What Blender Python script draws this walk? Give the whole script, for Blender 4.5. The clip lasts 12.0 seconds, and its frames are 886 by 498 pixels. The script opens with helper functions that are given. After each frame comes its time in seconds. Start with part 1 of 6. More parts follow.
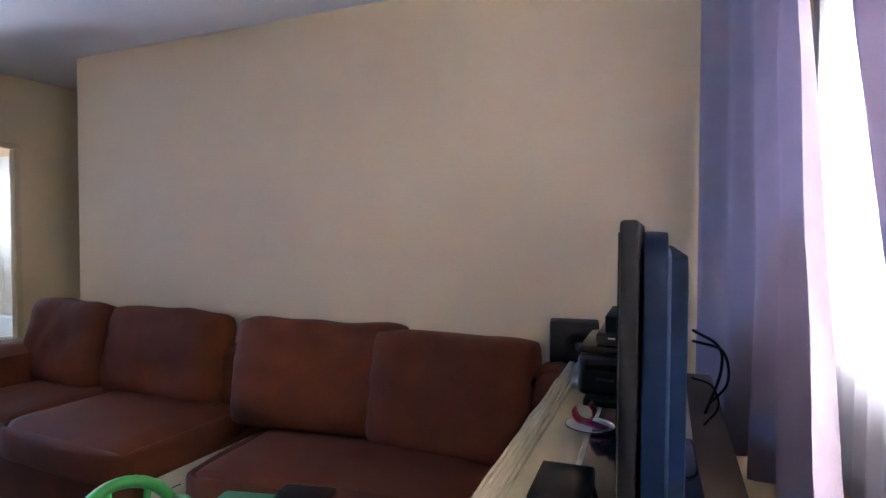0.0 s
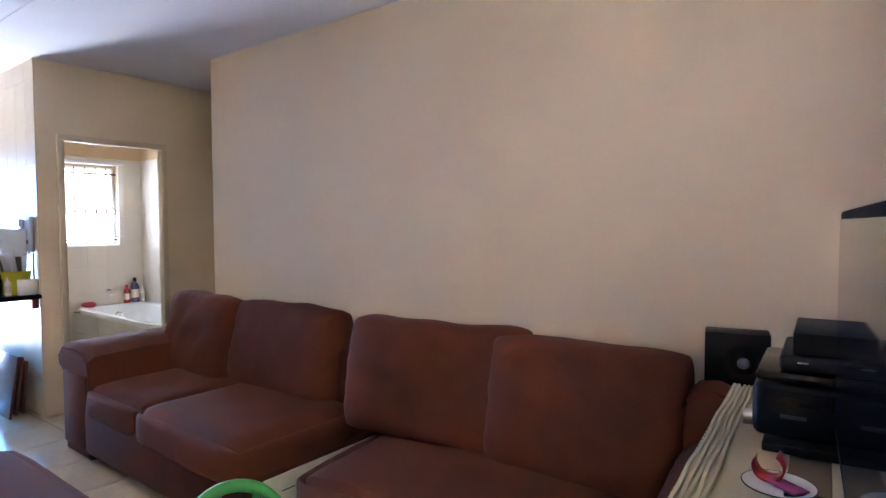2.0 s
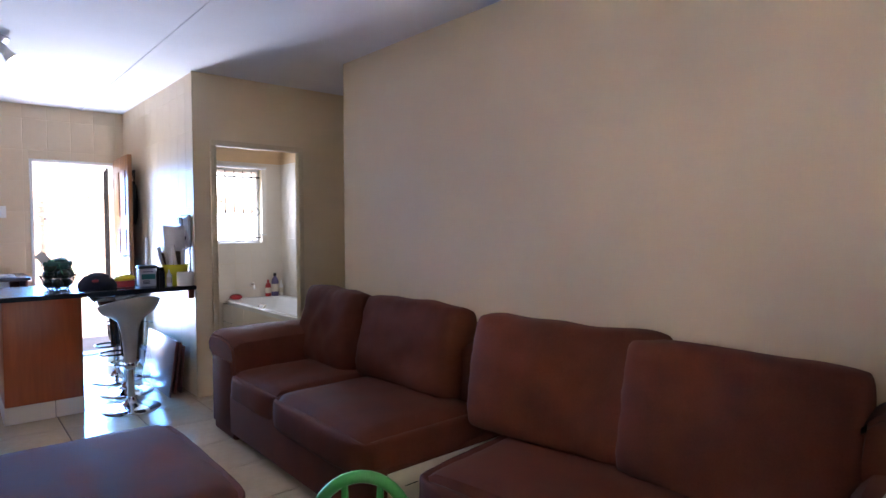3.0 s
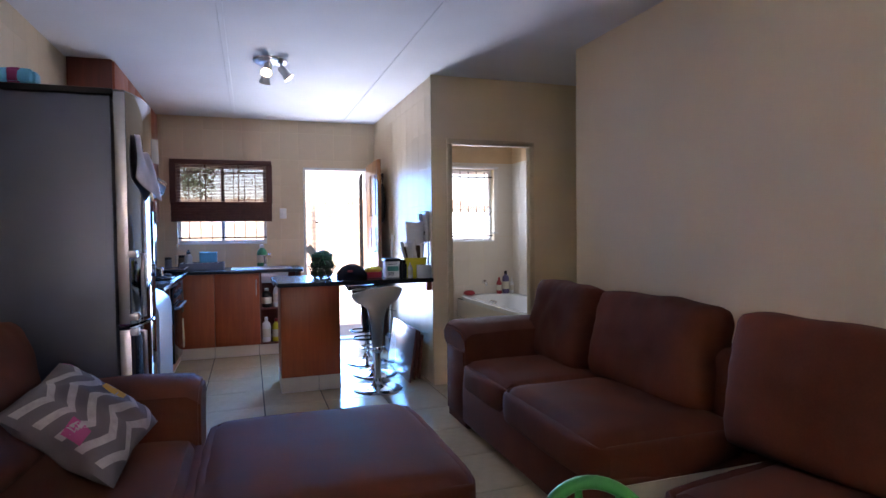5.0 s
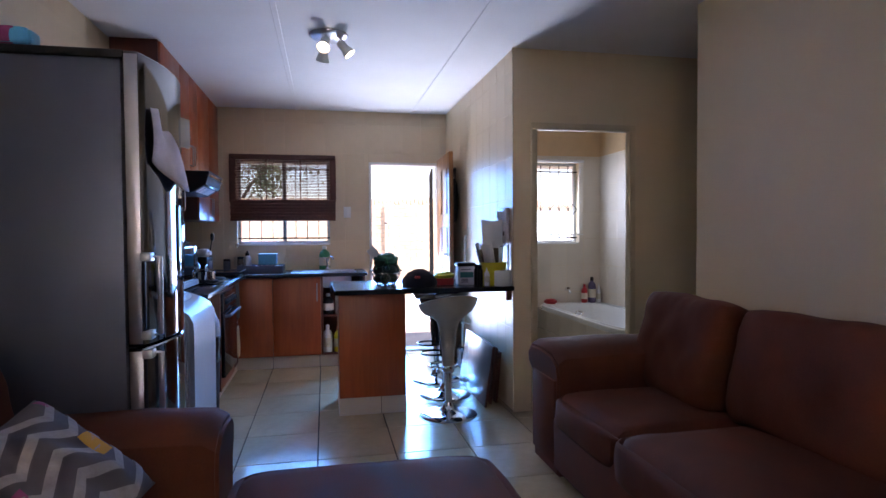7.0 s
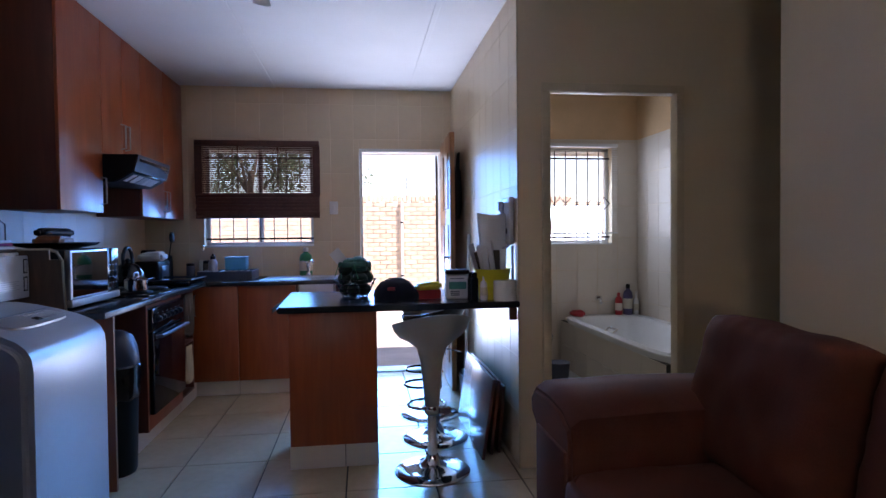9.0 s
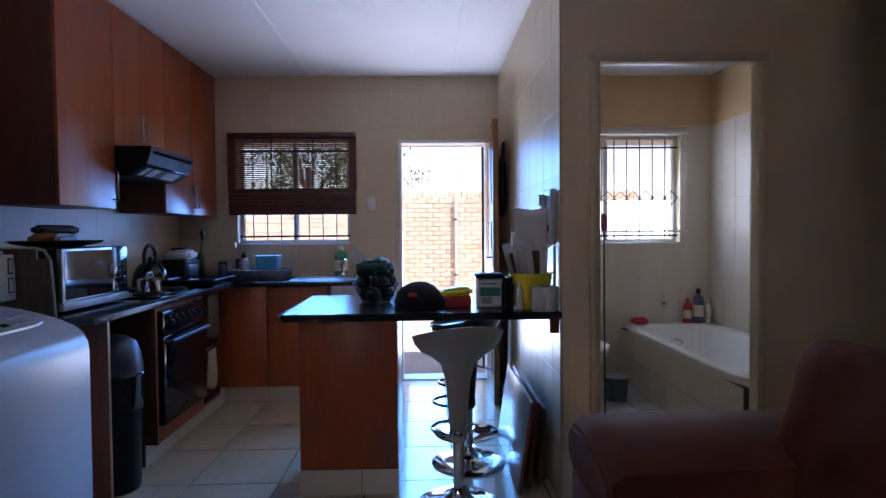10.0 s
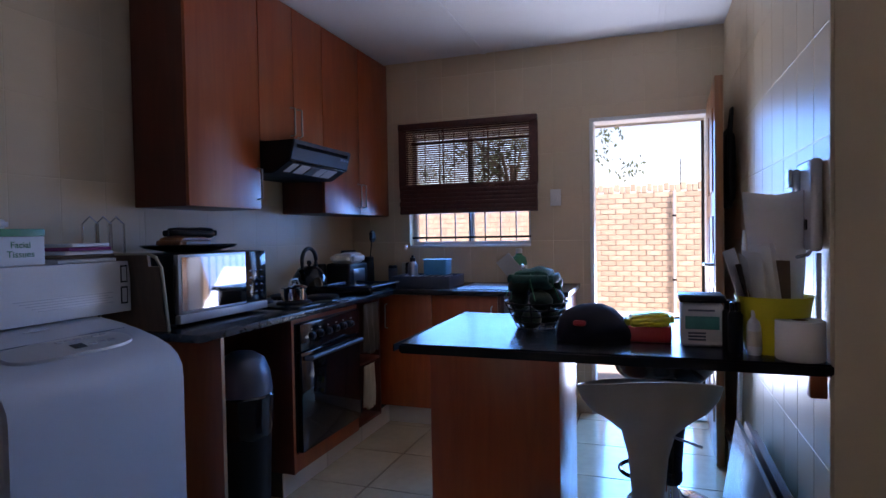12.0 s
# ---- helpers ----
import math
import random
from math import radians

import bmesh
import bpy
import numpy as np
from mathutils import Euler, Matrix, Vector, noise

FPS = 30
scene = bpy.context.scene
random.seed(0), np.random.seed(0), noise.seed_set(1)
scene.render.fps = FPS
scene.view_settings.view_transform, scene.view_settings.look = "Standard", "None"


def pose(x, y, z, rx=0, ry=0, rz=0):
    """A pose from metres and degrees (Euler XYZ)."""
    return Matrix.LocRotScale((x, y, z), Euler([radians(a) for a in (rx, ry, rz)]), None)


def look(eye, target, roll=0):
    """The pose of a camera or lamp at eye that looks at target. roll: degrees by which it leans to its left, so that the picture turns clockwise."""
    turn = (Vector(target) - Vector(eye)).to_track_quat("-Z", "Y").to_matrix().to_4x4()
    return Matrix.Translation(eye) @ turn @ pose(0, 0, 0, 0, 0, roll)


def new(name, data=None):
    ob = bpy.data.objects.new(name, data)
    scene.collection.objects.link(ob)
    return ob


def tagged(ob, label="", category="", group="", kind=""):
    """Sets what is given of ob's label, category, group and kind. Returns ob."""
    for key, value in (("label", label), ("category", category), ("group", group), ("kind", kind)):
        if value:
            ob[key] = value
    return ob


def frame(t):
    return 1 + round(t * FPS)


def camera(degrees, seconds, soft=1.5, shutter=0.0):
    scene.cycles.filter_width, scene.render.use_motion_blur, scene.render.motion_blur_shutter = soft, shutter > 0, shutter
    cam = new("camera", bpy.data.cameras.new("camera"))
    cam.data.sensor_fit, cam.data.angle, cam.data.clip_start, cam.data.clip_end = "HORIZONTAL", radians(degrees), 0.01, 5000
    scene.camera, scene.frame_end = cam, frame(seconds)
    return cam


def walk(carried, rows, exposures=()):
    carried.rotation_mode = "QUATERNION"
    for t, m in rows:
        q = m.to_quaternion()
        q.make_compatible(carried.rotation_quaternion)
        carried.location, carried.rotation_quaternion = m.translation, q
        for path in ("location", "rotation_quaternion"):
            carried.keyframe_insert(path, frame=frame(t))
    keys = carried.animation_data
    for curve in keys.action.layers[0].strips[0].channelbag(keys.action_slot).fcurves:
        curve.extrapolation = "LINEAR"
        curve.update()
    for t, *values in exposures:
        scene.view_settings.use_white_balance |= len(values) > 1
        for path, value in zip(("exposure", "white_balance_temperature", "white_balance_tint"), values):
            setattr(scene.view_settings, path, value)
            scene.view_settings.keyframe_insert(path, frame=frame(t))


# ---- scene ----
cam = camera(74.6, 12.0)
PATH = [
    (0, (0.283, 0.306, 1.399), (-0.561, 2.118, 1.331), 0.3),
    (0.5, (0.21, 0.31, 1.387), (-0.623, 2.127, 1.327), 0.7),
    (1, (0.186, 0.385, 1.39), (-0.714, 2.169, 1.318), 0.4),
    (1.5, (0.173, 0.454, 1.388), (-0.848, 2.172, 1.308), 0.2),
    (2, (0.158, 0.564, 1.392), (-1.055, 2.152, 1.302), -0.2),
    (2.5, (0.112, 0.56, 1.374), (-1.257, 2.016, 1.294), 0.2),
    (3, (0.092, 0.609, 1.366), (-1.423, 1.911, 1.283), -0.1),
    (3.5, (0.105, 0.63, 1.362), (-1.527, 1.783, 1.277), -0.4),
    (5.3, (-0.119, 0.674, 1.28), (-2.04, 1.227, 1.219), -0.6),
    (5.5, (-0.172, 0.675, 1.288), (-2.104, 1.19, 1.228), -0.6),
    (6, (-0.286, 0.684, 1.287), (-2.231, 1.147, 1.234), -0.5),
    (6.5, (-0.466, 0.713, 1.263), (-2.418, 1.142, 1.212), -0.6),
    (7, (-0.722, 0.804, 1.27), (-2.681, 1.202, 1.216), -0.4),
    (7.5, (-0.923, 0.886, 1.259), (-2.887, 1.259, 1.202), -0.4),
    (9.3, (-1.759, 1.362, 1.25), (-3.745, 1.594, 1.195), -0.5),
    (9.5, (-1.824, 1.406, 1.254), (-3.814, 1.6, 1.194), -0.4),
    (10, (-2.05, 1.507, 1.252), (-4.048, 1.561, 1.195), -0.5),
    (10.5, (-2.233, 1.564, 1.244), (-4.23, 1.467, 1.193), -0.6),
    (11, (-2.445, 1.638, 1.249), (-4.424, 1.349, 1.196), -0.9),
    (11.5, (-2.637, 1.68, 1.231), (-4.575, 1.191, 1.186), -1.4),
    (12, (-2.842, 1.646, 1.256), (-4.728, 0.98, 1.205), -1.0),
]
EXPOSURES = [(0, 2.75, 7050, 28), (0.5, 2.72, 7200, 29), (1, 3.0, 7250, 29), (1.5, 3.15, 7450, 30), (2.5, 2.83, 7450, 32), (3.5, 2.36, 7450, 35), (5.5, 2.02, 7500, 34), (7.5, 1.70, 7350, 35), (9.5, 1.27, 7150, 35), (12, 1.0, 7400, 37)]
walk(cam, [(t, look(eye, target, roll)) for t, eye, target, roll in PATH], EXPOSURES)

# ---- world and large lights ----
world = bpy.data.worlds.new("sky_world")
scene.world = world
world.use_nodes = True
wn = world.node_tree
sky = wn.nodes.new("ShaderNodeTexSky")
sky.sky_type = "NISHITA"
sky.sun_disc = False
sky.sun_elevation = radians(54)
sky.sun_rotation = radians(28)
sky.dust_density, sky.ozone_density = 0.3, 3.0
wn.links.new(sky.outputs[0], wn.nodes["Background"].inputs[0])
wn.nodes["Background"].inputs[1].default_value = 0.15


def add_sun(strength, direction):
    data = bpy.data.lights.new("sun", "SUN")
    data.energy, data.angle, data.color = strength, radians(0.5), (1.0, 0.95, 0.88)
    ob = new("sun", data)
    ob.matrix_world = look((0, 0, 20), tuple(Vector((0, 0, 20)) + Vector(direction)))
    return ob


def add_area(name, place, target, sx, sy, watts, colour, spread=180):
    data = bpy.data.lights.new(name, "AREA")
    data.shape, data.size, data.size_y, data.energy, data.color = "RECTANGLE", sx, sy, watts, colour
    data.spread = radians(spread)
    ob = new(name, data)
    ob.matrix_world = look(place, target)
    return ob


add_sun(5.0, (-0.28, -0.53, -0.80))
add_area("door_skylight", (-7.02, 1.60, 1.05), (-4.6, 1.35, 0.0), 0.60, 1.9, 12.5, (0.06, 0.38, 1.0), 95)
add_area("door_yard_light", (-7.02, 1.60, 0.65), (-5.2, 1.5, 2.3), 0.60, 0.9, 10.8, (0.56, 0.79, 1.0), 112)
add_area("kitchen_window_skylight", (-7.03, 0.39, 1.3), (0, 0.39, 1.0), 0.85, 0.24, 3.6, (0.06, 0.36, 1.0), 120)
add_area("bathroom_window_skylight", (-7.03, 3.27, 1.6), (-4, 3.27, 1.0), 0.7, 0.85, 4.8, (0.48, 0.74, 1.0))
add_area("living_window_skylight", (0.69, 0.72, 1.6), (-3, 0.72, 1.45), 0.95, 0.92, 31, (1.0, 0.87, 0.71))
add_area("living_window_skylight", (0.69, 2.0, 1.6), (-3, 2.0, 1.6), 0.8, 0.92, 4.5, (1.0, 0.95, 0.88), 140)

# ---- materials ----


def mat(name, colour, rough=0.6, metal=0.0, vary=0.12, scale=6.0, grain=60.0, bump=0.15, tint=None, spec=0.5, piece=0.0, coat=0.0, rough_vary=0.12):
    """Painted, woven or stone surface: a large and a fine noise vary colour and roughness, and the fine one gives relief."""
    m = bpy.data.materials.new(name)
    m.use_nodes = True
    nt = m.node_tree
    b = nt.nodes["Principled BSDF"]
    geo = nt.nodes.new("ShaderNodeTexCoord")
    big, fine = nt.nodes.new("ShaderNodeTexNoise"), nt.nodes.new("ShaderNodeTexNoise")
    big.inputs["Scale"].default_value, fine.inputs["Scale"].default_value = scale, grain
    big.inputs["Detail"].default_value, fine.inputs["Detail"].default_value = 5, 4
    for n in (big, fine):
        nt.links.new(geo.outputs["Object"], n.inputs["Vector"])
    mixf = nt.nodes.new("ShaderNodeMath")
    mixf.operation = "MULTIPLY_ADD"
    nt.links.new(fine.outputs[0], mixf.inputs[0])
    mixf.inputs[1].default_value = 0.35
    nt.links.new(big.outputs[0], mixf.inputs[2])
    ramp = nt.nodes.new("ShaderNodeValToRGB")
    c2 = tint or tuple(c * (1 - 2.2 * vary) for c in colour)
    c1 = tuple(min(1, c * (1 + vary)) for c in colour)
    ramp.color_ramp.elements[0].position, ramp.color_ramp.elements[1].position = 0.4, 0.95
    ramp.color_ramp.elements[0].color, ramp.color_ramp.elements[1].color = (*c2, 1), (*c1, 1)
    nt.links.new(mixf.outputs[0], ramp.inputs[0])
    last = ramp.outputs[0]
    if piece:
        info = nt.nodes.new("ShaderNodeObjectInfo")
        hsv = nt.nodes.new("ShaderNodeHueSaturation")
        mr = nt.nodes.new("ShaderNodeMapRange")
        mr.inputs[3].default_value, mr.inputs[4].default_value = 1 - piece, 1 + piece
        nt.links.new(info.outputs["Random"], mr.inputs[0])
        nt.links.new(mr.outputs[0], hsv.inputs["Value"])
        nt.links.new(last, hsv.inputs["Color"])
        last = hsv.outputs[0]
    nt.links.new(last, b.inputs["Base Color"])
    rr = nt.nodes.new("ShaderNodeMapRange")
    rr.inputs[3].default_value, rr.inputs[4].default_value = max(0.02, rough - rough_vary), min(1, rough + rough_vary)
    nt.links.new(mixf.outputs[0], rr.inputs[0])
    nt.links.new(rr.outputs[0], b.inputs["Roughness"])
    b.inputs["Metallic"].default_value = metal
    b.inputs["Specular IOR Level"].default_value = spec
    b.inputs["Coat Weight"].default_value = coat
    if bump:
        bp = nt.nodes.new("ShaderNodeBump")
        bp.inputs["Strength"].default_value, bp.inputs["Distance"].default_value = bump, 0.004
        nt.links.new(mixf.outputs[0], bp.inputs["Height"])
        nt.links.new(bp.outputs[0], b.inputs["Normal"])
    return m


def plain(name, colour, rough=0.4, metal=0.0, alpha=1.0, transmission=0.0, emit=0.0, ior=1.45):
    m = bpy.data.materials.new(name)
    m.use_nodes = True
    b = m.node_tree.nodes["Principled BSDF"]
    b.inputs["Base Color"].default_value = (*colour, 1)
    b.inputs["Roughness"].default_value, b.inputs["Metallic"].default_value = rough, metal
    b.inputs["Transmission Weight"].default_value, b.inputs["IOR"].default_value = transmission, ior
    if emit:
        b.inputs["Emission Color"].default_value, b.inputs["Emission Strength"].default_value = (*colour, 1), emit
    return m


def wood(name, dark, light, rough=0.35, stretch=(1, 12, 12), bump=0.06, coat=0.0):
    m = mat(name, light, rough, bump=0)
    nt = m.node_tree
    b = nt.nodes["Principled BSDF"]
    tc, mp, nz, rp = (nt.nodes.new(n) for n in ("ShaderNodeTexCoord", "ShaderNodeMapping", "ShaderNodeTexNoise", "ShaderNodeValToRGB"))
    mp.inputs["Scale"].default_value = stretch
    nz.inputs["Scale"].default_value, nz.inputs["Detail"].default_value, nz.inputs["Distortion"].default_value = 2.5, 8, 1.2
    rp.color_ramp.elements[0].color, rp.color_ramp.elements[1].color = (*dark, 1), (*light, 1)
    rp.color_ramp.elements[0].position, rp.color_ramp.elements[1].position = 0.3, 0.7
    nt.links.new(tc.outputs["Object"], mp.inputs[0])
    nt.links.new(mp.outputs[0], nz.inputs["Vector"])
    nt.links.new(nz.outputs[0], rp.inputs[0])
    nt.links.new(rp.outputs[0], b.inputs["Base Color"])
    b.inputs["Coat Weight"].default_value = coat
    return m


def sheer(name, colour, through_light, weave=900.0, rough=0.9):
    """Cloth that lets part of the light through."""
    m = mat(name, colour, rough, vary=0.06, scale=8, grain=weave, bump=0.25, spec=0.1)
    nt = m.node_tree
    b, out = nt.nodes["Principled BSDF"], nt.nodes["Material Output"]
    tr, mx = nt.nodes.new("ShaderNodeBsdfTranslucent"), nt.nodes.new("ShaderNodeMixShader")
    tr.inputs[0].default_value = (*colour, 1)
    mx.inputs[0].default_value = through_light
    nt.links.new(b.outputs[0], mx.inputs[1])
    nt.links.new(tr.outputs[0], mx.inputs[2])
    nt.links.new(mx.outputs[0], out.inputs[0])
    return m


M = {
    "wall": mat("cream_wall_paint", (0.70, 0.57, 0.39), 0.55, vary=0.03, scale=1.5, grain=180, bump=0.12),
    "trim": mat("cream_door_frame_paint", (0.60, 0.49, 0.33), 0.4, vary=0.04, bump=0.05),
    "ceiling": mat("white_ceiling_paint", (0.74, 0.74, 0.78), 0.8, vary=0.03, scale=2, grain=120, bump=0.1),
    "grout": mat("grey_floor_grout", (0.055, 0.047, 0.04), 0.9),
    "floor_tile": mat("beige_glazed_floor_tile", (0.58, 0.46, 0.31), 0.13, vary=0.08, scale=3, grain=25, bump=0.02, piece=0.05, rough_vary=0.05, spec=0.5),
    "wall_tile": mat("cream_glazed_wall_tile", (0.66, 0.52, 0.36), 0.36, vary=0.03, scale=3, grain=18, bump=0.0, piece=0.03, rough_vary=0.06, spec=0.28),
    "bath_tile": mat("white_glazed_wall_tile", (0.68, 0.60, 0.51), 0.32, vary=0.02, scale=3, grain=18, bump=0.0, piece=0.03, rough_vary=0.08),
    "bath_floor": mat("grey_bathroom_floor_tile", (0.36, 0.35, 0.34), 0.35, vary=0.08, scale=3, grain=25, bump=0.02, piece=0.05),
    "grey_laminate": mat("grey_brown_laminate", (0.21, 0.17, 0.16), 0.22, vary=0.06, bump=0.0, rough_vary=0.04),
    # upper bathroom wall; the peach tone is warm light put into the colour
    "peach": mat("bathroom_wall_warm_light_in_colour", (0.66, 0.43, 0.24), 0.5, vary=0.04, bump=0.05),
    "leather": mat("brown_suede_leather", (0.132, 0.037, 0.020), 0.64, vary=0.15, scale=5.5, grain=150, bump=0.3, rough_vary=0.16, spec=0.12),
    "lining": mat("white_woven_lining", (0.66, 0.60, 0.48), 0.9, vary=0.08, grain=300),
    "cherry": wood("cherry_veneer", (0.30, 0.058, 0.016), (0.385, 0.082, 0.022), 0.3, (9, 9, 0.8)),
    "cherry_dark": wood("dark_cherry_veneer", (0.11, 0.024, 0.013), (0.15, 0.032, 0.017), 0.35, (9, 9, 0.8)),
    "counter": mat("dark_granite_laminate", (0.022, 0.020, 0.023), 0.25, vary=0.4, scale=30, grain=240, bump=0.0, rough_vary=0.03, tint=(0.012, 0.011, 0.012)),
    "white_enamel": mat("white_appliance_enamel", (0.46, 0.46, 0.48), 0.24, vary=0.01, bump=0.004, rough_vary=0.015),
    "chrome": plain("polished_chrome", (0.78, 0.78, 0.80), 0.08, 1.0),
    "steel": mat("brushed_steel", (0.46, 0.47, 0.50), 0.3, 1.0, vary=0.06, scale=4, grain=200, bump=0.02),
    "steel_dark": mat("grey_fridge_paint", (0.095, 0.112, 0.15), 0.38, 0.5, vary=0.05, scale=2, grain=200, bump=0.02),
    "fridge_door": mat("dark_mirror_steel", (0.17, 0.175, 0.19), 0.06, 1.0, vary=0.05, scale=2, grain=150, bump=0.01, rough_vary=0.02),
    "black": mat("black_plastic", (0.007, 0.007, 0.008), 0.42, vary=0.1, bump=0.03, spec=0.25),
    # black television shell; the window's blue sheen is put into its base colour
    "black_blue_sheen": mat("black_plastic_blue_sheen_in_colour", (0.003, 0.009, 0.026), 0.4, vary=0.1, bump=0.01, spec=0.06),
    "black_tv": mat("black_tv_plastic", (0.003, 0.0035, 0.005), 0.5, vary=0.1, bump=0.02, spec=0.1),
    "black_gloss": plain("black_gloss_plastic", (0.008, 0.008, 0.010), 0.1),
    "black_glass": plain("black_glass", (0.006, 0.006, 0.008), 0.05),
    "blind": wood("dark_red_brown_blind_slat", (0.055, 0.016, 0.012), (0.10, 0.03, 0.02), 0.45, (2, 14, 14)),
    "bars": plain("black_window_bar_paint", (0.012, 0.012, 0.012), 0.5),
    "white_frame": mat("white_window_frame", (0.75, 0.75, 0.74), 0.4, vary=0.03, bump=0.03),
    "glass": plain("window_glass", (1, 1, 1), 0.0, transmission=1.0, ior=1.05),
    "door_wood": wood("orange_varnished_door_wood", (0.20, 0.07, 0.022), (0.36, 0.14, 0.045), 0.3, (9, 9, 0.8)),
    "lilac": sheer("lilac_curtain_cloth", (0.43, 0.38, 0.47), 0.34),
    "lace": sheer("white_lace_curtain", (0.80, 0.86, 0.92), 0.6),
    "porcelain": mat("white_bath_enamel", (0.78, 0.78, 0.77), 0.15, vary=0.02, bump=0.0, rough_vary=0.05),
    "stool": mat("grey_stool_plastic", (0.36, 0.35, 0.33), 0.35, vary=0.05, bump=0.02),
    "brick": mat("face_brick", (0.66, 0.53, 0.39), 0.85, vary=0.14, scale=9, grain=70, bump=0.4, piece=0.14),
    "mortar": mat("pale_mortar", (0.56, 0.50, 0.42), 0.95, vary=0.1),
    "paving": mat("pale_concrete_paving", (0.46, 0.44, 0.40), 0.85, vary=0.12, scale=3),
    "yellow": mat("yellow_plastic", (0.72, 0.62, 0.03), 0.35, vary=0.04, bump=0.02),
    "green": mat("green_moulded_plastic", (0.02, 0.36, 0.08), 0.3, vary=0.06, bump=0.02),
    "teal_green": mat("dark_green_plastic", (0.01, 0.22, 0.10), 0.35, vary=0.06, bump=0.02),
    "blue": mat("light_blue_plastic", (0.05, 0.42, 0.72), 0.35, vary=0.05, bump=0.02),
    "paper": mat("white_paper", (0.72, 0.71, 0.70), 0.8, vary=0.04, bump=0.05),
    "card": mat("white_printed_carton", (0.66, 0.66, 0.67), 0.6, vary=0.04, bump=0.05),
    "brown_board": wood("brown_cutting_board", (0.10, 0.05, 0.025), (0.18, 0.09, 0.045), 0.6, (9, 9, 1)),
    "cloth_beige": mat("beige_table_cloth", (0.50, 0.42, 0.29), 0.95, vary=0.08, grain=420, bump=0.3),
    "cloth_brown": mat("brown_table_cloth_stripe", (0.12, 0.085, 0.06), 0.95, vary=0.08, grain=420, bump=0.3),
    "cloth_cream": mat("cream_table_cloth_stripe", (0.68, 0.62, 0.50), 0.95, vary=0.08, grain=420, bump=0.3),
    "red": mat("red_plastic", (0.42, 0.02, 0.025), 0.35, vary=0.06, bump=0.02),
    "magenta": mat("magenta_cloth", (0.34, 0.05, 0.16), 0.9, vary=0.08, grain=300),
    "orange": mat("orange_cloth", (0.62, 0.28, 0.02), 0.9, vary=0.08, grain=300),
    "avocado": mat("dark_green_fruit_skin", (0.012, 0.035, 0.014), 0.45, vary=0.3, scale=40, grain=160, bump=0.5),
    "leaf": mat("green_leaf", (0.10, 0.16, 0.07), 0.6, vary=0.3, scale=20, bump=0.1),
    "bark": mat("grey_bark", (0.12, 0.09, 0.06), 0.9, vary=0.25, scale=12, bump=0.5),
    "roof_board": mat("white_fascia_board", (0.82, 0.82, 0.80), 0.6, vary=0.05, bump=0.05),
    "bulb": plain("lit_bulb", (1.0, 0.86, 0.62), 0.5, emit=7.0),
}

# ---- mesh helpers ----


def link_mesh(name, bm, material, smooth=True):
    me = bpy.data.meshes.new(name)
    bm.normal_update()
    bm.to_mesh(me)
    bm.free()
    me.materials.append(material)
    if smooth:
        me.shade_smooth()
        me.set_sharp_from_angle(angle=radians(38))
    return me


def part(name, bm, material, parent=None, label="", smooth=True):
    """One mesh object under a thing or under a part; places are in the thing's own space."""
    ob = new(name, link_mesh(name, bm, material, smooth))
    ob.parent = parent
    return tagged(ob, label=label)


def thing(name, place, label, category, group="", turn=0.0):
    ob = new(name)
    ob.empty_display_size = 0.1
    ob.matrix_world = pose(*place, 0, 0, turn)
    return tagged(ob, label, category, group)


def single(name, bm, material, label, category, place=(0, 0, 0), turn=0.0, group="", kind="", smooth=True):
    """A thing that is one mesh."""
    ob = new(name, link_mesh(name, bm, material, smooth))
    ob.matrix_world = pose(*place, 0, 0, turn)
    return tagged(ob, label, category, group, kind)


def add_box(bm, x0, x1, y0, y1, z0, z1, bevel=0.0, segments=2, m=None):
    made = bmesh.ops.create_cube(bm, size=1.0)["verts"]
    mid = Vector(((x0 + x1) / 2, (y0 + y1) / 2, (z0 + z1) / 2))
    for v in made:
        v.co = Vector((v.co.x * (x1 - x0), v.co.y * (y1 - y0), v.co.z * (z1 - z0))) + mid
    if bevel:
        edges = list({e for v in made for e in v.link_edges})
        out = bmesh.ops.bevel(bm, geom=edges, offset=bevel, segments=segments, profile=0.5, affect="EDGES")
        made = list({v for f in out["faces"] for v in f.verts} | {v for v in made if v.is_valid})
    if m is not None:
        bmesh.ops.transform(bm, matrix=m, verts=made)
    return made


def box(x0, x1, y0, y1, z0, z1, bevel=0.0, segments=2, m=None):
    bm = bmesh.new()
    add_box(bm, x0, x1, y0, y1, z0, z1, bevel, segments, m)
    return bm


def add_lathe(bm, profile, steps=28, centre=(0, 0, 0), m=None):
    """A turned shape from (radius, height) pairs."""
    rings, made = [], []
    for r, z in profile:
        ring = [bm.verts.new((centre[0] + r * math.cos(2 * math.pi * k / steps), centre[1] + r * math.sin(2 * math.pi * k / steps), centre[2] + z)) for k in range(steps)]
        rings.append(ring)
        made += ring
    for a, b in zip(rings, rings[1:]):
        for k in range(steps):
            bm.faces.new((a[k], a[(k + 1) % steps], b[(k + 1) % steps], b[k]))
    bm.faces.new(list(reversed(rings[0])))
    bm.faces.new(rings[-1])
    if m is not None:
        bmesh.ops.transform(bm, matrix=m, verts=made)
    return made


def lathe(profile, steps=28, centre=(0, 0, 0), m=None):
    bm = bmesh.new()
    add_lathe(bm, profile, steps, centre, m)
    return bm


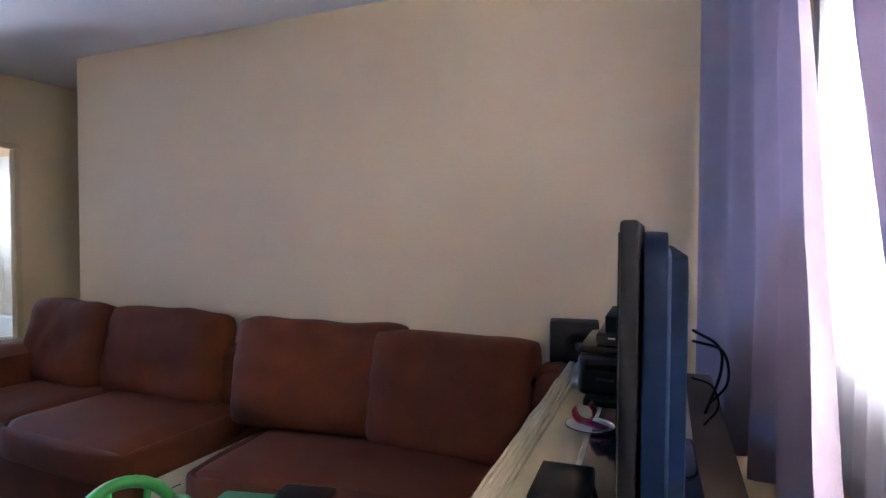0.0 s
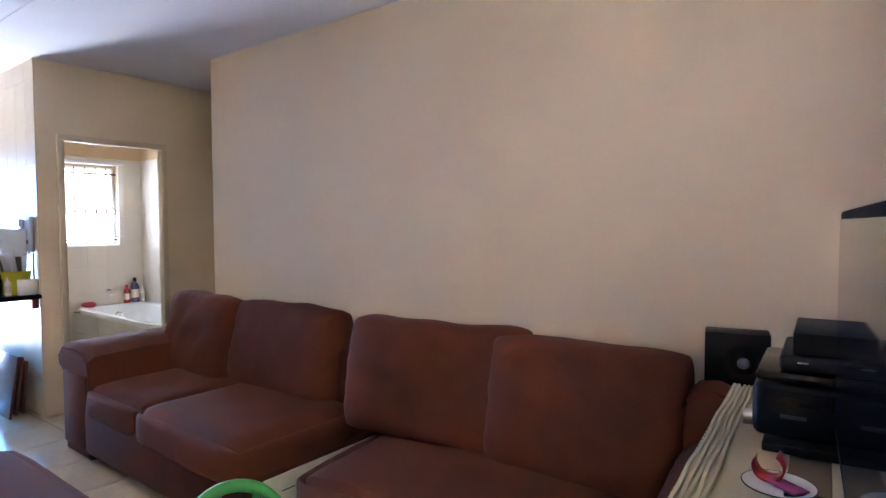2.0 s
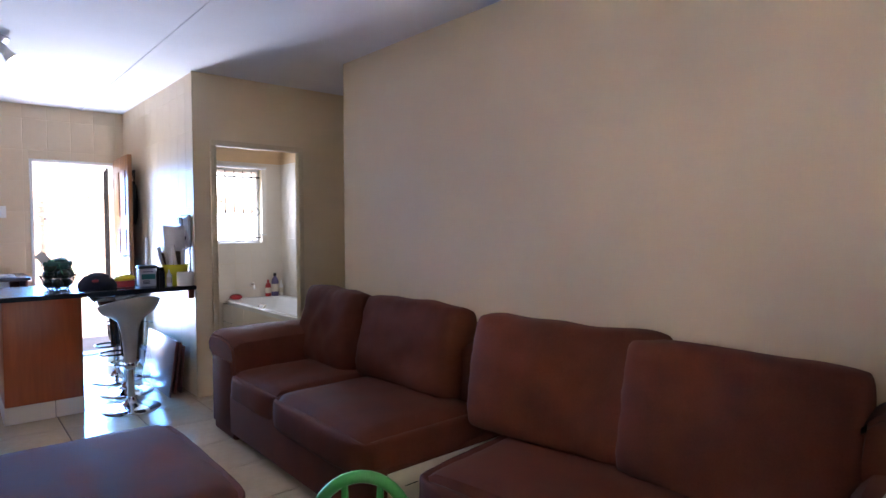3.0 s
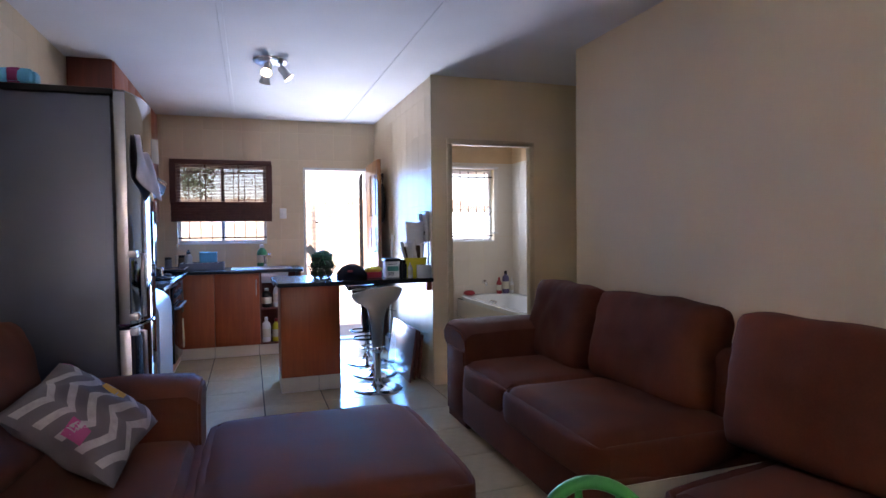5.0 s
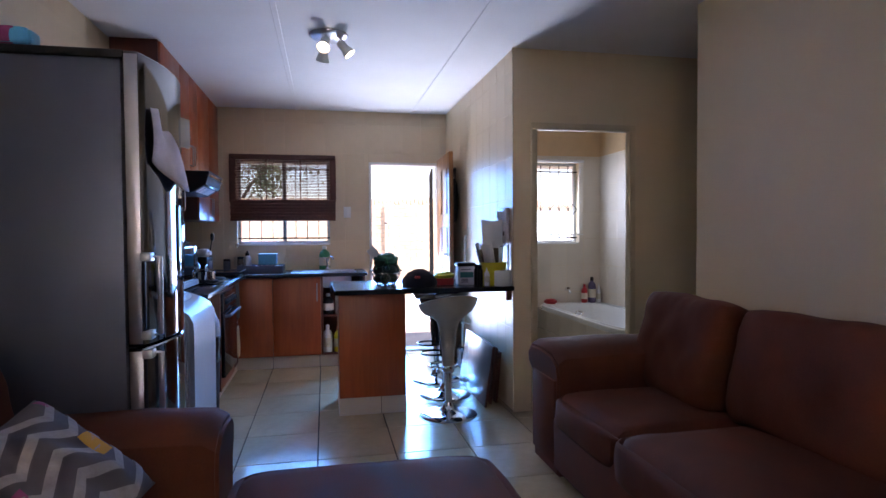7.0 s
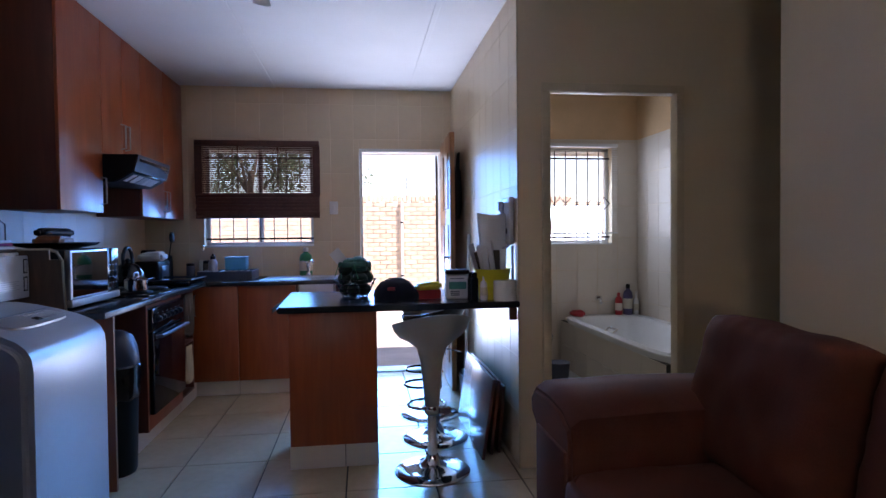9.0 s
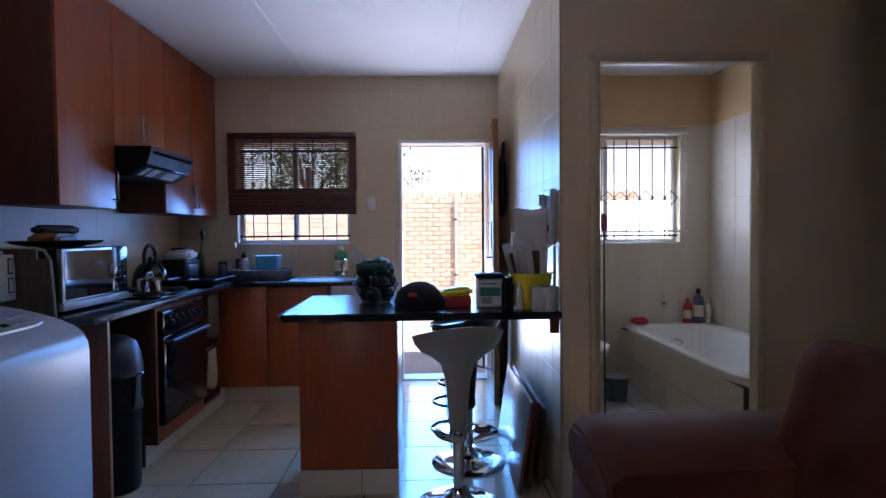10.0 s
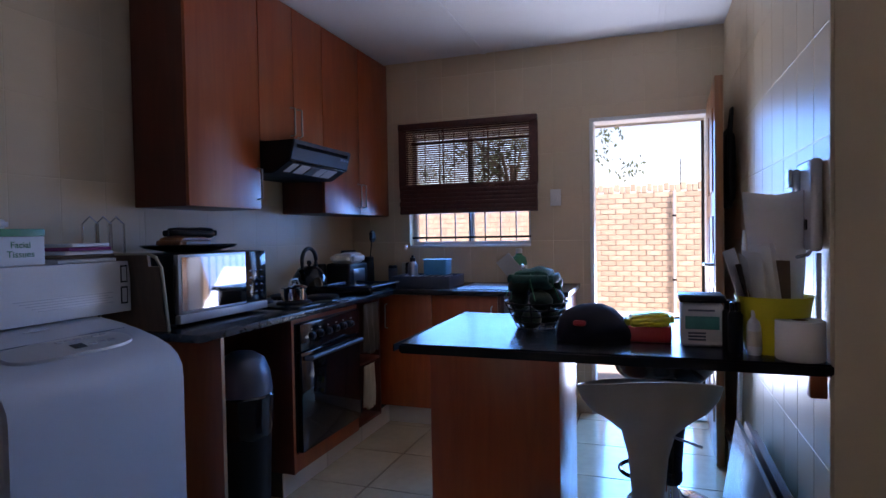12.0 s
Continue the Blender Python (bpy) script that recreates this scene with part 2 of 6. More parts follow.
def add_tube(bm, points, radius, steps=10, closed=False):
    """A round bar along points."""
    pts = [Vector(p) for p in points]
    rings, last = [], None
    count = len(pts)
    for i, p in enumerate(pts):
        a = pts[(i - 1) % count] if closed or i > 0 else p
        b = pts[(i + 1) % count] if closed or i < count - 1 else p
        d = (b - a).normalized()
        side = d.cross(Vector((0, 0, 1)))
        if side.length < 0.05:
            side = d.cross(Vector((0, 1, 0)))
        side.normalize()
        if last is not None and side.dot(last) < 0:
            side = -side
        last = side
        up = side.cross(d).normalized()
        rings.append([bm.verts.new(p + radius * (math.cos(2 * math.pi * k / steps) * side + math.sin(2 * math.pi * k / steps) * up)) for k in range(steps)])
    pairs = list(zip(rings, rings[1:])) + ([(rings[-1], rings[0])] if closed else [])
    for a, b in pairs:
        for k in range(steps):
            bm.faces.new((a[k], a[(k + 1) % steps], b[(k + 1) % steps], b[k]))
    if not closed:
        bm.faces.new(rings[0])
        bm.faces.new(list(reversed(rings[-1])))
    bmesh.ops.recalc_face_normals(bm, faces=bm.faces)


def smooth_path(points, n=6):
    """Points of a soft curve through the given ones."""
    p = [Vector(q) for q in points]
    p = [2 * p[0] - p[1], *p, 2 * p[-1] - p[-2]]
    out = []
    for a, b, c, d in zip(p, p[1:], p[2:], p[3:]):
        for k in range(n):
            t = k / n
            out.append(0.5 * (2 * b + (c - a) * t + (2 * a - 5 * b + 4 * c - d) * t * t + (3 * b - a - 3 * c + d) * t**3))
    return out + [p[-2]]


def tube(points, radius, steps=10, closed=False):
    bm = bmesh.new()
    add_tube(bm, points, radius, steps, closed)
    return bm


def arc(centre, radius, a0, a1, n, axis="z"):
    out = []
    for k in range(n + 1):
        a = radians(a0 + (a1 - a0) * k / n)
        c, s = radius * math.cos(a), radius * math.sin(a)
        out.append({"z": (centre[0] + c, centre[1] + s, centre[2]), "y": (centre[0] + c, centre[1], centre[2] + s), "x": (centre[0], centre[1] + c, centre[2] + s)}[axis])
    return out


def cushion(sx, sy, sz, radius=0.05, crown=0.03, wrinkle=0.006, cuts=14, seed=0.0, sag=0.0, m=None):
    """A stuffed block, its base at z 0 and its middle at x, y 0: rounded edges, bulging faces, shallow creases."""
    bm = bmesh.new()
    bmesh.ops.create_cube(bm, size=2.0)
    bmesh.ops.subdivide_edges(bm, edges=list(bm.edges), cuts=cuts, use_grid_fill=True)
    half = Vector((sx / 2, sy / 2, sz / 2))
    for v in bm.verts:
        u = v.co.copy()
        p = Vector((u.x * half.x, u.y * half.y, u.z * half.z))
        inner = Vector([max(-(h - radius), min(h - radius, c)) for h, c in zip(half, p)])
        off = p - inner
        if off.length > 1e-6:
            p = inner + off.normalized() * radius
        k = ((1 - u.y**2) * (1 - u.z**2), (1 - u.x**2) * (1 - u.z**2), (1 - u.x**2) * (1 - u.y**2))
        for i in range(3):
            if abs(u[i]) > 0.999:
                p[i] += math.copysign(crown * k[i] ** 0.7, u[i])
        p.z -= sag * (1 - u.x**2) * max(0.0, u.z)
        for i, j in ((0, 1), (0, 2), (1, 2)):
            pull = 0.35 * radius * (abs(u[i] * u[j])) ** 7
            p[i] -= math.copysign(pull, u[i])
            p[j] -= math.copysign(pull, u[j])
        q = Vector((p.x * 7 + seed, p.y * 7, p.z * 5))
        p += (p.normalized() if p.length else Vector((0, 0, 1))) * wrinkle * (noise.noise(q) + 0.6 * noise.noise(q * 2.7))
        v.co = p + Vector((0, 0, half.z))
    if m is not None:
        bmesh.ops.transform(bm, matrix=m, verts=list(bm.verts))
    return bm


def slab_with_holes(axis, level, thick, u0, u1, v0, v1, holes):
    """A wall on a plane across x or y, from level towards level + thick, with rectangular openings (u, u, v, v) right through it."""
    us = sorted({u0, u1, *[h[0] for h in holes], *[h[1] for h in holes]})
    vs = sorted({v0, v1, *[h[2] for h in holes], *[h[3] for h in holes]})
    us, vs = [u for u in us if u0 <= u <= u1], [v for v in vs if v0 <= v <= v1]
    bm = bmesh.new()
    solid = lambda i, j: 0 <= i < len(us) - 1 and 0 <= j < len(vs) - 1 and not any(h[0] <= (us[i] + us[i + 1]) / 2 <= h[1] and h[2] <= (vs[j] + vs[j + 1]) / 2 <= h[3] for h in holes)
    verts = {}

    def vert(i, j, s):
        if (i, j, s) not in verts:
            d = level + s * thick
            verts[i, j, s] = bm.verts.new((d, us[i], vs[j]) if axis == "x" else (us[i], d, vs[j]))
        return verts[i, j, s]

    for i in range(len(us) - 1):
        for j in range(len(vs) - 1):
            if not solid(i, j):
                continue
            for s in (0, 1):
                bm.faces.new([vert(a, b, s) for a, b in ((i, j), (i + 1, j), (i + 1, j + 1), (i, j + 1))])
            for (di, dj), (a, b) in (((-1, 0), ((i, j), (i, j + 1))), ((1, 0), ((i + 1, j), (i + 1, j + 1))), ((0, -1), ((i, j), (i + 1, j))), ((0, 1), ((i, j + 1), (i + 1, j + 1)))):
                if not solid(i + di, j + dj):
                    bm.faces.new([vert(*a, 0), vert(*b, 0), vert(*b, 1), vert(*a, 1)])
    bmesh.ops.recalc_face_normals(bm, faces=bm.faces)
    return bm


# ---- plan ----
WEST, NORTH, EAST, SOUTH, TOP = -6.95, 2.90, 0.62, -0.56, 2.56
KIT_N = 2.11            # tiled kitchen wall beside the stools
BATH_E = -4.63          # wall with the bathroom door
BATH_N = 3.92           # far side of the bathroom
PASS_E = -3.71          # corner where the passage opens
K_DOOR = (1.27, 2.03, 0.0, 2.03)
K_WIN = (-0.07, 0.86, 1.17, 2.05)
B_WIN = (2.78, 3.66, 1.15, 2.06)
B_DOOR = (2.232, 3.04, 0.0, 2.03)
L_WIN = (0.2, 2.45, 1.08, 2.1)


def structure(name, bm, material, label, category):
    return single(name, bm, material, label, category, kind="structure", smooth=False)


floor = structure("floor", box(-7.15, 3.2, -3.0, 6.0, -0.15, -0.006), M["grout"], "beige glazed tile floor with dark grout joints", "floor")
ceiling = structure("ceiling", box(-7.15, 3.2, -3.0, 6.0, TOP, TOP + 0.12), M["ceiling"], "white painted board ceiling", "ceiling")
wall_west = structure("wall_west", slab_with_holes("x", WEST, -0.2, -0.76, 4.1, -0.006, TOP, [K_DOOR, K_WIN, B_WIN]), M["wall"], "cream kitchen end wall with a window and back door", "wall")
wall_south = structure("wall_south", slab_with_holes("y", SOUTH, -0.2, WEST, 3.2, -0.006, TOP, []), M["wall"], "cream long wall behind the cupboards and fridge", "wall")
wall_kitchen = structure("wall_kitchen", slab_with_holes("y", KIT_N, 0.12, WEST, BATH_E, -0.006, TOP, []), M["wall"], "tiled wall between kitchen and bathroom", "wall")
wall_bathroom = structure("wall_bathroom", slab_with_holes("x", BATH_E, -0.05, KIT_N + 0.12, 6.0, -0.006, TOP, [B_DOOR]), M["wall"], "cream wall with the open bathroom doorway", "wall")
wall_bath_end = structure("wall_bath_end", slab_with_holes("y", BATH_N, 0.12, WEST, BATH_E - 0.05, -0.006, TOP, []), M["wall"], "end wall of the bathroom beside the bath", "wall")
wall_north = structure("wall_north", slab_with_holes("y", NORTH, 0.14, PASS_E, EAST, -0.006, TOP, []), M["wall"], "plain cream wall behind the brown sofas", "wall")
wall_passage = structure("wall_passage", slab_with_holes("x", PASS_E, 0.14, NORTH + 0.14, 6.0, -0.006, TOP, []), M["wall"], "cream side wall of the passage", "wall")
wall_passage_end = structure("wall_passage_end", slab_with_holes("y", 5.2, 0.14, BATH_E, PASS_E, -0.006, TOP, []), M["wall"], "cream end wall of the passage", "wall")
wall_east = structure("wall_east", slab_with_holes("x", EAST, 0.2, SOUTH, NORTH + 0.14, -0.006, TOP, [L_WIN]), M["wall"], "cream living room wall with a curtained window", "wall")

# ---- trim, frames and windows ----


def door_frame(name, axis_x, y0, y1, z1, depth, label):
    """A painted frame round a doorway in a wall across x, standing a little proud of it."""
    ob = thing(name, (axis_x, (y0 + y1) / 2, 0), label, "door frame")
    ob["kind"] = "structure"
    w, h = (y1 - y0) / 2, 0.044
    part("frame_post", box(-depth, 0.012, -w - h, -w, 0, z1, 0.004), M["trim"], ob)
    part("frame_post", box(-depth, 0.012, w, w + h, 0, z1, 0.004), M["trim"], ob)
    part("frame_head", box(-depth, 0.012, -w - h, w + h, z1, z1 + h, 0.004), M["trim"], ob)
    return ob


door_frame("door_frame_bathroom", BATH_E + 0.003, 2.278, 2.99, 2.0, 0.058, "cream painted frame of the bathroom doorway")
kd = thing("door_frame_kitchen", (WEST, 1.65, 0), "pale metal frame round the open back door", "door frame")
kd["kind"] = "structure"
for y in (-0.378, 0.352):
    part("frame_post", box(-0.14, 0.014, y, y + 0.026, 0, 2.0, 0.003), M["white_frame"], kd)
part("frame_head", box(-0.14, 0.014, -0.378, 0.378, 2.0, 2.028, 0.003), M["white_frame"], kd)
part("threshold", box(-0.19, 0.0, -0.37, 0.37, 0.0, 0.012, 0.003), M["white_frame"], kd)

strip = lambda name, x0, x1, y: structure(name, box(x0, x1, y - 0.018, y + 0.018, TOP - 0.008, TOP - 0.0005, 0.003), M["ceiling"], "thin white cover strip on the ceiling boards", "trim")
strip("trim_1", WEST, 0.6, 0.535)
strip("trim_2", WEST, 0.6, 1.735)
structure("trim_3", box(BATH_E - 0.006, BATH_E + 0.004, KIT_N - 0.012, KIT_N - 0.002, 0, TOP, 0.002), M["trim"], "plastic edge strip at the tiled corner", "trim")
structure("trim_4", box(-3.515, -3.495, SOUTH, SOUTH + 0.012, 0, TOP, 0.002), M["trim"], "edge strip where the kitchen tiles end", "trim")
structure("baseboard", box(BATH_E, BATH_E + 0.012, 3.05, 5.2, 0, 0.08, 0.003), M["trim"], "cream skirting along the passage wall", "skirting")


def window(name, y0, y1, z0, z1, label, diamonds=False, mullions=(0.5,), x=WEST):
    """A steel window in the west wall: frame, panes, sill and black bars."""
    w = thing(name, (x - 0.1, (y0 + y1) / 2, z0), label, "window")
    w["kind"] = "structure"
    half, h, f = (y1 - y0) / 2, z1 - z0, 0.03
    fr = bmesh.new()
    add_box(fr, -0.02, 0.02, -half, half, 0, f, 0.004)
    add_box(fr, -0.02, 0.02, -half, half, h - f, h, 0.004)
    for s in (-half, half - f):
        add_box(fr, -0.02, 0.02, s, s + f, f, h - f, 0.004)
    for k in mullions:
        add_box(fr, -0.022, 0.022, -half + 2 * half * k - 0.02, -half + 2 * half * k + 0.02, f, h - f, 0.004)
    part("window_frame", fr, M["white_frame"], w)
    part("window_sill", box(-0.03, 0.105, -half, half, -0.012, 0.004, 0.004), M["white_frame"], w)
    edges = [0.0, *mullions, 1.0]
    for a, b in zip(edges, edges[1:]):
        p = part("pane", box(-0.003, 0.003, -half + 2 * half * a + 0.022, -half + 2 * half * b - 0.022, f, h - f), M["glass"], w)
        p.visible_shadow = False
    n = 8
    for k in range(1, n):
        y = -half + 2 * half * k / n
        part("window_bar", box(0.045, 0.053, y - 0.0042, y + 0.0042, 0.03, h - 0.03), M["bars"], w)
    for z in (0.06, h - 0.1):
        part("cross_bar", box(0.057, 0.063, -half + 0.005, half - 0.005, z - 0.008, z + 0.008), M["bars"], w)
    if diamonds:
        bm = bmesh.new()
        step = 2 * half / n
        for k in range(n):
            ya = -half + step * k
            zc = h * 0.42
            for s in (-1, 1):
                add_tube(bm, [(0.05, ya, zc), (0.05, ya + step / 2, zc + s * 0.06), (0.05, ya + step, zc)], 0.0045, 6)
        part("diamond_pattern", bm, M["bars"], w)
    else:
        bm = bmesh.new()
        step = 2 * half / n
        for k in range(n):
            ya = -half + step * k
            add_tube(bm, [(0.052, ya + step * (0.5 + 0.42 * math.cos(radians(a))), h * 0.42 + 0.05 * math.sin(radians(a))) for a in range(180, 361, 20)], 0.004, 6)
        part("scroll_pattern", bm, M["bars"], w)
    return w


window("window_kitchen", K_WIN[0], K_WIN[1], K_WIN[2], K_WIN[3], "white steel kitchen window with black burglar bars")
window("window_bathroom", B_WIN[0], B_WIN[1], B_WIN[2], B_WIN[3], "white steel bathroom window with diamond burglar bars", True, (0.3,))
lw = thing("window_living", (EAST + 0.1, 1.325, L_WIN[2]), "white framed living room window behind curtains", "window")
lw["kind"] = "structure"
for y in (-1.125, -0.4, 0.36, 1.085):
    part("window_frame", box(-0.02, 0.02, y, y + 0.04, 0, 1.02, 0.004), M["white_frame"], lw)
for z in (0.0, 0.98):
    part("frame_rail", box(-0.021, 0.021, -1.12, 1.12, z, z + 0.04, 0.004), M["white_frame"], lw)

# ---- soft coverings at the window ----


def hanging_cloth(path, foot, z0, z1, folds, depth, seed, hem=0.0):
    """A gathered curtain: folds along a path in plan that shifts to the foot path, deeper towards the hem; z0 is the hem at both ends."""
    bm = bmesh.new()
    n, rows = 130, 22
    grid = []
    for j in range(rows + 1):
        v = j / rows
        pts = [Vector((p[0] + (q[0] - p[0]) * v, p[1] + (q[1] - p[1]) * v, 0)) for p, q in zip(path, foot)]
        lens = [0.0]
        for a, b in zip(pts, pts[1:]):
            lens.append(lens[-1] + (b - a).length)
        line = []
        for i in range(n + 1):
            s = i / n * lens[-1]
            k = max(q for q in range(len(pts) - 1) if lens[q] <= s + 1e-9)
            d = (pts[k + 1] - pts[k]).normalized()
            p = pts[k] + d * (s - lens[k])
            side = Vector((d.y, -d.x, 0))
            amp = depth * (0.55 + 0.45 * v) * (0.7 + 0.6 * noise.noise(Vector((s * 4, seed, 0))))
            wave = math.sin(2 * math.pi * folds * (i / n) + 1.4 * noise.noise(Vector((s * 3, v * 0.8, seed)))) + 0.3 * math.sin(4.3 * math.pi * folds * i / n + seed + v)
            p = p + side * amp * wave
            low = z0[0] + (z0[1] - z0[0]) * i / n
            z = z1 + (low - z1) * v + hem * v * noise.noise(Vector((s * 3.0, 7, seed)))
            line.append(bm.verts.new((p.x, p.y, z)))
        grid.append(line)
    for a, b in zip(grid, grid[1:]):
        for i in range(n):
            bm.faces.new((a[i], a[i + 1], b[i + 1], b[i]))
    return bm


def curtain(name, path, foot, z0, folds, depth, material, label, seed, hem=0.03):
    ob = single(name, hanging_cloth(path, foot, z0, 2.42, folds, depth, seed, hem), material, label, "curtain", group="curtains at the living room window")
    md = ob.modifiers.new("cloth", "SOLIDIFY")
    md.thickness = 0.002
    return ob


curtain("curtain", [(0.225, 2.872), (0.33, 2.64), (0.43, 2.3), (0.455, 2.12), (0.455, 1.99)], [(0.24, 2.868), (0.325, 2.5), (0.40, 2.1), (0.435, 1.6), (0.45, 1.16)], (0.62, 0.92), 4.2, 0.04, M["lilac"], "lilac cloth curtain gathered in the corner", 1.0, 0.05)
curtain("curtain", [(0.455, 1.68), (0.49, 1.4), (0.50, 1.05)], [(0.48, 0.42), (0.50, 0.36), (0.51, 0.28)], (0.30, 0.30), 3, 0.04, M["lilac"], "lilac cloth curtain drawn beside the window", 5.0)
curtain("lace_curtain", [(0.575, 2.62), (0.58, 1.5), (0.575, 0.1)], [(0.575, 2.62), (0.58, 1.5), (0.575, 0.1)], (0.78, 0.78), 20, 0.014, M["lace"], "thin white lace curtain over the bright window", 9.0)
rod = thing("curtain_rod", (0.54, 1.35, 2.43), "white metal curtain rod above the window", "curtain rod")
part("rod", tube([(0, -1.6, 0), (0, 1.52, 0)], 0.012), M["white_frame"], rod)
for y in (-1.2, 1.2):
    part("bracket", box(-0.01, 0.08, y - 0.01, y + 0.01, -0.01, 0.01, 0.002), M["white_frame"], rod)

bl = thing("window_blind", (WEST + 0.035, 0.395, 1.405), "dark brown slatted roll-up blind half lowered", "blind")
part("head_rail", box(-0.02, 0.025, -0.525, 0.525, 0.635, 0.68, 0.004), M["blind"], bl)
for k in range(27):
    z = 0.215 + k * 0.0158
    part("slat", box(-0.001, 0.0012, -0.52, 0.52, z, z + 0.012), M["blind"], bl, smooth=False)
for k in range(7):
    z = 0.004 + k * 0.03
    part("folded_slat", box(-0.014 + 0.003 * (k % 2), 0.014 + 0.004 * (k % 3), -0.522 + 0.004 * (k % 2), 0.524, z, z + 0.031, 0.003), M["blind"], bl)
for y in (-0.5, -0.17, 0.17, 0.5):
    w = 0.03 if abs(y) > 0.4 else 0.006
    part("tape", box(0.002, 0.0035, y - w, y + w, 0.2, 0.64), M["blind"], bl)

bb = thing("bathroom_blind", (WEST + 0.02, 3.245, 1.24), "white venetian blind pulled up over the bathroom window", "blind")
part("head_rail", box(-0.01, 0.03, -0.46, 0.46, 0.82, 0.85, 0.003), M["white_frame"], bb)
part("bottom_rail", box(-0.005, 0.02, -0.46, 0.46, 0.0, 0.015, 0.003), M["white_frame"], bb)
for k in range(36):
    z = 0.03 + k * 0.022
    part("slat", box(0.0, 0.022, 0.40, 0.46, z, z + 0.0015), M["white_frame"], bb, smooth=False)
for y in (-0.3, 0.3):
    part("cord", tube([(0.008, y, 0.0), (0.008, y, 0.83)], 0.0012, 5), M["white_frame"], bb)

# ---- kitchen ----
COUNTER = 0.90


def bar_handle(parent, x, y, z, length, axis="z", out=(0, 1)):
    """A slim steel bow handle that stands off a door."""
    bm = bmesh.new()
    ox, oy = out[0] * 0.03, out[1] * 0.03
    if axis == "z":
        add_tube(bm, [(x, y, z), (x + ox, y + oy, z + 0.006), (x + ox, y + oy, z + length - 0.006), (x, y, z + length)], 0.005, 8)
    else:
        add_tube(bm, [(x, y, z), (x + ox, y + oy, z), (x + ox + length, y + oy, z), (x + length, y, z)], 0.005, 8)
    return part("handle", bm, M["steel"], parent, "brushed steel handle")


def wall_cupboard(x0, x1, z0, doors, handle_low, label):
    c = thing("wall_cupboard", ((x0 + x1) / 2, SOUTH + 0.012, z0), label, "cupboard", "cherry wall cupboards")
    w, h = (x1 - x0) / 2, TOP - z0 - 0.003
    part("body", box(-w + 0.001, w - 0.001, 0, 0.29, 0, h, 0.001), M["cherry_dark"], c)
    step = 2 * w / doors
    for k in range(doors):
        d = part("door", box(-w + k * step + 0.002, -w + (k + 1) * step - 0.002, 0.29, 0.308, 0.001, h - 0.012, 0.002), M["cherry"], c)
        hx = -w + k * step + (0.03 if (k == 0 and True) else step - 0.03)
        if doors == 2:
            hx = -0.035 if k == 0 else 0.035
        bar_handle(d, hx, 0.308, handle_low, 0.16)
    return c


wall_cupboard(-5.375, -4.87, 1.40, 1, 0.05, "tall cherry wall cupboard with one door")
wall_cupboard(-6.0, -5.377, 1.76, 2, 0.06, "cherry wall cupboard above the cooker hood")
wall_cupboard(-6.945, -6.002, 1.40, 2, 0.05, "cherry corner wall cupboard with two doors")

hood = thing("cooker_hood", (-5.69, SOUTH + 0.012, 1.60), "black slim cooker hood under the cupboard", "cooker hood")
bm = bmesh.new()
prof = ((0.0, 0.0), (0.37, -0.012), (0.475, 0.05), (0.505, 0.155), (0.0, 0.155))
hv = [bm.verts.new((s * 0.3, y, z)) for s in (-1, 1) for y, z in prof]
for k in range(5):
    bm.faces.new((hv[k], hv[(k + 1) % 5], hv[5 + (k + 1) % 5], hv[5 + k]))
bm.faces.new(hv[:5]); bm.faces.new(hv[5:])
bmesh.ops.recalc_face_normals(bm, faces=bm.faces)
bmesh.ops.bevel(bm, geom=list(bm.edges), offset=0.006, segments=2, affect="EDGES")
part("body", bm, M["black"], hood)
visor = pose(0, 0.4225, 0.019, 30.6, 0, 0)
part("visor_lip", box(-0.297, 0.297, 0.050, 0.062, -0.006, 0.012, 0.004, m=visor), M["black_gloss"], hood)
for k, (x, w) in enumerate(((-0.215, 0.10), (-0.105, 0.075), (-0.02, 0.07), (0.065, 0.09), (0.185, 0.055))):
    part("sticker", box(x, x + w, -0.036, 0.036, -0.0022, 0.0, m=visor), M["card"] if k != 2 else M["steel"], hood, "pale printed sticker")
part("front_strip", box(-0.26, 0.27, 0.0, 0.002, 0.0, 0.018, m=pose(0, 0.4975, 0.115, -16, 0, 0)), M["black_gloss"], hood)
for k in range(3):
    part("button", box(-0.27 + k * 0.035, -0.25 + k * 0.035, 0.0, 0.006, 0.0, 0.012, 0.002, m=pose(0, 0.493, 0.095, -16, 0, 0)), M["steel_dark"], hood)

# counters
wt = single("worktop", box(-6.943, -4.55, SOUTH + 0.012, 0.09, COUNTER - 0.032, COUNTER, 0.006), M["counter"], "dark granite laminate worktop along the cooker wall", "worktop")
bm = bmesh.new()
add_box(bm, -6.943, -6.80, 0.092, 1.20, COUNTER - 0.032, COUNTER, 0.005)
add_box(bm, -6.40, -6.31, 0.092, 1.20, COUNTER - 0.032, COUNTER, 0.005)
add_box(bm, -6.802, -6.398, 0.092, 0.50, COUNTER - 0.032, COUNTER - 0.0005)
add_box(bm, -6.802, -6.398, 1.08, 1.20, COUNTER - 0.032, COUNTER - 0.0005)
single("worktop", bm, M["counter"], "dark granite laminate worktop with the sink", "worktop")

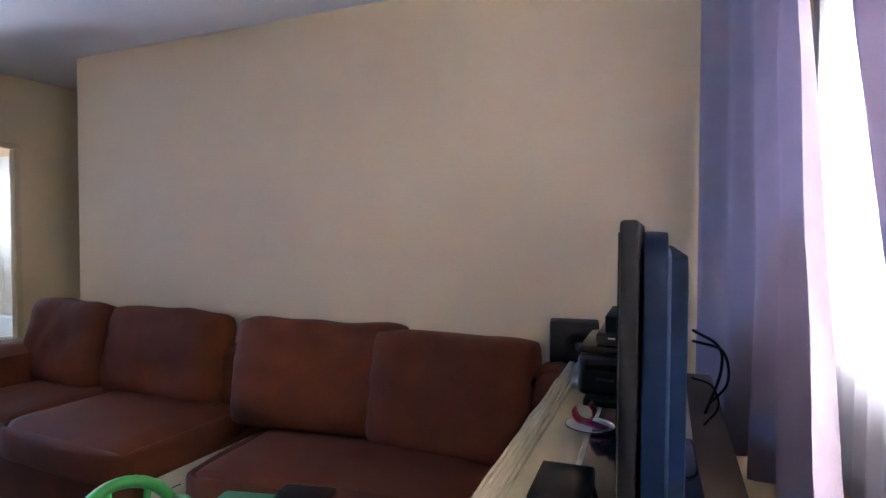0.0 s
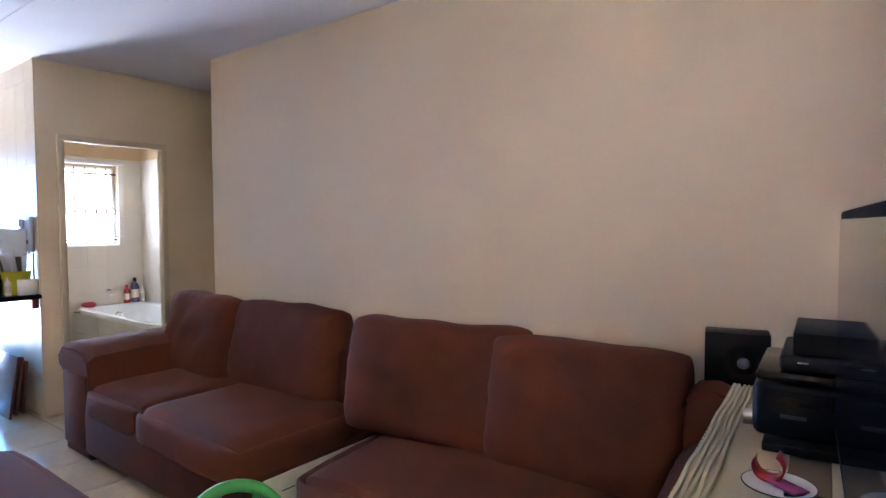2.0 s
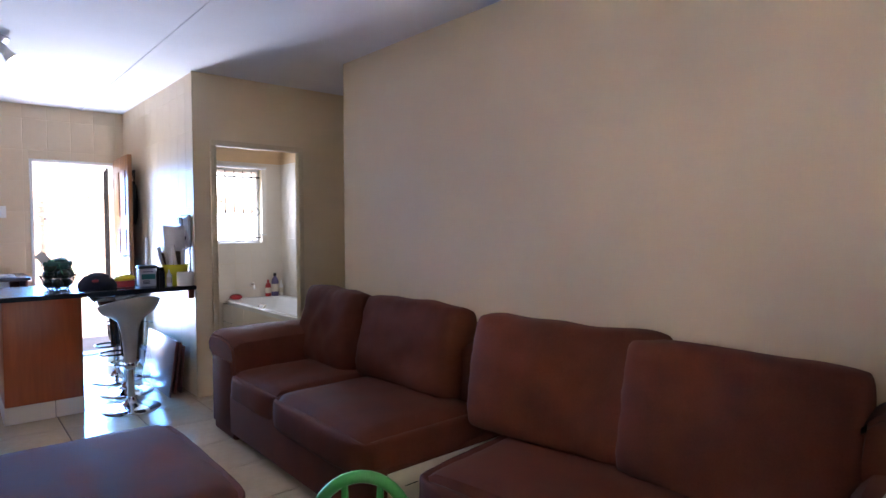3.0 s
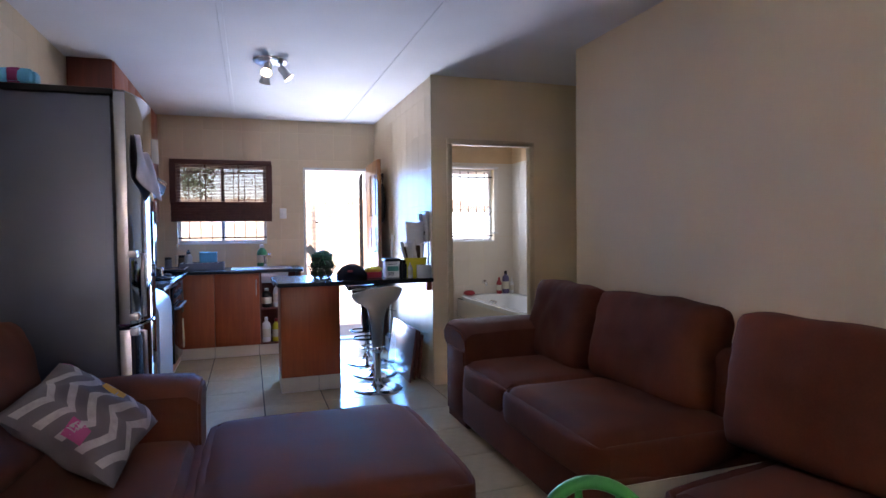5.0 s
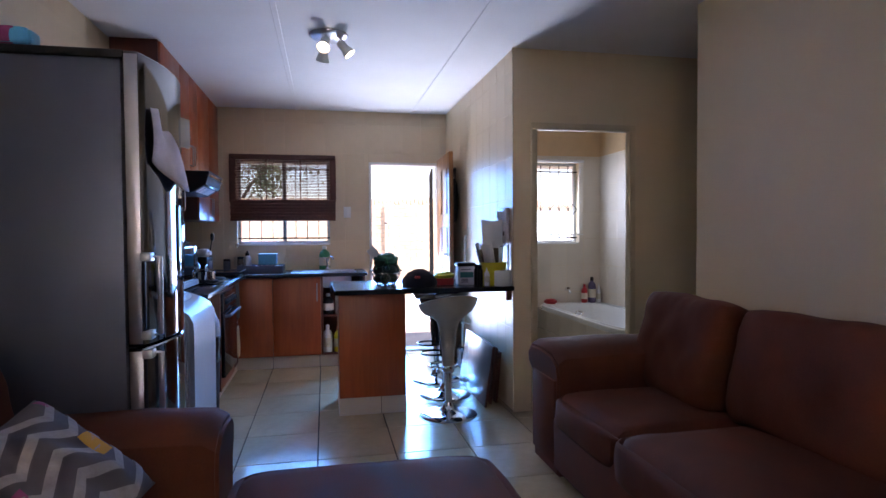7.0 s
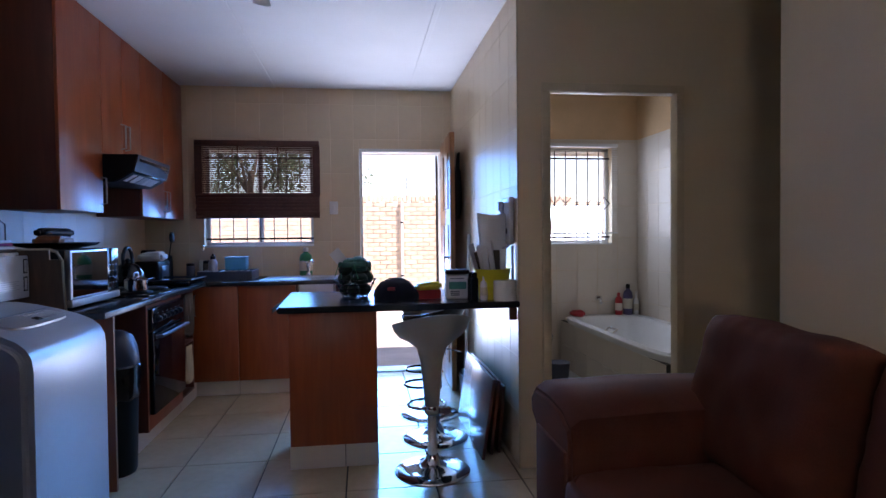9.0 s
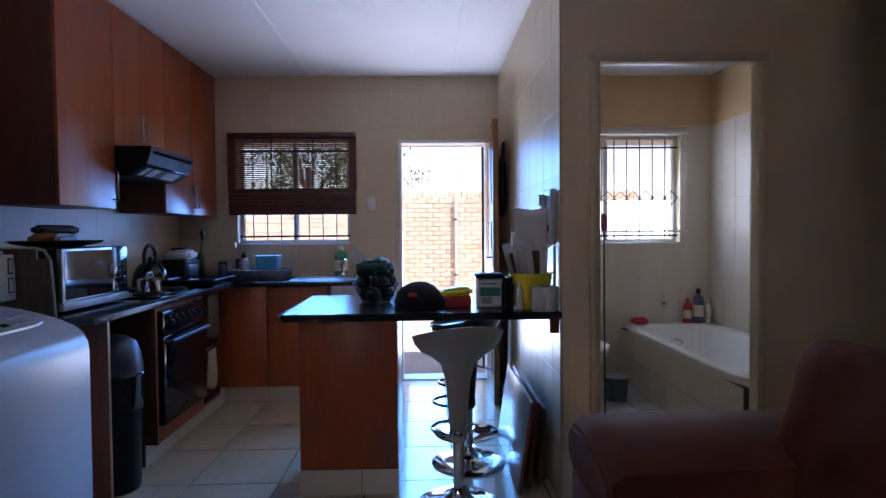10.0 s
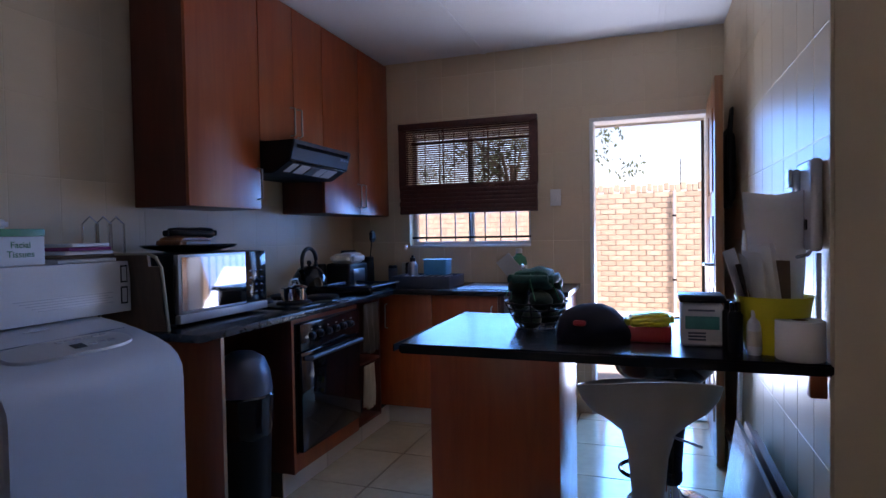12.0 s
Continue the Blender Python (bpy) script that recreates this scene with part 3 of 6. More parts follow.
sink = thing("kitchen_sink", (-6.6, 0.79, COUNTER), "stainless steel kitchen sink with draining board", "sink")
bm = bmesh.new()
add_box(bm, -0.21, 0.21, -0.31, 0.31, 0.0, 0.006, 0.003)
for x, y, sx, sy in ((-0.16, 0.0, 0.005, 0.27), (0.16, 0.0, 0.005, 0.27), (0.0, -0.27, 0.16, 0.005), (0.0, 0.27, 0.16, 0.005)):
    add_box(bm, x - sx, x + sx, y - sy, y + sy, 0.004, 0.011, 0.002)
part("rim", bm, M["steel"], sink)
part("basin", box(-0.155, 0.155, -0.265, 0.265, -0.15, 0.008, 0.02), M["steel"], sink)
tap = part("tap", lathe([(0.022, 0), (0.022, 0.02), (0.014, 0.03), (0.014, 0.08), (0.018, 0.085), (0.018, 0.11), (0.008, 0.118)], 16, (-0.12, 0.04, 0.006)), M["chrome"], sink)
part("spout", tube(smooth_path([(-0.12, 0.04, 0.08), (-0.08, 0.05, 0.13), (-0.02, 0.07, 0.145), (0.03, 0.09, 0.14), (0.035, 0.09, 0.12)]), 0.009), M["chrome"], tap)
part("lever", tube([(-0.12, 0.04, 0.12), (-0.12, -0.01, 0.135)], 0.006), M["chrome"], tap)


def base_cupboard(name, place, w, doors, label, turn=90.0, handles=()):
    """A base unit that faces local -y; its front is at local y 0."""
    c = thing(name, place, label, "cupboard", "cherry base cupboards", turn)
    part("body", box(0.001, w - 0.001, 0.018, 0.56, 0.0, 0.745, 0.001), M["cherry_dark"], c)
    step = w / doors
    for k in range(doors):
        d = part("door", box(k * step + 0.002, (k + 1) * step - 0.002, 0.0, 0.018, 0.003, 0.742, 0.002), M["cherry"], c)
        if k in handles:
            bar_handle(d, k * step + handles[k] * step, 0.0, 0.52, 0.16, "z", (0, -1))
    return c


base_cupboard("base_cupboard", (-6.35, -0.12, 0.12), 0.44, 1, "cherry base cupboard beside the cooker", 90, {0: 0.28})
base_cupboard("base_cupboard", (-6.35, 0.321, 0.12), 0.44, 1, "cherry base cupboard under the sink", 90, {0: 0.92})
niche = thing("open_base_unit", (-6.35, 0.763, 0.12), "open cherry unit crammed with cleaning bottles", "cupboard", "", 90)
for nm, dims in (("side_panel", (0.0, 0.016, 0, 0.56, 0, 0.745)), ("side_panel", (0.40, 0.416, 0, 0.56, 0, 0.745)), ("shelf", (0.017, 0.399, 0.0, 0.55, 0.0, 0.016)), ("shelf", (0.017, 0.399, 0.02, 0.55, 0.36, 0.376)), ("back_panel", (0.017, 0.399, 0.551, 0.56, 0, 0.745))):
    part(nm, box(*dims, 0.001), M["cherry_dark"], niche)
tile_plinth = M["bath_tile"]


def plinth(name, x0, x1, y0, y1, n, along, label):
    p = thing(name, ((x0 + x1) / 2, (y0 + y1) / 2, 0), label, "plinth")
    p["kind"] = "structure"
    hx, hy = (x1 - x0) / 2, (y1 - y0) / 2
    part("core", box(-hx + 0.008, hx - 0.008, -hy + 0.008, hy - 0.008, 0, 0.119), M["grout"], p)
    for k in range(n):
        if along == "y":
            a, b = -hy + 2 * hy * k / n + 0.002, -hy + 2 * hy * (k + 1) / n - 0.002
            part("tile", box(hx - 0.008, hx, a, b, 0.002, 0.118, 0.001, 1), M["bath_tile"], p)
        else:
            a, b = -hx + 2 * hx * k / n + 0.002, -hx + 2 * hx * (k + 1) / n - 0.002
            part("tile", box(a, b, hy - 0.008, hy, 0.002, 0.118, 0.001, 1), M["bath_tile"], p)
    return p


plinth("plinth_sink", -6.93, -6.40, -0.12, 1.178, 3, "y", "pale tiled plinth under the sink cupboards")
plinth("plinth_cooker", -6.39, -5.18, SOUTH + 0.012, -0.01, 3, "x", "pale tiled plinth under the cooker")
ep = thing("end_panel", (-4.685, 0, 0), "cherry end panel that holds up the worktop", "panel")
part("board", box(-0.009, 0.009, SOUTH + 0.012, 0.0735, 0, COUNTER - 0.033, 0.001), M["cherry"], ep)
part("edge_strip", box(-0.009, 0.009, 0.0738, 0.0752, 0, COUNTER - 0.033), M["door_wood"], ep, "paler wood edge strip")
sd = thing("side_panel", (-5.196, 0, 0.12), "dark cherry panel beside the built-in oven", "panel")
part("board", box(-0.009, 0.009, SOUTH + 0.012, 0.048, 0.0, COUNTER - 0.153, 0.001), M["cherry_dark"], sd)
part("edge_strip", box(-0.009, 0.009, 0.0483, 0.0497, 0.0, COUNTER - 0.153), M["cherry"], sd, "cherry edge strip")

oven = thing("oven", (-5.53, 0.045, 0.12), "black built-in electric oven with glass door", "oven")
part("body", box(-0.30, 0.30, -0.5, -0.002, 0.09, 0.715, 0.003), M["black"], oven)
part("base_strip", box(-0.32, 0.32, -0.45, 0.0, 0.0, 0.086, 0.002), M["cherry"], oven, "cherry wood strip")
part("top_strip", box(-0.32, 0.32, -0.45, 0.0, 0.718, 0.745, 0.002), M["cherry"], oven, "cherry wood strip")
od = part("oven_door", box(-0.298, 0.298, 0.0, 0.028, 0.09, 0.575, 0.006), M["black_glass"], oven)
bm = bmesh.new()
add_tube(bm, [(-0.27, 0.03, 0.545), (-0.26, 0.062, 0.548), (0.26, 0.062, 0.548), (0.27, 0.03, 0.545)], 0.011)
part("handle", bm, M["steel_dark"], od, "dark steel bar handle")
cp = part("control_panel", box(-0.298, 0.298, 0.0, 0.024, 0.58, 0.714, 0.005), M["black_gloss"], oven)
for k in range(6):
    part("knob", lathe([(0.02, 0), (0.019, 0.012), (0.012, 0.015), (0.012, 0.022)], 16, m=pose(-0.2 + k * 0.08, 0.024, 0.645, -90, 0, 0)), M["black"], cp)
    part("knob_mark", box(-0.206 + k * 0.08, -0.194 + k * 0.08, 0.024, 0.0255, 0.675, 0.678), M["paper"], cp)

hob = thing("hob", (-5.55, -0.2, COUNTER), "black electric hob with solid plates", "hob")
part("hob_plate", box(-0.29, 0.29, -0.25, 0.25, 0.0, 0.012, 0.005), M["black_gloss"], hob)
for x in (-0.14, 0.14):
    for y in (-0.12, 0.12):
        part("hot_plate", lathe([(0.09, 0), (0.09, 0.008), (0.082, 0.014), (0.03, 0.014), (0.028, 0.011)], 28, (x, y, 0.012)), M["black"], hob)

rack = thing("open_shelf", (-6.03, 0.03, 0.12), "narrow open shelf with pans and hanging cloths", "shelf")
for nm, dims in (("side_panel", (-0.155, -0.14, -0.5, 0.0, 0, 0.745)), ("side_panel", (0.155, 0.17, -0.5, 0.0, 0, 0.745)), ("shelf", (-0.138, 0.153, -0.5, 0.0, 0.0, 0.016)), ("shelf", (-0.138, 0.153, -0.5, 0.0, 0.36, 0.376))):
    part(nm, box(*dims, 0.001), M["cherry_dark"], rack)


def cloth_hung(name, place, w, h, material, label, turn=0.0):
    bm = bmesh.new()
    n, r = 14, 10
    g = [[bm.verts.new((w * (i / n - 0.5) * (1 - 0.25 * (j / r)), 0.012 * math.sin(i * 1.1 + j * 0.25) * (0.4 + j / r), -h * j / r + 0.012 * math.sin(i * 0.6) * (j / r))) for i in range(n + 1)] for j in range(r + 1)]
    for a, b in zip(g, g[1:]):
        for i in range(n):
            bm.faces.new((a[i], a[i + 1], b[i + 1], b[i]))
    ob = single(name, bm, material, label, "cloth", place, turn)
    md = ob.modifiers.new("cloth", "SOLIDIFY")
    md.thickness = 0.004
    return ob


cloth_hung("dish_cloth", (-6.02, 0.05, 0.845), 0.2, 0.3, M["cloth_brown"], "crumpled brown dish cloth hung on the shelf")
cloth_hung("oven_mitt", (-5.97, 0.058, 0.48), 0.14, 0.26, M["cloth_beige"], "beige oven cloth hung on the shelf edge")
for k, (x, r) in enumerate(((-6.05, 0.1), (-6.0, 0.09))):
    single("saucepan", lathe([(r * 0.92, 0), (r, 0.01), (r, 0.09), (r + 0.006, 0.095), (r - 0.004, 0.092), (r - 0.006, 0.012)], 24), M["black"], "black saucepan stored on the open shelf", "saucepan", (x, -0.15 - 0.05 * k, 0.138 + 0.36 * k))

# breakfast bar
isl = thing("breakfast_bar_base", (-5.05, 1.126, 0.0), "cherry veneer base of the breakfast bar on a tiled plinth", "bar base")
part("body", box(-0.24, 0.24, -0.233, 0.233, 0.121, 0.862, 0.002), M["cherry"], isl)
core = part("plinth", box(-0.232, 0.232, -0.225, 0.225, 0.0, 0.12), M["grout"], isl)
for a, b in ((-0.235, 0.055), (0.059, 0.235)):
    part("tile", box(0.232, 0.243, a, b, 0.001, 0.12, 0.001, 1), M["bath_tile"], core)
for a, b in ((-0.23, 0.0), (0.004, 0.23)):
    part("tile", box(a, b, 0.225, 0.236, 0.001, 0.12, 0.001, 1), M["bath_tile"], core)
    part("tile", box(a, b, -0.236, -0.225, 0.001, 0.12, 0.001, 1), M["bath_tile"], core)
bm = bmesh.new()
bv = [(-4.60, 0.862), (-4.60, KIT_N - 0.008), (-5.36, KIT_N - 0.008), (-5.40, 0.84)]
lo, hi = [bm.verts.new((x, y, 0.863)) for x, y in bv], [bm.verts.new((x, y, 0.896)) for x, y in bv]
bm.faces.new(hi); bm.faces.new(list(reversed(lo)))
for k in range(4):
    bm.faces.new((lo[k], lo[(k + 1) % 4], hi[(k + 1) % 4], hi[k]))
bmesh.ops.recalc_face_normals(bm, faces=bm.faces)
bmesh.ops.bevel(bm, geom=list(bm.edges), offset=0.006, segments=2, affect="EDGES")
bct = thing("breakfast_counter", (0, 0, 0), "dark laminate breakfast counter fixed to the wall", "counter")
part("counter_top", bm, M["counter"], bct)
part("edge_band", box(-4.6, -4.5975, 0.868, KIT_N - 0.014, 0.868, 0.891), M["black"], bct)
part("edge_band", box(-5.39, -4.607, 0.8395, 0.8425, 0.868, 0.891, m=pose(0.0, 0.0, 0.0)), M["black"], bct)
single("bar_bracket", box(-4.70, -4.66, KIT_N - 0.05, KIT_N - 0.008, 0.79, 0.862, 0.004), M["cherry"], "wooden bracket under the bar top", "bracket")


def bar_stool(place, seat_material, label, turn):
    s = thing("bar_stool", place, label, "bar stool", "stools along the breakfast bar", turn)
    part("base", lathe([(0.0, 0), (0.195, 0.0), (0.2, 0.004), (0.19, 0.012), (0.14, 0.024), (0.08, 0.035), (0.045, 0.055), (0.036, 0.075), (0.032, 0.09)], 40), M["chrome"], s)
    part("gas_tube", lathe([(0.026, 0.08), (0.026, 0.42)], 20), M["chrome"], s)
    bm = lathe([(0.034, 0.30), (0.036, 0.31), (0.046, 0.45), (0.058, 0.58), (0.078, 0.655), (0.12, 0.695), (0.165, 0.73), (0.195, 0.775), (0.208, 0.815), (0.202, 0.818), (0.18, 0.785), (0.13, 0.752), (0.05, 0.742), (0.0, 0.742)], 40)
    for v in bm.verts:
        r = math.hypot(v.co.x, v.co.y)
        if r > 0.1:
            k = (r - 0.1) / 0.1
            a = v.co.x / r
            v.co.z += 0.045 * k * a - 0.03 * k * (v.co.y / r) ** 2 * 0.5 - 0.01 * k
    part("seat", bm, seat_material, s)
    bm = bmesh.new()
    add_tube(bm, arc((-0.09, 0, 0.33), 0.1, 0, 345, 26), 0.008, 8, True)
    add_lathe(bm, [(0.04, 0.31), (0.042, 0.315), (0.042, 0.345), (0.04, 0.35)], 20)
    part("footrest", bm, M["black_gloss"] if seat_material is M["black_gloss"] else M["chrome"], s)
    part("lever", tube([(0.03, 0.03, 0.66), (0.09, 0.13, 0.64)], 0.004, 6), M["chrome"], s)
    return s


bar_stool((-4.68, 1.64, 0), M["stool"], "grey plastic bar stool on a chrome disc base", 12)
bar_stool((-5.18, 1.72, 0), M["black_gloss"], "black bar stool with chrome base under the bar", 75)
bar_stool((-5.66, 1.74, 0), M["black_gloss"], "black bar stool with chrome base near the back door", 130)

# washing machine
wm = thing("washing_machine", (-4.11, -0.135, 0.0), "white top-loading washing machine beside the worktop", "washing machine")
WM_SIDE = ((-0.29, 0.02), (-0.29, 0.968), (-0.25, 0.984), (-0.15, 0.984), (-0.06, 0.977), (0.02, 0.963), (0.10, 0.944), (0.18, 0.919), (0.235, 0.894), (0.268, 0.866), (0.286, 0.83), (0.29, 0.79), (0.288, 0.02))
bm = bmesh.new()
a, b = ([bm.verts.new((x, y, z)) for y, z in WM_SIDE] for x in (-0.315, 0.315))
for k in range(len(WM_SIDE)):
    n = (k + 1) % len(WM_SIDE)
    bm.faces.new((a[k], a[n], b[n], b[k]))
bm.faces.new(list(reversed(a))); bm.faces.new(b)
bmesh.ops.recalc_face_normals(bm, faces=bm.faces)
bmesh.ops.bevel(bm, geom=[e for e in bm.edges if e.calc_face_angle(0) > 1.2], offset=0.028, segments=5, affect="EDGES")
part("body", bm, M["white_enamel"], wm)
slope = pose(0, 0.14, 0.9355, -16.5, 0, 0)
bm = bmesh.new()
rim = [(0.205 * math.copysign(abs(math.cos(a)) ** 0.55, math.cos(a)), 0.058 * math.copysign(abs(math.sin(a)) ** 0.7, math.sin(a))) for a in (2 * math.pi * (k + 0.5) / 40 for k in range(40))]
lo, hi = [bm.verts.new((x, y, -0.004)) for x, y in rim], [bm.verts.new((x * 0.985, y * 0.96, 0.005)) for x, y in rim]
bm.faces.new(hi)
for k in range(40):
    bm.faces.new((lo[k], lo[(k + 1) % 40], hi[(k + 1) % 40], hi[k]))
bmesh.ops.transform(bm, matrix=slope, verts=list(bm.verts))
cpn = part("control_panel", bm, mat("pale_silver_plastic", (0.44, 0.43, 0.42), 0.3, 0.3, vary=0.04, bump=0.0), wm, "pale silver oval control panel")
part("display", box(-0.035, 0.005, -0.002, 0.026, 0.005, 0.0068, m=slope), M["black_glass"], cpn)
for k in range(6):
    part("button", box(-0.135 + k * 0.03 - 0.011, -0.135 + k * 0.03 + 0.011, -0.038, -0.027, 0.005, 0.0075, 0.001, m=slope), M["white_enamel"], cpn)
for k in range(3):
    part("button", box(-0.14 + k * 0.034, -0.115 + k * 0.034, 0.008, 0.022, 0.005, 0.0078, 0.001, m=slope), M["white_enamel"], cpn)
part("badge", box(-0.04, 0.04, -0.004, 0.004, 0, 0.0012, m=pose(-0.02, -0.03, 0.9735, -5, 0, 0)), M["steel"], wm)
part("lid_seam", box(-0.255, 0.255, -0.0015, 0.0015, -0.002, 0.0012, m=pose(0, 0.068, 0.952, -13, 0, 0)), M["steel_dark"], wm)
part("energy_sticker", box(-0.0006, 0.0, 0.18, 0.23, 0.7, 0.78, m=pose(-0.3155, 0, 0)), M["cloth_cream"], wm, "small printed sticker")
for x in (-0.24, 0.24):
    for y in (-0.24, 0.24):
        part("foot", lathe([(0.02, 0), (0.02, 0.03)], 12, (x, y, 0)), M["black"], wm)

# fridge
fr = thing("fridge_freezer", (-3.335, -0.2, 0.0), "tall grey fridge freezer with curved mirror-steel doors", "fridge")
part("body", box(-0.30, 0.30, -0.30, 0.285, 0.03, 1.912, 0.006), M["steel_dark"], fr)
part("top_cover", box(-0.305, 0.305, -0.30, 0.295, 1.913, 1.945, 0.008), M["black"], fr)


def curved_door(z0, z1):
    bm = bmesh.new()
    n = 24
    rows = []
    for z in (z0, z0 + 0.006, z1 - 0.006, z1):
        inset = 0.006 if z in (z0, z1) else 0.0
        front = [bm.verts.new((x := -0.30 + 0.60 * k / n, 0.345 + 0.055 * (1 - (x / 0.30) ** 2) - inset, z)) for k in range(n + 1)]
        back = [bm.verts.new((0.30, 0.295, z)), bm.verts.new((-0.30, 0.295, z))]
        rows.append(front + back)
    m = len(rows[0])
    for a, b in zip(rows, rows[1:]):
        for k in range(m):
            bm.faces.new((a[k], a[(k + 1) % m], b[(k + 1) % m], b[k]))
    bm.faces.new(list(reversed(rows[0]))); bm.faces.new(rows[-1])
    bmesh.ops.recalc_face_normals(bm, faces=bm.faces)
    return bm


for z0, z1, hz0, hz1 in ((0.86, 1.94, 0.90, 1.19), (0.08, 0.852, 0.56, 0.83)):
    d = part("door", curved_door(z0, z1), M["fridge_door"], fr, "dark mirror-steel door")
    part("door_edge", box(0.3005, 0.304, 0.297, 0.343, z0 + 0.01, z1 - 0.01, 0.001), M["steel"], d)
    bm = bmesh.new()
    add_tube(bm, [(0.265, 0.35, hz1), (0.262, 0.395, hz1), (0.262, 0.395, hz0), (0.265, 0.35, hz0)], 0.011, 10)
    part("handle", bm, M["steel"], d, "square steel bow handle")
    for hz in (hz0, hz1):
        part("handle_mount", box(0.25, 0.306, 0.338, 0.375, hz - 0.016, hz + 0.016, 0.003), M["steel"], d)
wd = part("water_dispenser", box(-0.10, 0.02, 0.385, 0.405, 1.12, 1.4, 0.006), M["black_gloss"], fr)
for x in (-0.25, 0.25):
    part("foot", lathe([(0.02, 0), (0.02, 0.032)], 12, (x, 0.2, 0)), M["black"], fr)
    part("foot", lathe([(0.02, 0), (0.02, 0.032)], 12, (x, -0.22, 0)), M["black"], fr)
bm = bmesh.new()
grid = []
for j in range(13):
    v = j / 12
    row = []
    for i in range(13):
        u = i / 12
        x = 0.175 - (0.12 + 0.28 * v) * u
        drop = 0.26 * v * (0.45 + 0.55 * math.sin(math.pi * min(1.0, 0.2 + 0.8 * u))) + 0.10 * u + 0.014 * math.sin(9 * u + 2)
        door_y = -0.069 + 0.055 * (1 - ((x + 0.075) / 0.3) ** 2)
        row.append(bm.verts.new((x, door_y + 0.010 * math.sin(8 * u + 3 * v) + 0.03 * v * math.sin(math.pi * u), -drop)))
    grid.append(row)
for a, b in zip(grid, grid[1:]):
    for i in range(12):
        bm.faces.new((a[i], a[i + 1], b[i + 1], b[i]))
fc = single("hanging_cloth", bm, mat("lilac_grey_cloth", (0.68, 0.64, 0.72), 0.9, vary=0.15, scale=9, grain=300, bump=0.4), "crumpled lilac-grey cloth hung on the fridge door", "cloth", (-3.26, 0.222, 1.76))
fc.modifiers.new("cloth", "SOLIDIFY").thickness = 0.003
single("printed_photo", box(-0.004, 0.004, -0.05, 0.05, 0, 0.13, 0.001), M["cloth_cream"], "paper note stuck to the fridge door", "note", (-3.5, 0.19, 1.66), 70)
bx = thing("tissue_pack", (-3.09, -0.29, 1.9455), "blue and pink soft pack lying on the fridge", "packet")
part("pack", cushion(0.09, 0.16, 0.065, 0.015, 0.006, 0.003, 8), M["blue"], bx)
part("label_band", cushion(0.092, 0.07, 0.067, 0.015, 0.006, 0.003, 8), M["magenta"], bx, "pink printed band")

# ---- sofas ----


def roll_arm(length, height, width, seed, flare=0.05):
    """A padded arm along local y: upright sides and a roll that overhangs outwards (local -x) and to the front."""
    bm = bmesh.new()
    prof = [(0.02, 0.0), (0.015, 0.2), (0.0, height - 0.16), (-flare, height - 0.11), (-flare - 0.01, height - 0.05), (-flare + 0.035, height - 0.012), (width * 0.35, height), (width * 0.72, height - 0.01), (width * 0.95, height - 0.05), (width, height - 0.11), (width - 0.005, 0.2), (width - 0.005, 0.0)]
    n, rings = 18, []
    for j in range(n + 1):
        v = j / n
        y = length * v
        ring = []
        for x, z in prof:
            puff = 0.012 * math.sin(math.pi * v) if z > height - 0.2 else 0
            end = 0.03 * (max(0, abs(2 * v - 1) - 0.88) / 0.12) ** 2
            q = Vector((x * 6 + seed, y * 5, z * 6))
            wob = 0.006 * noise.noise(q) + 0.004 * noise.noise(q * 3)
            ring.append(bm.verts.new((x + (wob if z > 0.1 else 0), y, max(0, z + (puff - end + wob if z > height - 0.2 else 0)))))
        rings.append(ring)
    m = len(prof)
    for a, b in zip(rings, rings[1:]):
        for k in range(m):
            bm.faces.new((a[k], a[(k + 1) % m], b[(k + 1) % m], b[k]))
    bm.faces.new(rings[0]); bm.faces.new(list(reversed(rings[-1])))
    bmesh.ops.recalc_face_normals(bm, faces=bm.faces)
    bmesh.ops.bevel(bm, geom=[e for e in bm.edges if len(e.link_faces) == 2 and e.calc_face_angle(0) > 0.9], offset=0.012, segments=2, affect="EDGES")
    return bm


def back_pad(sx, sy, sz, seed, slope=0.0):
    """A loose back cushion: two stuffed sheets that meet in a seam all round, with puckers along the seam and a slack top edge."""
    bm = bmesh.new()
    nx, nz = 44, 30
    sheets = []
    for side in (-1, 1):
        g = []
        for j in range(nz + 1):
            row = []
            for i in range(nx + 1):
                u, w = -1 + 2 * i / nx, -1 + 2 * j / nz
                full = max(0.0, (1 - abs(u) ** 7) * (1 - abs(w) ** 6))
                pucker = math.sin(26 * u + seed) * max(0.0, w) ** 6 + math.sin(17 * w + seed) * abs(u) ** 10
                y = side * sy / 2 * full**0.38 * (1 + 0.10 * noise.noise(Vector((u * 1.5 + seed, w * 1.5, side))))
                y += 0.010 * noise.noise(Vector((u * 3.1 + seed, w * 2.6, 2.0))) * full + 0.004 * pucker * (full > 0)
                corner = (abs(u) * abs(w)) ** 8
                x = u * sx / 2 * (1 - 0.012 * w * w) - math.copysign(0.016 * corner, u)
                z = (w + 1) / 2 * sz - 0.012 * corner * (w > 0) + 0.014 * corner * (w < 0)
                z += max(0.0, w) ** 3 * (0.014 * noise.noise(Vector((u * 1.9 + seed, 0.0, 7.0))) + slope * u)
                row.append(bm.verts.new((x, y, z)))
            g.append(row)
        sheets.append(g)
        for a, b in zip(g, g[1:]):
            for i in range(nx):
                bm.faces.new((a[i], a[i + 1], b[i + 1], b[i]))
    bmesh.ops.remove_doubles(bm, verts=list(bm.verts), dist=0.004)
    bmesh.ops.recalc_face_normals(bm, faces=bm.faces)
    return bm


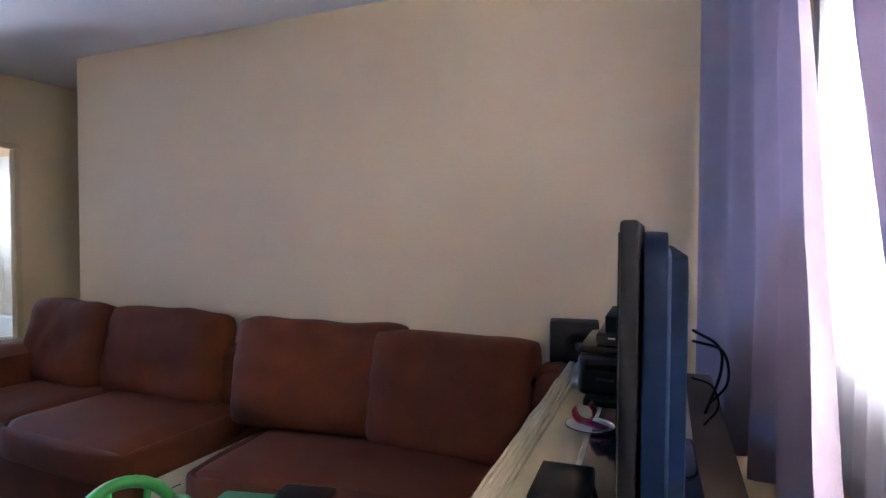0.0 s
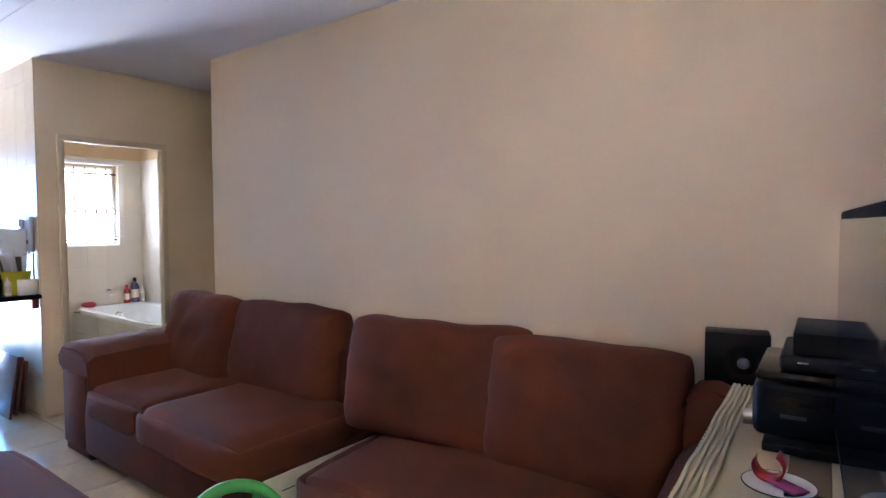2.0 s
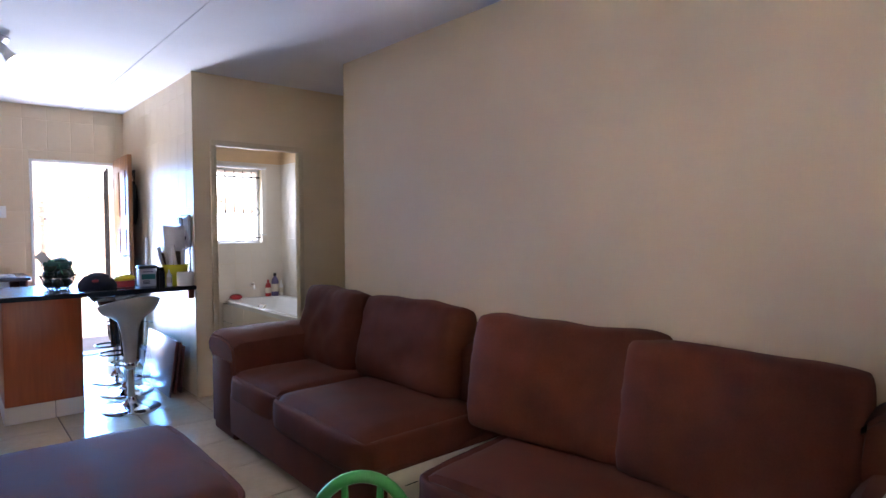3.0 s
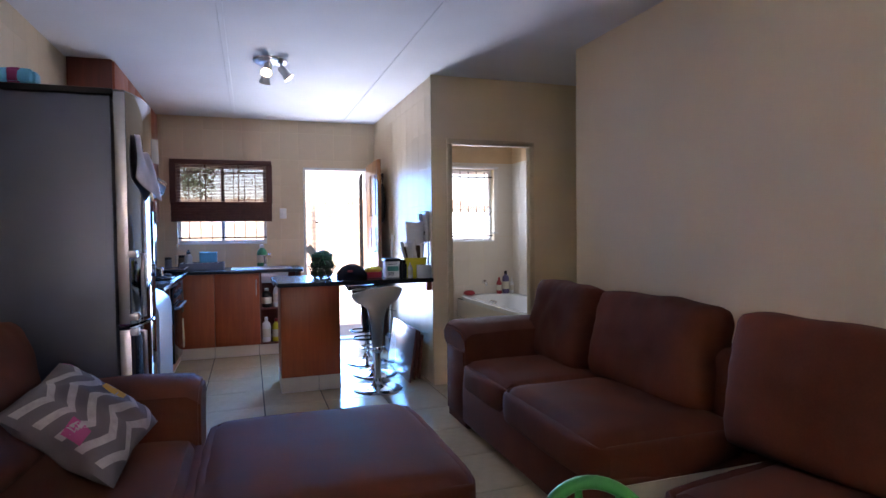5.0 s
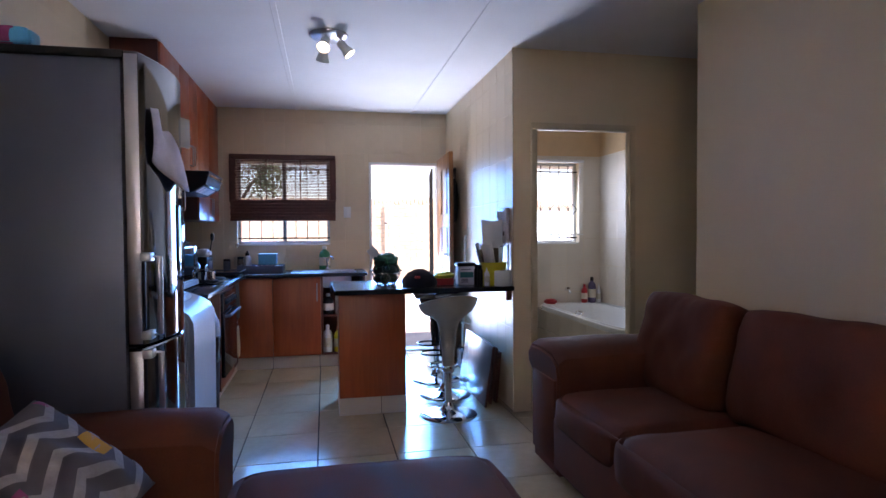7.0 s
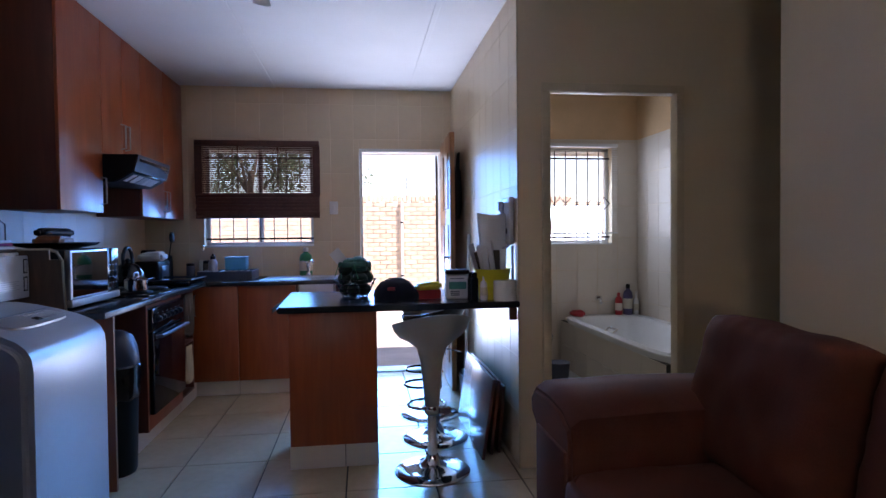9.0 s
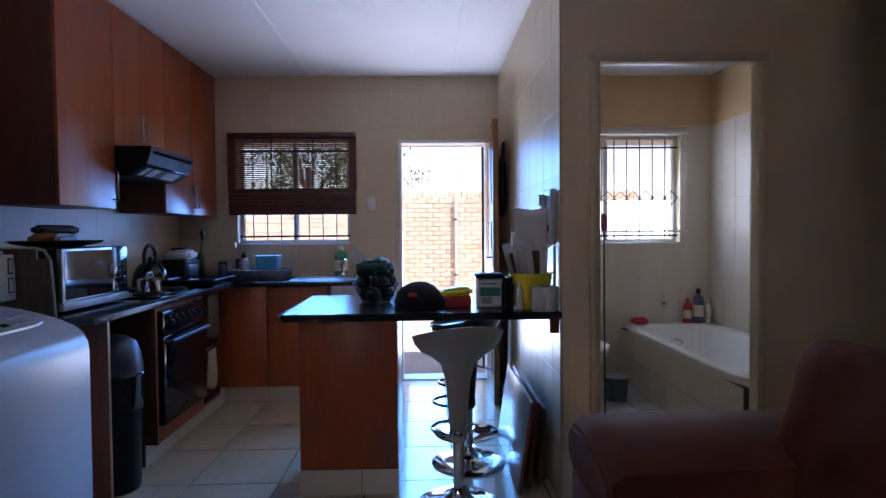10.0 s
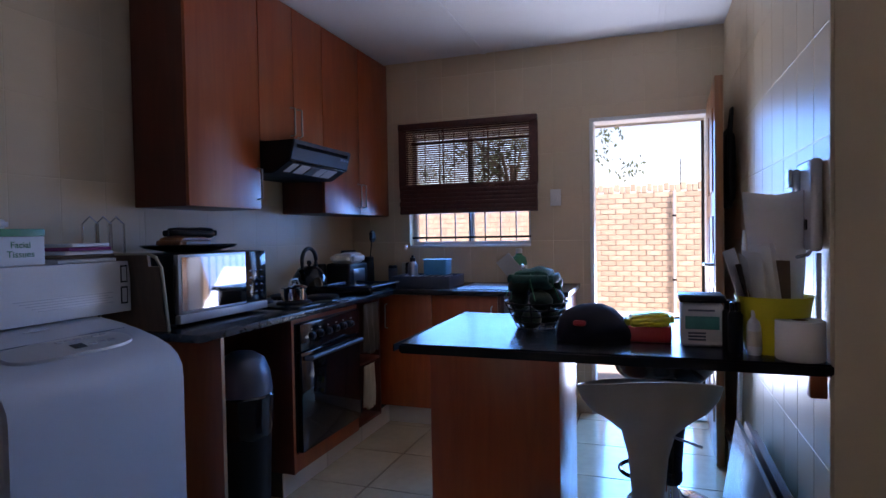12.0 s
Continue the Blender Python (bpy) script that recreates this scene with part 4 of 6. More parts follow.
def lean(x, y, z, tilt, turn=0.0):
    return pose(x, y, z, tilt, 0, turn)


# sofa with one arm, beside the passage
s1 = thing("sofa", (-2.9, 2.44, 0), "brown suede leather two-seat sofa with one rolled arm", "sofa", "brown leather seating")
part("base", box(-0.62, 0.98, -0.50, 0.40, 0.055, 0.33, 0.025, 3), M["leather"], s1)
part("back_frame", box(-0.78, 0.98, 0.2, 0.43, 0.31, 0.74, 0.05, 4), M["leather"], s1)
part("arm", roll_arm(0.86, 0.66, 0.37, 2.0, 0.075), M["leather"], s1).matrix_basis = pose(-0.985, -0.47, 0.0)
part("arm_facing", box(-0.96, -0.64, -0.482, -0.466, 0.06, 0.5, 0.006), M["leather"], s1)
pad = part("seat_cushion", cushion(0.68, 0.72, 0.19, 0.04, 0.022, 0.006, 14, 1.0), M["leather"], s1)
pad.matrix_basis = pose(-0.285, -0.14, 0.265)
pad = part("seat_cushion", cushion(0.93, 0.75, 0.20, 0.04, 0.024, 0.007, 14, 4.0), M["leather"], s1)
pad.matrix_basis = pose(0.495, -0.155, 0.265)
pad = part("back_cushion", back_pad(0.74, 0.25, 0.535, 7.0), M["leather"], s1)
pad.matrix_basis = lean(-0.45, 0.10, 0.42, -12, -4)
pad = part("back_cushion", back_pad(0.87, 0.26, 0.525, 9.0), M["leather"], s1)
pad.matrix_basis = lean(0.35, 0.15, 0.42, -12, 1)
part("side_lining", box(0.981, 0.99, -0.42, 0.40, 0.06, 0.30, 0.002), M["lining"], s1, "bare white woven lining with dark stitches")
for k in range(5):
    part("stitch", box(0.99, 0.9915, -0.33 + 0.15 * k, -0.26 + 0.15 * k, 0.225, 0.229), M["black"], s1)
    part("stitch", box(0.99, 0.9915, -0.37 + 0.15 * k, -0.366 + 0.15 * k, 0.1, 0.2), M["black"], s1)
    part("stitch", box(0.99, 0.9915, -0.31 + 0.15 * k, -0.25 + 0.15 * k, 0.085, 0.089), M["black"], s1)
for x in (-0.86, 0.9):
    for y in (-0.40, 0.36):
        part("foot", box(x - 0.03, x + 0.03, y - 0.03, y + 0.03, 0, 0.056, 0.006), M["black"], s1)

# second sofa, pulled away from the wall
s2 = thing("sofa", (-1.55, 1.98, 0), "brown suede leather sofa turned a little from the wall", "sofa", "brown leather seating", 7.0)
part("base", box(0.0, 1.05, 0.03, 0.78, 0.055, 0.30, 0.02, 3), M["leather"], s2)
part("back_frame", box(-0.10, 1.47, 0.60, 0.70, 0.30, 0.78, 0.04, 4), M["leather"], s2)
pad = part("seat_cushion", cushion(1.28, 0.72, 0.20, 0.045, 0.028, 0.008, 16, 12.0), M["leather"], s2)
pad.matrix_basis = pose(0.57, 0.30, 0.25)
pad = part("back_cushion", back_pad(0.89, 0.26, 0.53, 15.0), M["leather"], s2)
pad.matrix_basis = lean(0.215, 0.50, 0.437, -11, 2)
pad = part("back_cushion", back_pad(0.77, 0.26, 0.53, 21.0), M["leather"], s2)
pad.matrix_basis = lean(0.885, 0.45, 0.424, -10, -4)
a2 = part("arm", roll_arm(0.90, 0.68, 0.17, 8.0, 0.01), M["leather"], s2)
a2.matrix_basis = pose(1.40, 0.66, 0.0, 0, 0, 180)
part("arm_wing", roll_arm(0.2, 0.845, 0.16, 9.0, 0.01), M["leather"], s2).matrix_basis = pose(1.40, 0.595, 0.0, 0, 0, 180)
for x in (0.06, 1.0):
    for y in (0.08, 0.7):
        part("foot", box(x - 0.03, x + 0.03, y - 0.03, y + 0.03, 0, 0.056, 0.006), M["black"], s2)

# sofa against the long wall
s3 = thing("sofa", (-2.05, -0.02, 0), "brown leather sofa against the wall beside the fridge", "sofa", "brown leather seating")
part("base", box(-0.62, 0.9, -0.5, 0.46, 0.055, 0.30, 0.02, 3), M["leather"], s3)
part("back_frame", box(-0.92, 0.9, -0.53, -0.30, 0.30, 0.74, 0.05, 4), M["leather"], s3)
part("arm", roll_arm(0.98, 0.645, 0.31, 31.0, 0.03), M["leather"], s3).matrix_basis = pose(-0.93, -0.50, 0.0)
pad = part("seat_cushion", cushion(0.76, 0.80, 0.19, 0.055, 0.028, 0.007, 14, 33.0), M["leather"], s3)
pad.matrix_basis = pose(-0.24, 0.10, 0.255)
pad = part("seat_cushion", cushion(0.76, 0.80, 0.19, 0.055, 0.028, 0.007, 14, 35.0), M["leather"], s3)
pad.matrix_basis = pose(0.52, 0.10, 0.255)
pad = part("back_cushion", back_pad(0.80, 0.28, 0.55, 38.0), M["leather"], s3)
pad.matrix_basis = lean(-0.27, -0.16, 0.42, 13, -4)
pad = part("back_cushion", back_pad(0.78, 0.28, 0.53, 41.0), M["leather"], s3)
pad.matrix_basis = lean(0.52, -0.18, 0.42, 13, 2)
for x in (-0.84, 0.84):
    for y in (-0.45, 0.40):
        part("foot", box(x - 0.03, x + 0.03, y - 0.03, y + 0.03, 0, 0.056, 0.006), M["black"], s3)

ot = thing("ottoman", (-2.355, 0.935, 0), "large brown leather ottoman with a worn top", "ottoman", "brown leather seating")
part("body", box(-0.46, 0.46, -0.41, 0.41, 0.055, 0.30, 0.025, 3), M["leather"], ot)
pad = part("top_cushion", cushion(1.01, 0.92, 0.19, 0.035, 0.018, 0.006, 16, 51.0), M["leather"], ot)
pad.matrix_basis = pose(-0.01, 0.01, 0.255)
for x in (-0.4, 0.4):
    for y in (-0.36, 0.36):
        part("foot", box(x - 0.03, x + 0.03, y - 0.03, y + 0.03, 0, 0.056, 0.006), M["black"], ot)


def throw_pillow():
    """A square grey pillow with chevron bands and two coloured patches, stood against the arm."""
    size, n = 0.43, 36

    def surface(u, v, side):
        k = (1 - u**4) * (1 - v**4)
        edge = 1 - 0.09 * (1 - abs(u)) * abs(v) ** 6 - 0.09 * (1 - abs(v)) * abs(u) ** 6
        wob = 0.026 * noise.noise(Vector((u * 2.1, v * 2.1, 3.0 + side)))
        if side > 0:
            wob += 0.022 * math.exp(-(((u + 0.45 * v + 0.1) / 0.18) ** 2))
        return Vector((u * size / 2 * edge, v * size / 2 * edge, side * (0.075 * k**0.6 + wob * k)))

    p = thing("throw_pillow", (-2.33, 0.115, 0.455), "grey chevron throw pillow with pink and orange patches", "pillow")
    ax, ay, az = Vector((0.97, -0.166, -0.175)).normalized(), Vector((0.243, 0.809, -0.536)).normalized(), Vector((0.23, 0.478, 0.825)).normalized()
    tilt = Matrix.Translation((0, 0, 0.19)) @ Matrix((ax, ay, az)).transposed().to_4x4()
    bm = bmesh.new()
    for side in (1, -1):
        g = [[bm.verts.new(surface(-1 + 2 * i / n, -1 + 2 * j / n, side)) for i in range(n + 1)] for j in range(n + 1)]
        for a, b in zip(g, g[1:]):
            for i in range(n):
                bm.faces.new((a[i], a[i + 1], b[i + 1], b[i]))
    bmesh.ops.remove_doubles(bm, verts=list(bm.verts), dist=0.002)
    bmesh.ops.recalc_face_normals(bm, faces=bm.faces)
    bmesh.ops.transform(bm, matrix=tilt, verts=list(bm.verts))
    part("cover", bm, mat("grey_woven_cotton", (0.105, 0.092, 0.105), 0.95, vary=0.1, scale=9, grain=380, bump=0.4), p)

    def band(path, width, material, name):
        bm = bmesh.new()
        pts = []
        for (ua, va), (ub, vb) in zip(path, path[1:]):
            for k in range(10):
                pts.append((ua + (ub - ua) * k / 10, va + (vb - va) * k / 10))
        pts.append(path[-1])
        rows = []
        for u, v in pts:
            rows.append([bm.verts.new(surface(u, max(-0.97, min(0.97, v + s * width)), 1) + Vector((0, 0, 0.003))) for s in (-1, -0.3, 0.3, 1)])
        for a, b in zip(rows, rows[1:]):
            for k in range(3):
                bm.faces.new((a[k], b[k], b[k + 1], a[k + 1]))
        bmesh.ops.transform(bm, matrix=tilt, verts=list(bm.verts))
        part(name, bm, material, p)

    pale = mat("pale_grey_cotton_print", (0.31, 0.285, 0.295), 0.95, vary=0.12, scale=40, grain=420, bump=0.4)
    for v in (-0.78, -0.42, -0.06, 0.30, 0.66):
        zig = [(-0.95 + 0.475 * k, v + (0.26 if k % 2 else 0.0)) for k in range(5)]
        band(zig, 0.072, pale, "chevron_band")
    band([(0.62, 0.1), (0.9, 0.1)], 0.17, M["magenta"], "pink_patch")
    band([(-0.75, 0.12), (-0.45, 0.12)], 0.2, M["orange"], "orange_patch")
    band([(-0.93, -0.8), (-0.7, -0.8)], 0.1, M["magenta"], "pink_patch")
    return p


throw_pillow()

# ---- television cabinet and what stands on it ----
cab = thing("tv_cabinet", (0.10, 1.75, 0), "dark wooden television cabinet under a striped cloth", "cabinet", "", 4.0)
part("body", box(-0.22, 0.22, -0.72, 0.72, 0.04, 0.893, 0.006), M["cherry_dark"], cab)
for y in (-0.36, 0.36):
    d = part("door", box(-0.238, -0.22, y - 0.35, y + 0.35, 0.06, 0.86, 0.003), M["cherry_dark"], cab)
    part("handle", lathe([(0.012, 0), (0.014, 0.01), (0.008, 0.02)], 12, m=pose(-0.238, y * 0.15, 0.5, 0, -90, 0)), M["steel"], d)
part("plinth", box(-0.2, 0.2, -0.7, 0.7, 0, 0.042), M["black"], cab)
tc = thing("table_cloth", (0.10, 1.75, 0.894), "beige and brown striped cloth over the cabinet", "table cloth", "", 4.0)
edges = [(-0.245, -0.195, "cloth_beige"), (-0.195, -0.09, "cloth_beige"), (-0.09, -0.078, "cloth_cream"), (-0.078, -0.005, "cloth_brown"), (-0.005, 0.06, "cloth_beige"), (0.06, 0.12, "cloth_brown"), (0.12, 0.15, "cloth_beige"), (0.15, 0.235, "cloth_brown")]
for x0, x1, key in edges:
    part("stripe", box(x0, x1, -0.74, 0.74, 0.0, 0.006, 0.001, 1), M[key], tc)
bm = bmesh.new()
for k in range(5):
    pts = [(-0.243 + 0.012 * k + 0.006 * noise.noise(Vector((k, q * 0.35, 0))), -0.74 + 1.48 * q / 24, 0.008 + 0.005 * noise.noise(Vector((k * 3, q * 0.5, 2)))) for q in range(25)]
    add_tube(bm, pts, 0.006, 6)
part("ruched_edge", bm, M["cloth_beige"], tc, "beige ruched cloth edge")
bm = bmesh.new()
for q in range(60):
    y = -0.735 + 1.47 * q / 59
    add_tube(bm, [(-0.248, y, 0.003), (-0.256, y + 0.004, -0.02), (-0.254, y + 0.002, -0.05)], 0.005, 5)
part("fringe", bm, M["cloth_beige"], tc)

tv = thing("television", (0.137, 1.56, 0.901), "black flat television seen from its edge", "television", "", 5.5)
part("stand_base", box(-0.10, 0.13, -0.2, 0.2, 0.0, 0.012, 0.005), M["black_gloss"], tv)
part("stand_neck", box(0.005, 0.05, -0.06, 0.06, 0.012, 0.12, 0.008), M["black"], tv)
part("bezel", box(-0.012, 0.014, -0.445, 0.445, 0.045, 0.512, 0.006), M["black_tv"], tv)
part("screen", box(-0.0145, -0.0118, -0.425, 0.425, 0.085, 0.495), M["black_glass"], tv)
part("back_shell", box(0.0142, 0.056, -0.438, 0.43, 0.05, 0.495, 0.036, 6), M["black_blue_sheen"], tv)
part("back_bulge", box(0.052, 0.082, -0.36, 0.35, 0.06, 0.46, 0.028, 6), M["black_blue_sheen"], tv)
for k in range(6):
    part("socket", box(0.026, 0.036, -0.4315, -0.43, 0.062 + k * 0.014, 0.070 + k * 0.014), M["paper"], tv)

cbl = thing("cable_bundle", (0, 0, 0), "black cables looping behind the television", "cable")
part("cable", tube(smooth_path([(0.27, 2.0, 0.91), (0.305, 2.0, 1.02), (0.30, 1.95, 1.1), (0.24, 1.88, 1.15)]), 0.004, 6), M["black"], cbl)
part("cable", tube(smooth_path([(0.28, 2.1, 0.91), (0.325, 2.08, 0.98), (0.31, 2.0, 1.08), (0.24, 1.9, 1.12)]), 0.004, 6), M["black"], cbl)
part("cable", tube(smooth_path([(0.27, 1.9, 0.91), (0.30, 1.86, 0.97), (0.285, 1.82, 1.03), (0.24, 1.8, 1.05)]), 0.003, 6), M["black"], cbl)

pr = thing("printer", (0.02, 2.16, 0.901), "black desktop printer on the striped cloth", "printer", "", 4.0)
part("body", box(-0.105, 0.105, -0.14, 0.16, 0.012, 0.135, 0.02, 3), M["black"], pr)
part("lid", box(-0.10, 0.10, -0.135, 0.16, 0.136, 0.16, 0.01, 2), M["black_gloss"], pr)
part("paper_tray", box(-0.08, 0.09, -0.2, -0.14, 0.0, 0.02, 0.004), M["black"], pr)
part("control_panel", box(-0.08, 0.06, -0.146, -0.139, 0.09, 0.12, 0.003), M["black_gloss"], pr)
part("badge", box(-0.05, 0.0, -0.1425, -0.1395, 0.06, 0.068), M["steel_dark"], pr, "small grey badge")
part("knob", lathe([(0.018, 0), (0.018, 0.02)], 16, m=pose(-0.105, -0.1, 0.04, 0, -90, 0)), M["steel"], pr)
dc = thing("decoder", (0.05, 2.17, 1.0635), "black satellite decoder stacked on the printer", "decoder", "", 4.0)
part("lower_box", box(-0.085, 0.085, -0.14, 0.12, 0.0, 0.035, 0.010, 3), M["black"], dc)
part("upper_box", box(-0.06, 0.085, -0.13, 0.12, 0.036, 0.085, 0.004), M["black"], dc)
part("lamp", box(-0.05, -0.03, -0.1415, -0.14, 0.02, 0.023), M["paper"], dc)
sp = thing("loudspeaker", (-0.245, 2.76, 0.8305), "small dark wooden loudspeaker on the sofa back", "loudspeaker", "", 12.0)
part("cabinet", box(-0.10, 0.10, -0.05, 0.06, 0.0, 0.185, 0.004), M["black"], sp)
part("cone", lathe([(0.062, 0), (0.064, 0.006), (0.05, 0.006), (0.02, -0.012), (0.0, -0.006)], 28, m=pose(0.02, -0.051, 0.085, 90, 0, 0)), M["black"], sp)
part("cap", lathe([(0.02, 0), (0.014, 0.01), (0.0, 0.014)], 20, m=pose(0.02, -0.052, 0.085, 90, 0, 0)), M["steel_dark"], sp)
pl = thing("plate", (0.012, 1.76, 0.9065), "small white plate with blue lettering marks", "plate")
part("dish", lathe([(0.04, 0), (0.058, 0.006), (0.060, 0.009), (0.045, 0.006), (0.0, 0.005)], 32), M["porcelain"], pl)
part("dark_rim", tube(arc((0, 0, 0.008), 0.0605, 0, 348.75, 31), 0.0014, 5, True), M["black"], pl)
rc = thing("rolled_card", (-0.005, 1.775, 0.917), "curled red and white paper wristband on the plate", "paper band")
bm = bmesh.new()
ra = [[bm.verts.new((0.024 * math.cos(radians(a)), y, 0.025 + 0.024 * math.sin(radians(a)))) for a in range(-200, 61, 13)] for y in (-0.022, 0.022)]
for k in range(len(ra[0]) - 1):
    bm.faces.new((ra[0][k], ra[0][k + 1], ra[1][k + 1], ra[1][k]))
part("band", bm, M["red"], rc).modifiers.new("thick", "SOLIDIFY").thickness = 0.003
part("inner_card", box(-0.02, 0.045, -0.018, 0.018, 0.0, 0.004, 0.001, m=pose(0.02, -0.02, 0.0, 0, 0, -35)), M["magenta"], rc)
single("red_toy", cushion(0.09, 0.06, 0.035, 0.014, 0.006, 0.002, 8), M["red"], "small red and black toy on the striped cloth", "toy", (0.02, 1.20, 0.901), 20)
single("black_box", box(-0.05, 0.05, -0.08, 0.08, 0, 0.05, 0.005), M["black"], "black plastic box in front of the television", "box", (0.045, 1.33, 0.9015), 5)

# ---- child's chair with toys ----
gc = thing("child_chair", (-1.49, 1.60, 0), "green moulded plastic child's chair heaped with toys", "chair", "", 53.0)
part("seat", cushion(0.34, 0.30, 0.03, 0.014, 0.002, 0.0, 8), M["green"], gc).matrix_basis = pose(0, 0, 0.27)
for x in (-0.13, 0.13):
    for y in (-0.11, 0.11):
        part("leg", lathe([(0.016, 0.0), (0.022, 0.28)], 12, (x * 1.15, y * 1.15, 0)), M["green"], gc)
hoop = [(0.17 * math.cos(radians(a)) * (1.0 if a < 90 else 1.0), 0.15 + 0.02 * math.sin(radians(a)), 0.30 + 0.18 * math.sin(radians(a))) for a in range(0, 181, 10)]
part("back_hoop", tube(hoop, 0.022, 10), M["green"], gc)
for x in (-0.05, 0.06):
    part("back_rib", tube([(x, 0.15, 0.29), (x * 1.15, 0.166, 0.455)], 0.013, 8), M["green"], gc)
part("armrest", tube(smooth_path([(0.16, 0.155, 0.39), (0.19, 0.02, 0.43), (0.185, -0.12, 0.41), (0.165, -0.14, 0.29)]), 0.018, 8), M["green"], gc)
part("armrest", tube(smooth_path([(-0.16, 0.155, 0.39), (-0.19, 0.02, 0.43), (-0.185, -0.12, 0.41), (-0.165, -0.14, 0.29)]), 0.018, 8), M["green"], gc)
toy_colours = ["yellow", "paper", "teal_green", "cloth_brown", "orange", "blue", "yellow", "red", "cloth_cream", "black"]
rng = random.Random(4)
for k, key in enumerate(toy_colours):
    bm = cushion(rng.uniform(0.05, 0.09), rng.uniform(0.05, 0.08), rng.uniform(0.05, 0.1), 0.015, 0.005, 0.004, 6, k)
    single("toy_block", bm, M[key], "small coloured toy heaped on the child's chair", "toy", (-1.50 + rng.uniform(-0.09, 0.09), 1.59 + rng.uniform(-0.08, 0.08), 0.301 + 0.07 * (k // 5)), rng.uniform(0, 180), "toys on the chair")
lid = thing("toy_crate", (-1.04, 1.70, 0), "green plastic toy crate with a grey lid", "crate", "", 15.0)
part("crate", box(-0.16, 0.2, -0.16, 0.13, 0.0, 0.50, 0.015, 3), M["teal_green"], lid)
part("lid", box(0.06, 0.24, -0.13, 0.14, 0.502, 0.535, 0.008), M["black"], lid, "dark grey folded lid")

# ---- bathroom ----
bath = thing("bathtub", (-5.972, 3.525, 0), "white built-in bathtub with a tiled apron", "bathtub")
bm = bmesh.new()
n = 48


def oval(sx, sy, z, cx=0.0):
    out = []
    for k in range(n):
        a = 2 * math.pi * (k + 0.5) / n
        c, s = math.cos(a), math.sin(a)
        out.append(bm.verts.new((cx + sx * math.copysign(abs(c) ** 0.3, c), sy * math.copysign(abs(s) ** 0.3, s), z)))
    return out


rings = [oval(0.968, 0.390, 0.425), oval(0.972, 0.392, 0.465), oval(0.965, 0.386, 0.472), oval(0.89, 0.32, 0.468), oval(0.86, 0.295, 0.44), oval(0.76, 0.22, 0.17), oval(0.70, 0.18, 0.13)]
for a, b in zip(rings, rings[1:]):
    for k in range(n):
        bm.faces.new((a[k], a[(k + 1) % n], b[(k + 1) % n], b[k]))
bm.faces.new(rings[-1])
bmesh.ops.recalc_face_normals(bm, faces=bm.faces)
part("tub", bm, M["porcelain"], bath)
ap = part("apron", box(-0.968, 0.955, -0.377, -0.342, 0.0, 0.425), M["grout"], bath, "cream tiled apron")
for k in range(6):
    for j in range(2):
        part("tile", box(-0.966 + k * 0.321, -0.966 + (k + 1) * 0.321 - 0.003, -0.383, -0.3772, 0.003 + j * 0.212, 0.211 + j * 0.212, 0.001, 1), M["bath_tile"], ap)
part("end_apron", box(0.93, 0.958, -0.341, 0.385, 0.0, 0.425), M["bath_tile"], bath)
part("end_filler", box(-0.971, -0.90, -0.341, 0.385, 0.0, 0.45, 0.004), M["bath_tile"], bath)
part("grip", tube([(-0.1, -0.315, 0.462), (-0.1, -0.285, 0.492), (0.04, -0.285, 0.492), (0.04, -0.315, 0.462)], 0.009), M["chrome"], bath)
part("grip", tube([(0.3, 0.285, 0.462), (0.3, 0.26, 0.49), (0.44, 0.26, 0.49), (0.44, 0.285, 0.462)], 0.011), M["chrome"], bath)
bt = thing("bath_tap", (WEST + 0.02, 3.50, 0.62), "chrome wall tap above the bath", "tap")
part("body", tube([(-0.01, 0, 0), (0.07, 0, 0.0), (0.1, 0, -0.03)], 0.018), M["chrome"], bt)
part("handle", lathe([(0.03, 0), (0.03, 0.015), (0.012, 0.02)], 8, m=pose(0.04, 0, 0.014)), M["chrome"], bt)


def bottle(place, r, h, material, cap, label, pump=False):
    b = thing("bottle", place, label, "bottle")
    part("body", lathe([(r * 0.9, 0), (r, 0.01), (r, h * 0.62), (r * 0.85, h * 0.74), (r * 0.4, h * 0.82), (r * 0.36, h * 0.86)], 20), material, b)
    part("cap", lathe([(r * 0.42, h * 0.86), (r * 0.42, h * 0.97), (r * 0.3, h)], 16), cap, b)
    part("label", lathe([(r * 1.01, h * 0.2), (r * 1.012, h * 0.21), (r * 1.012, h * 0.52), (r * 1.01, h * 0.53)], 20), M["cloth_cream"], b, "printed paper label")
    if pump:
        part("pump", tube([(0, 0, h), (0, 0, h * 1.12), (r * 1.2, 0, h * 1.12)], 0.005, 6), cap, b)
    return b


bottle((-6.89, 3.70, 0.47), 0.035, 0.21, M["red"], M["red"], "red shampoo bottle on the bath edge")
bottle((-6.885, 3.79, 0.47), 0.045, 0.29, mat("violet_plastic", (0.10, 0.08, 0.18), 0.35, vary=0.05), M["black"], "dark violet bath foam bottle")
bottle((-6.88, 3.87, 0.47), 0.028, 0.19, M["porcelain"], M["porcelain"], "white pump lotion bottle on the bath edge", True)
single("sponge", cushion(0.13, 0.09, 0.05, 0.02, 0.006, 0.006, 8), M["red"], "pink bath sponge on the bath corner", "sponge", (-6.87, 3.28, 0.471), 80)
to = thing("toilet", (-6.35, 2.66, 0), "white toilet with closed seat in the bathroom", "toilet")
bm = lathe([(0.13, 0), (0.12, 0.02), (0.10, 0.12), (0.13, 0.26), (0.185, 0.36), (0.19, 0.385), (0.18, 0.39)], 32)
for v in bm.verts:
    v.co.x *= 1.25
part("bowl", bm, M["porcelain"], to)
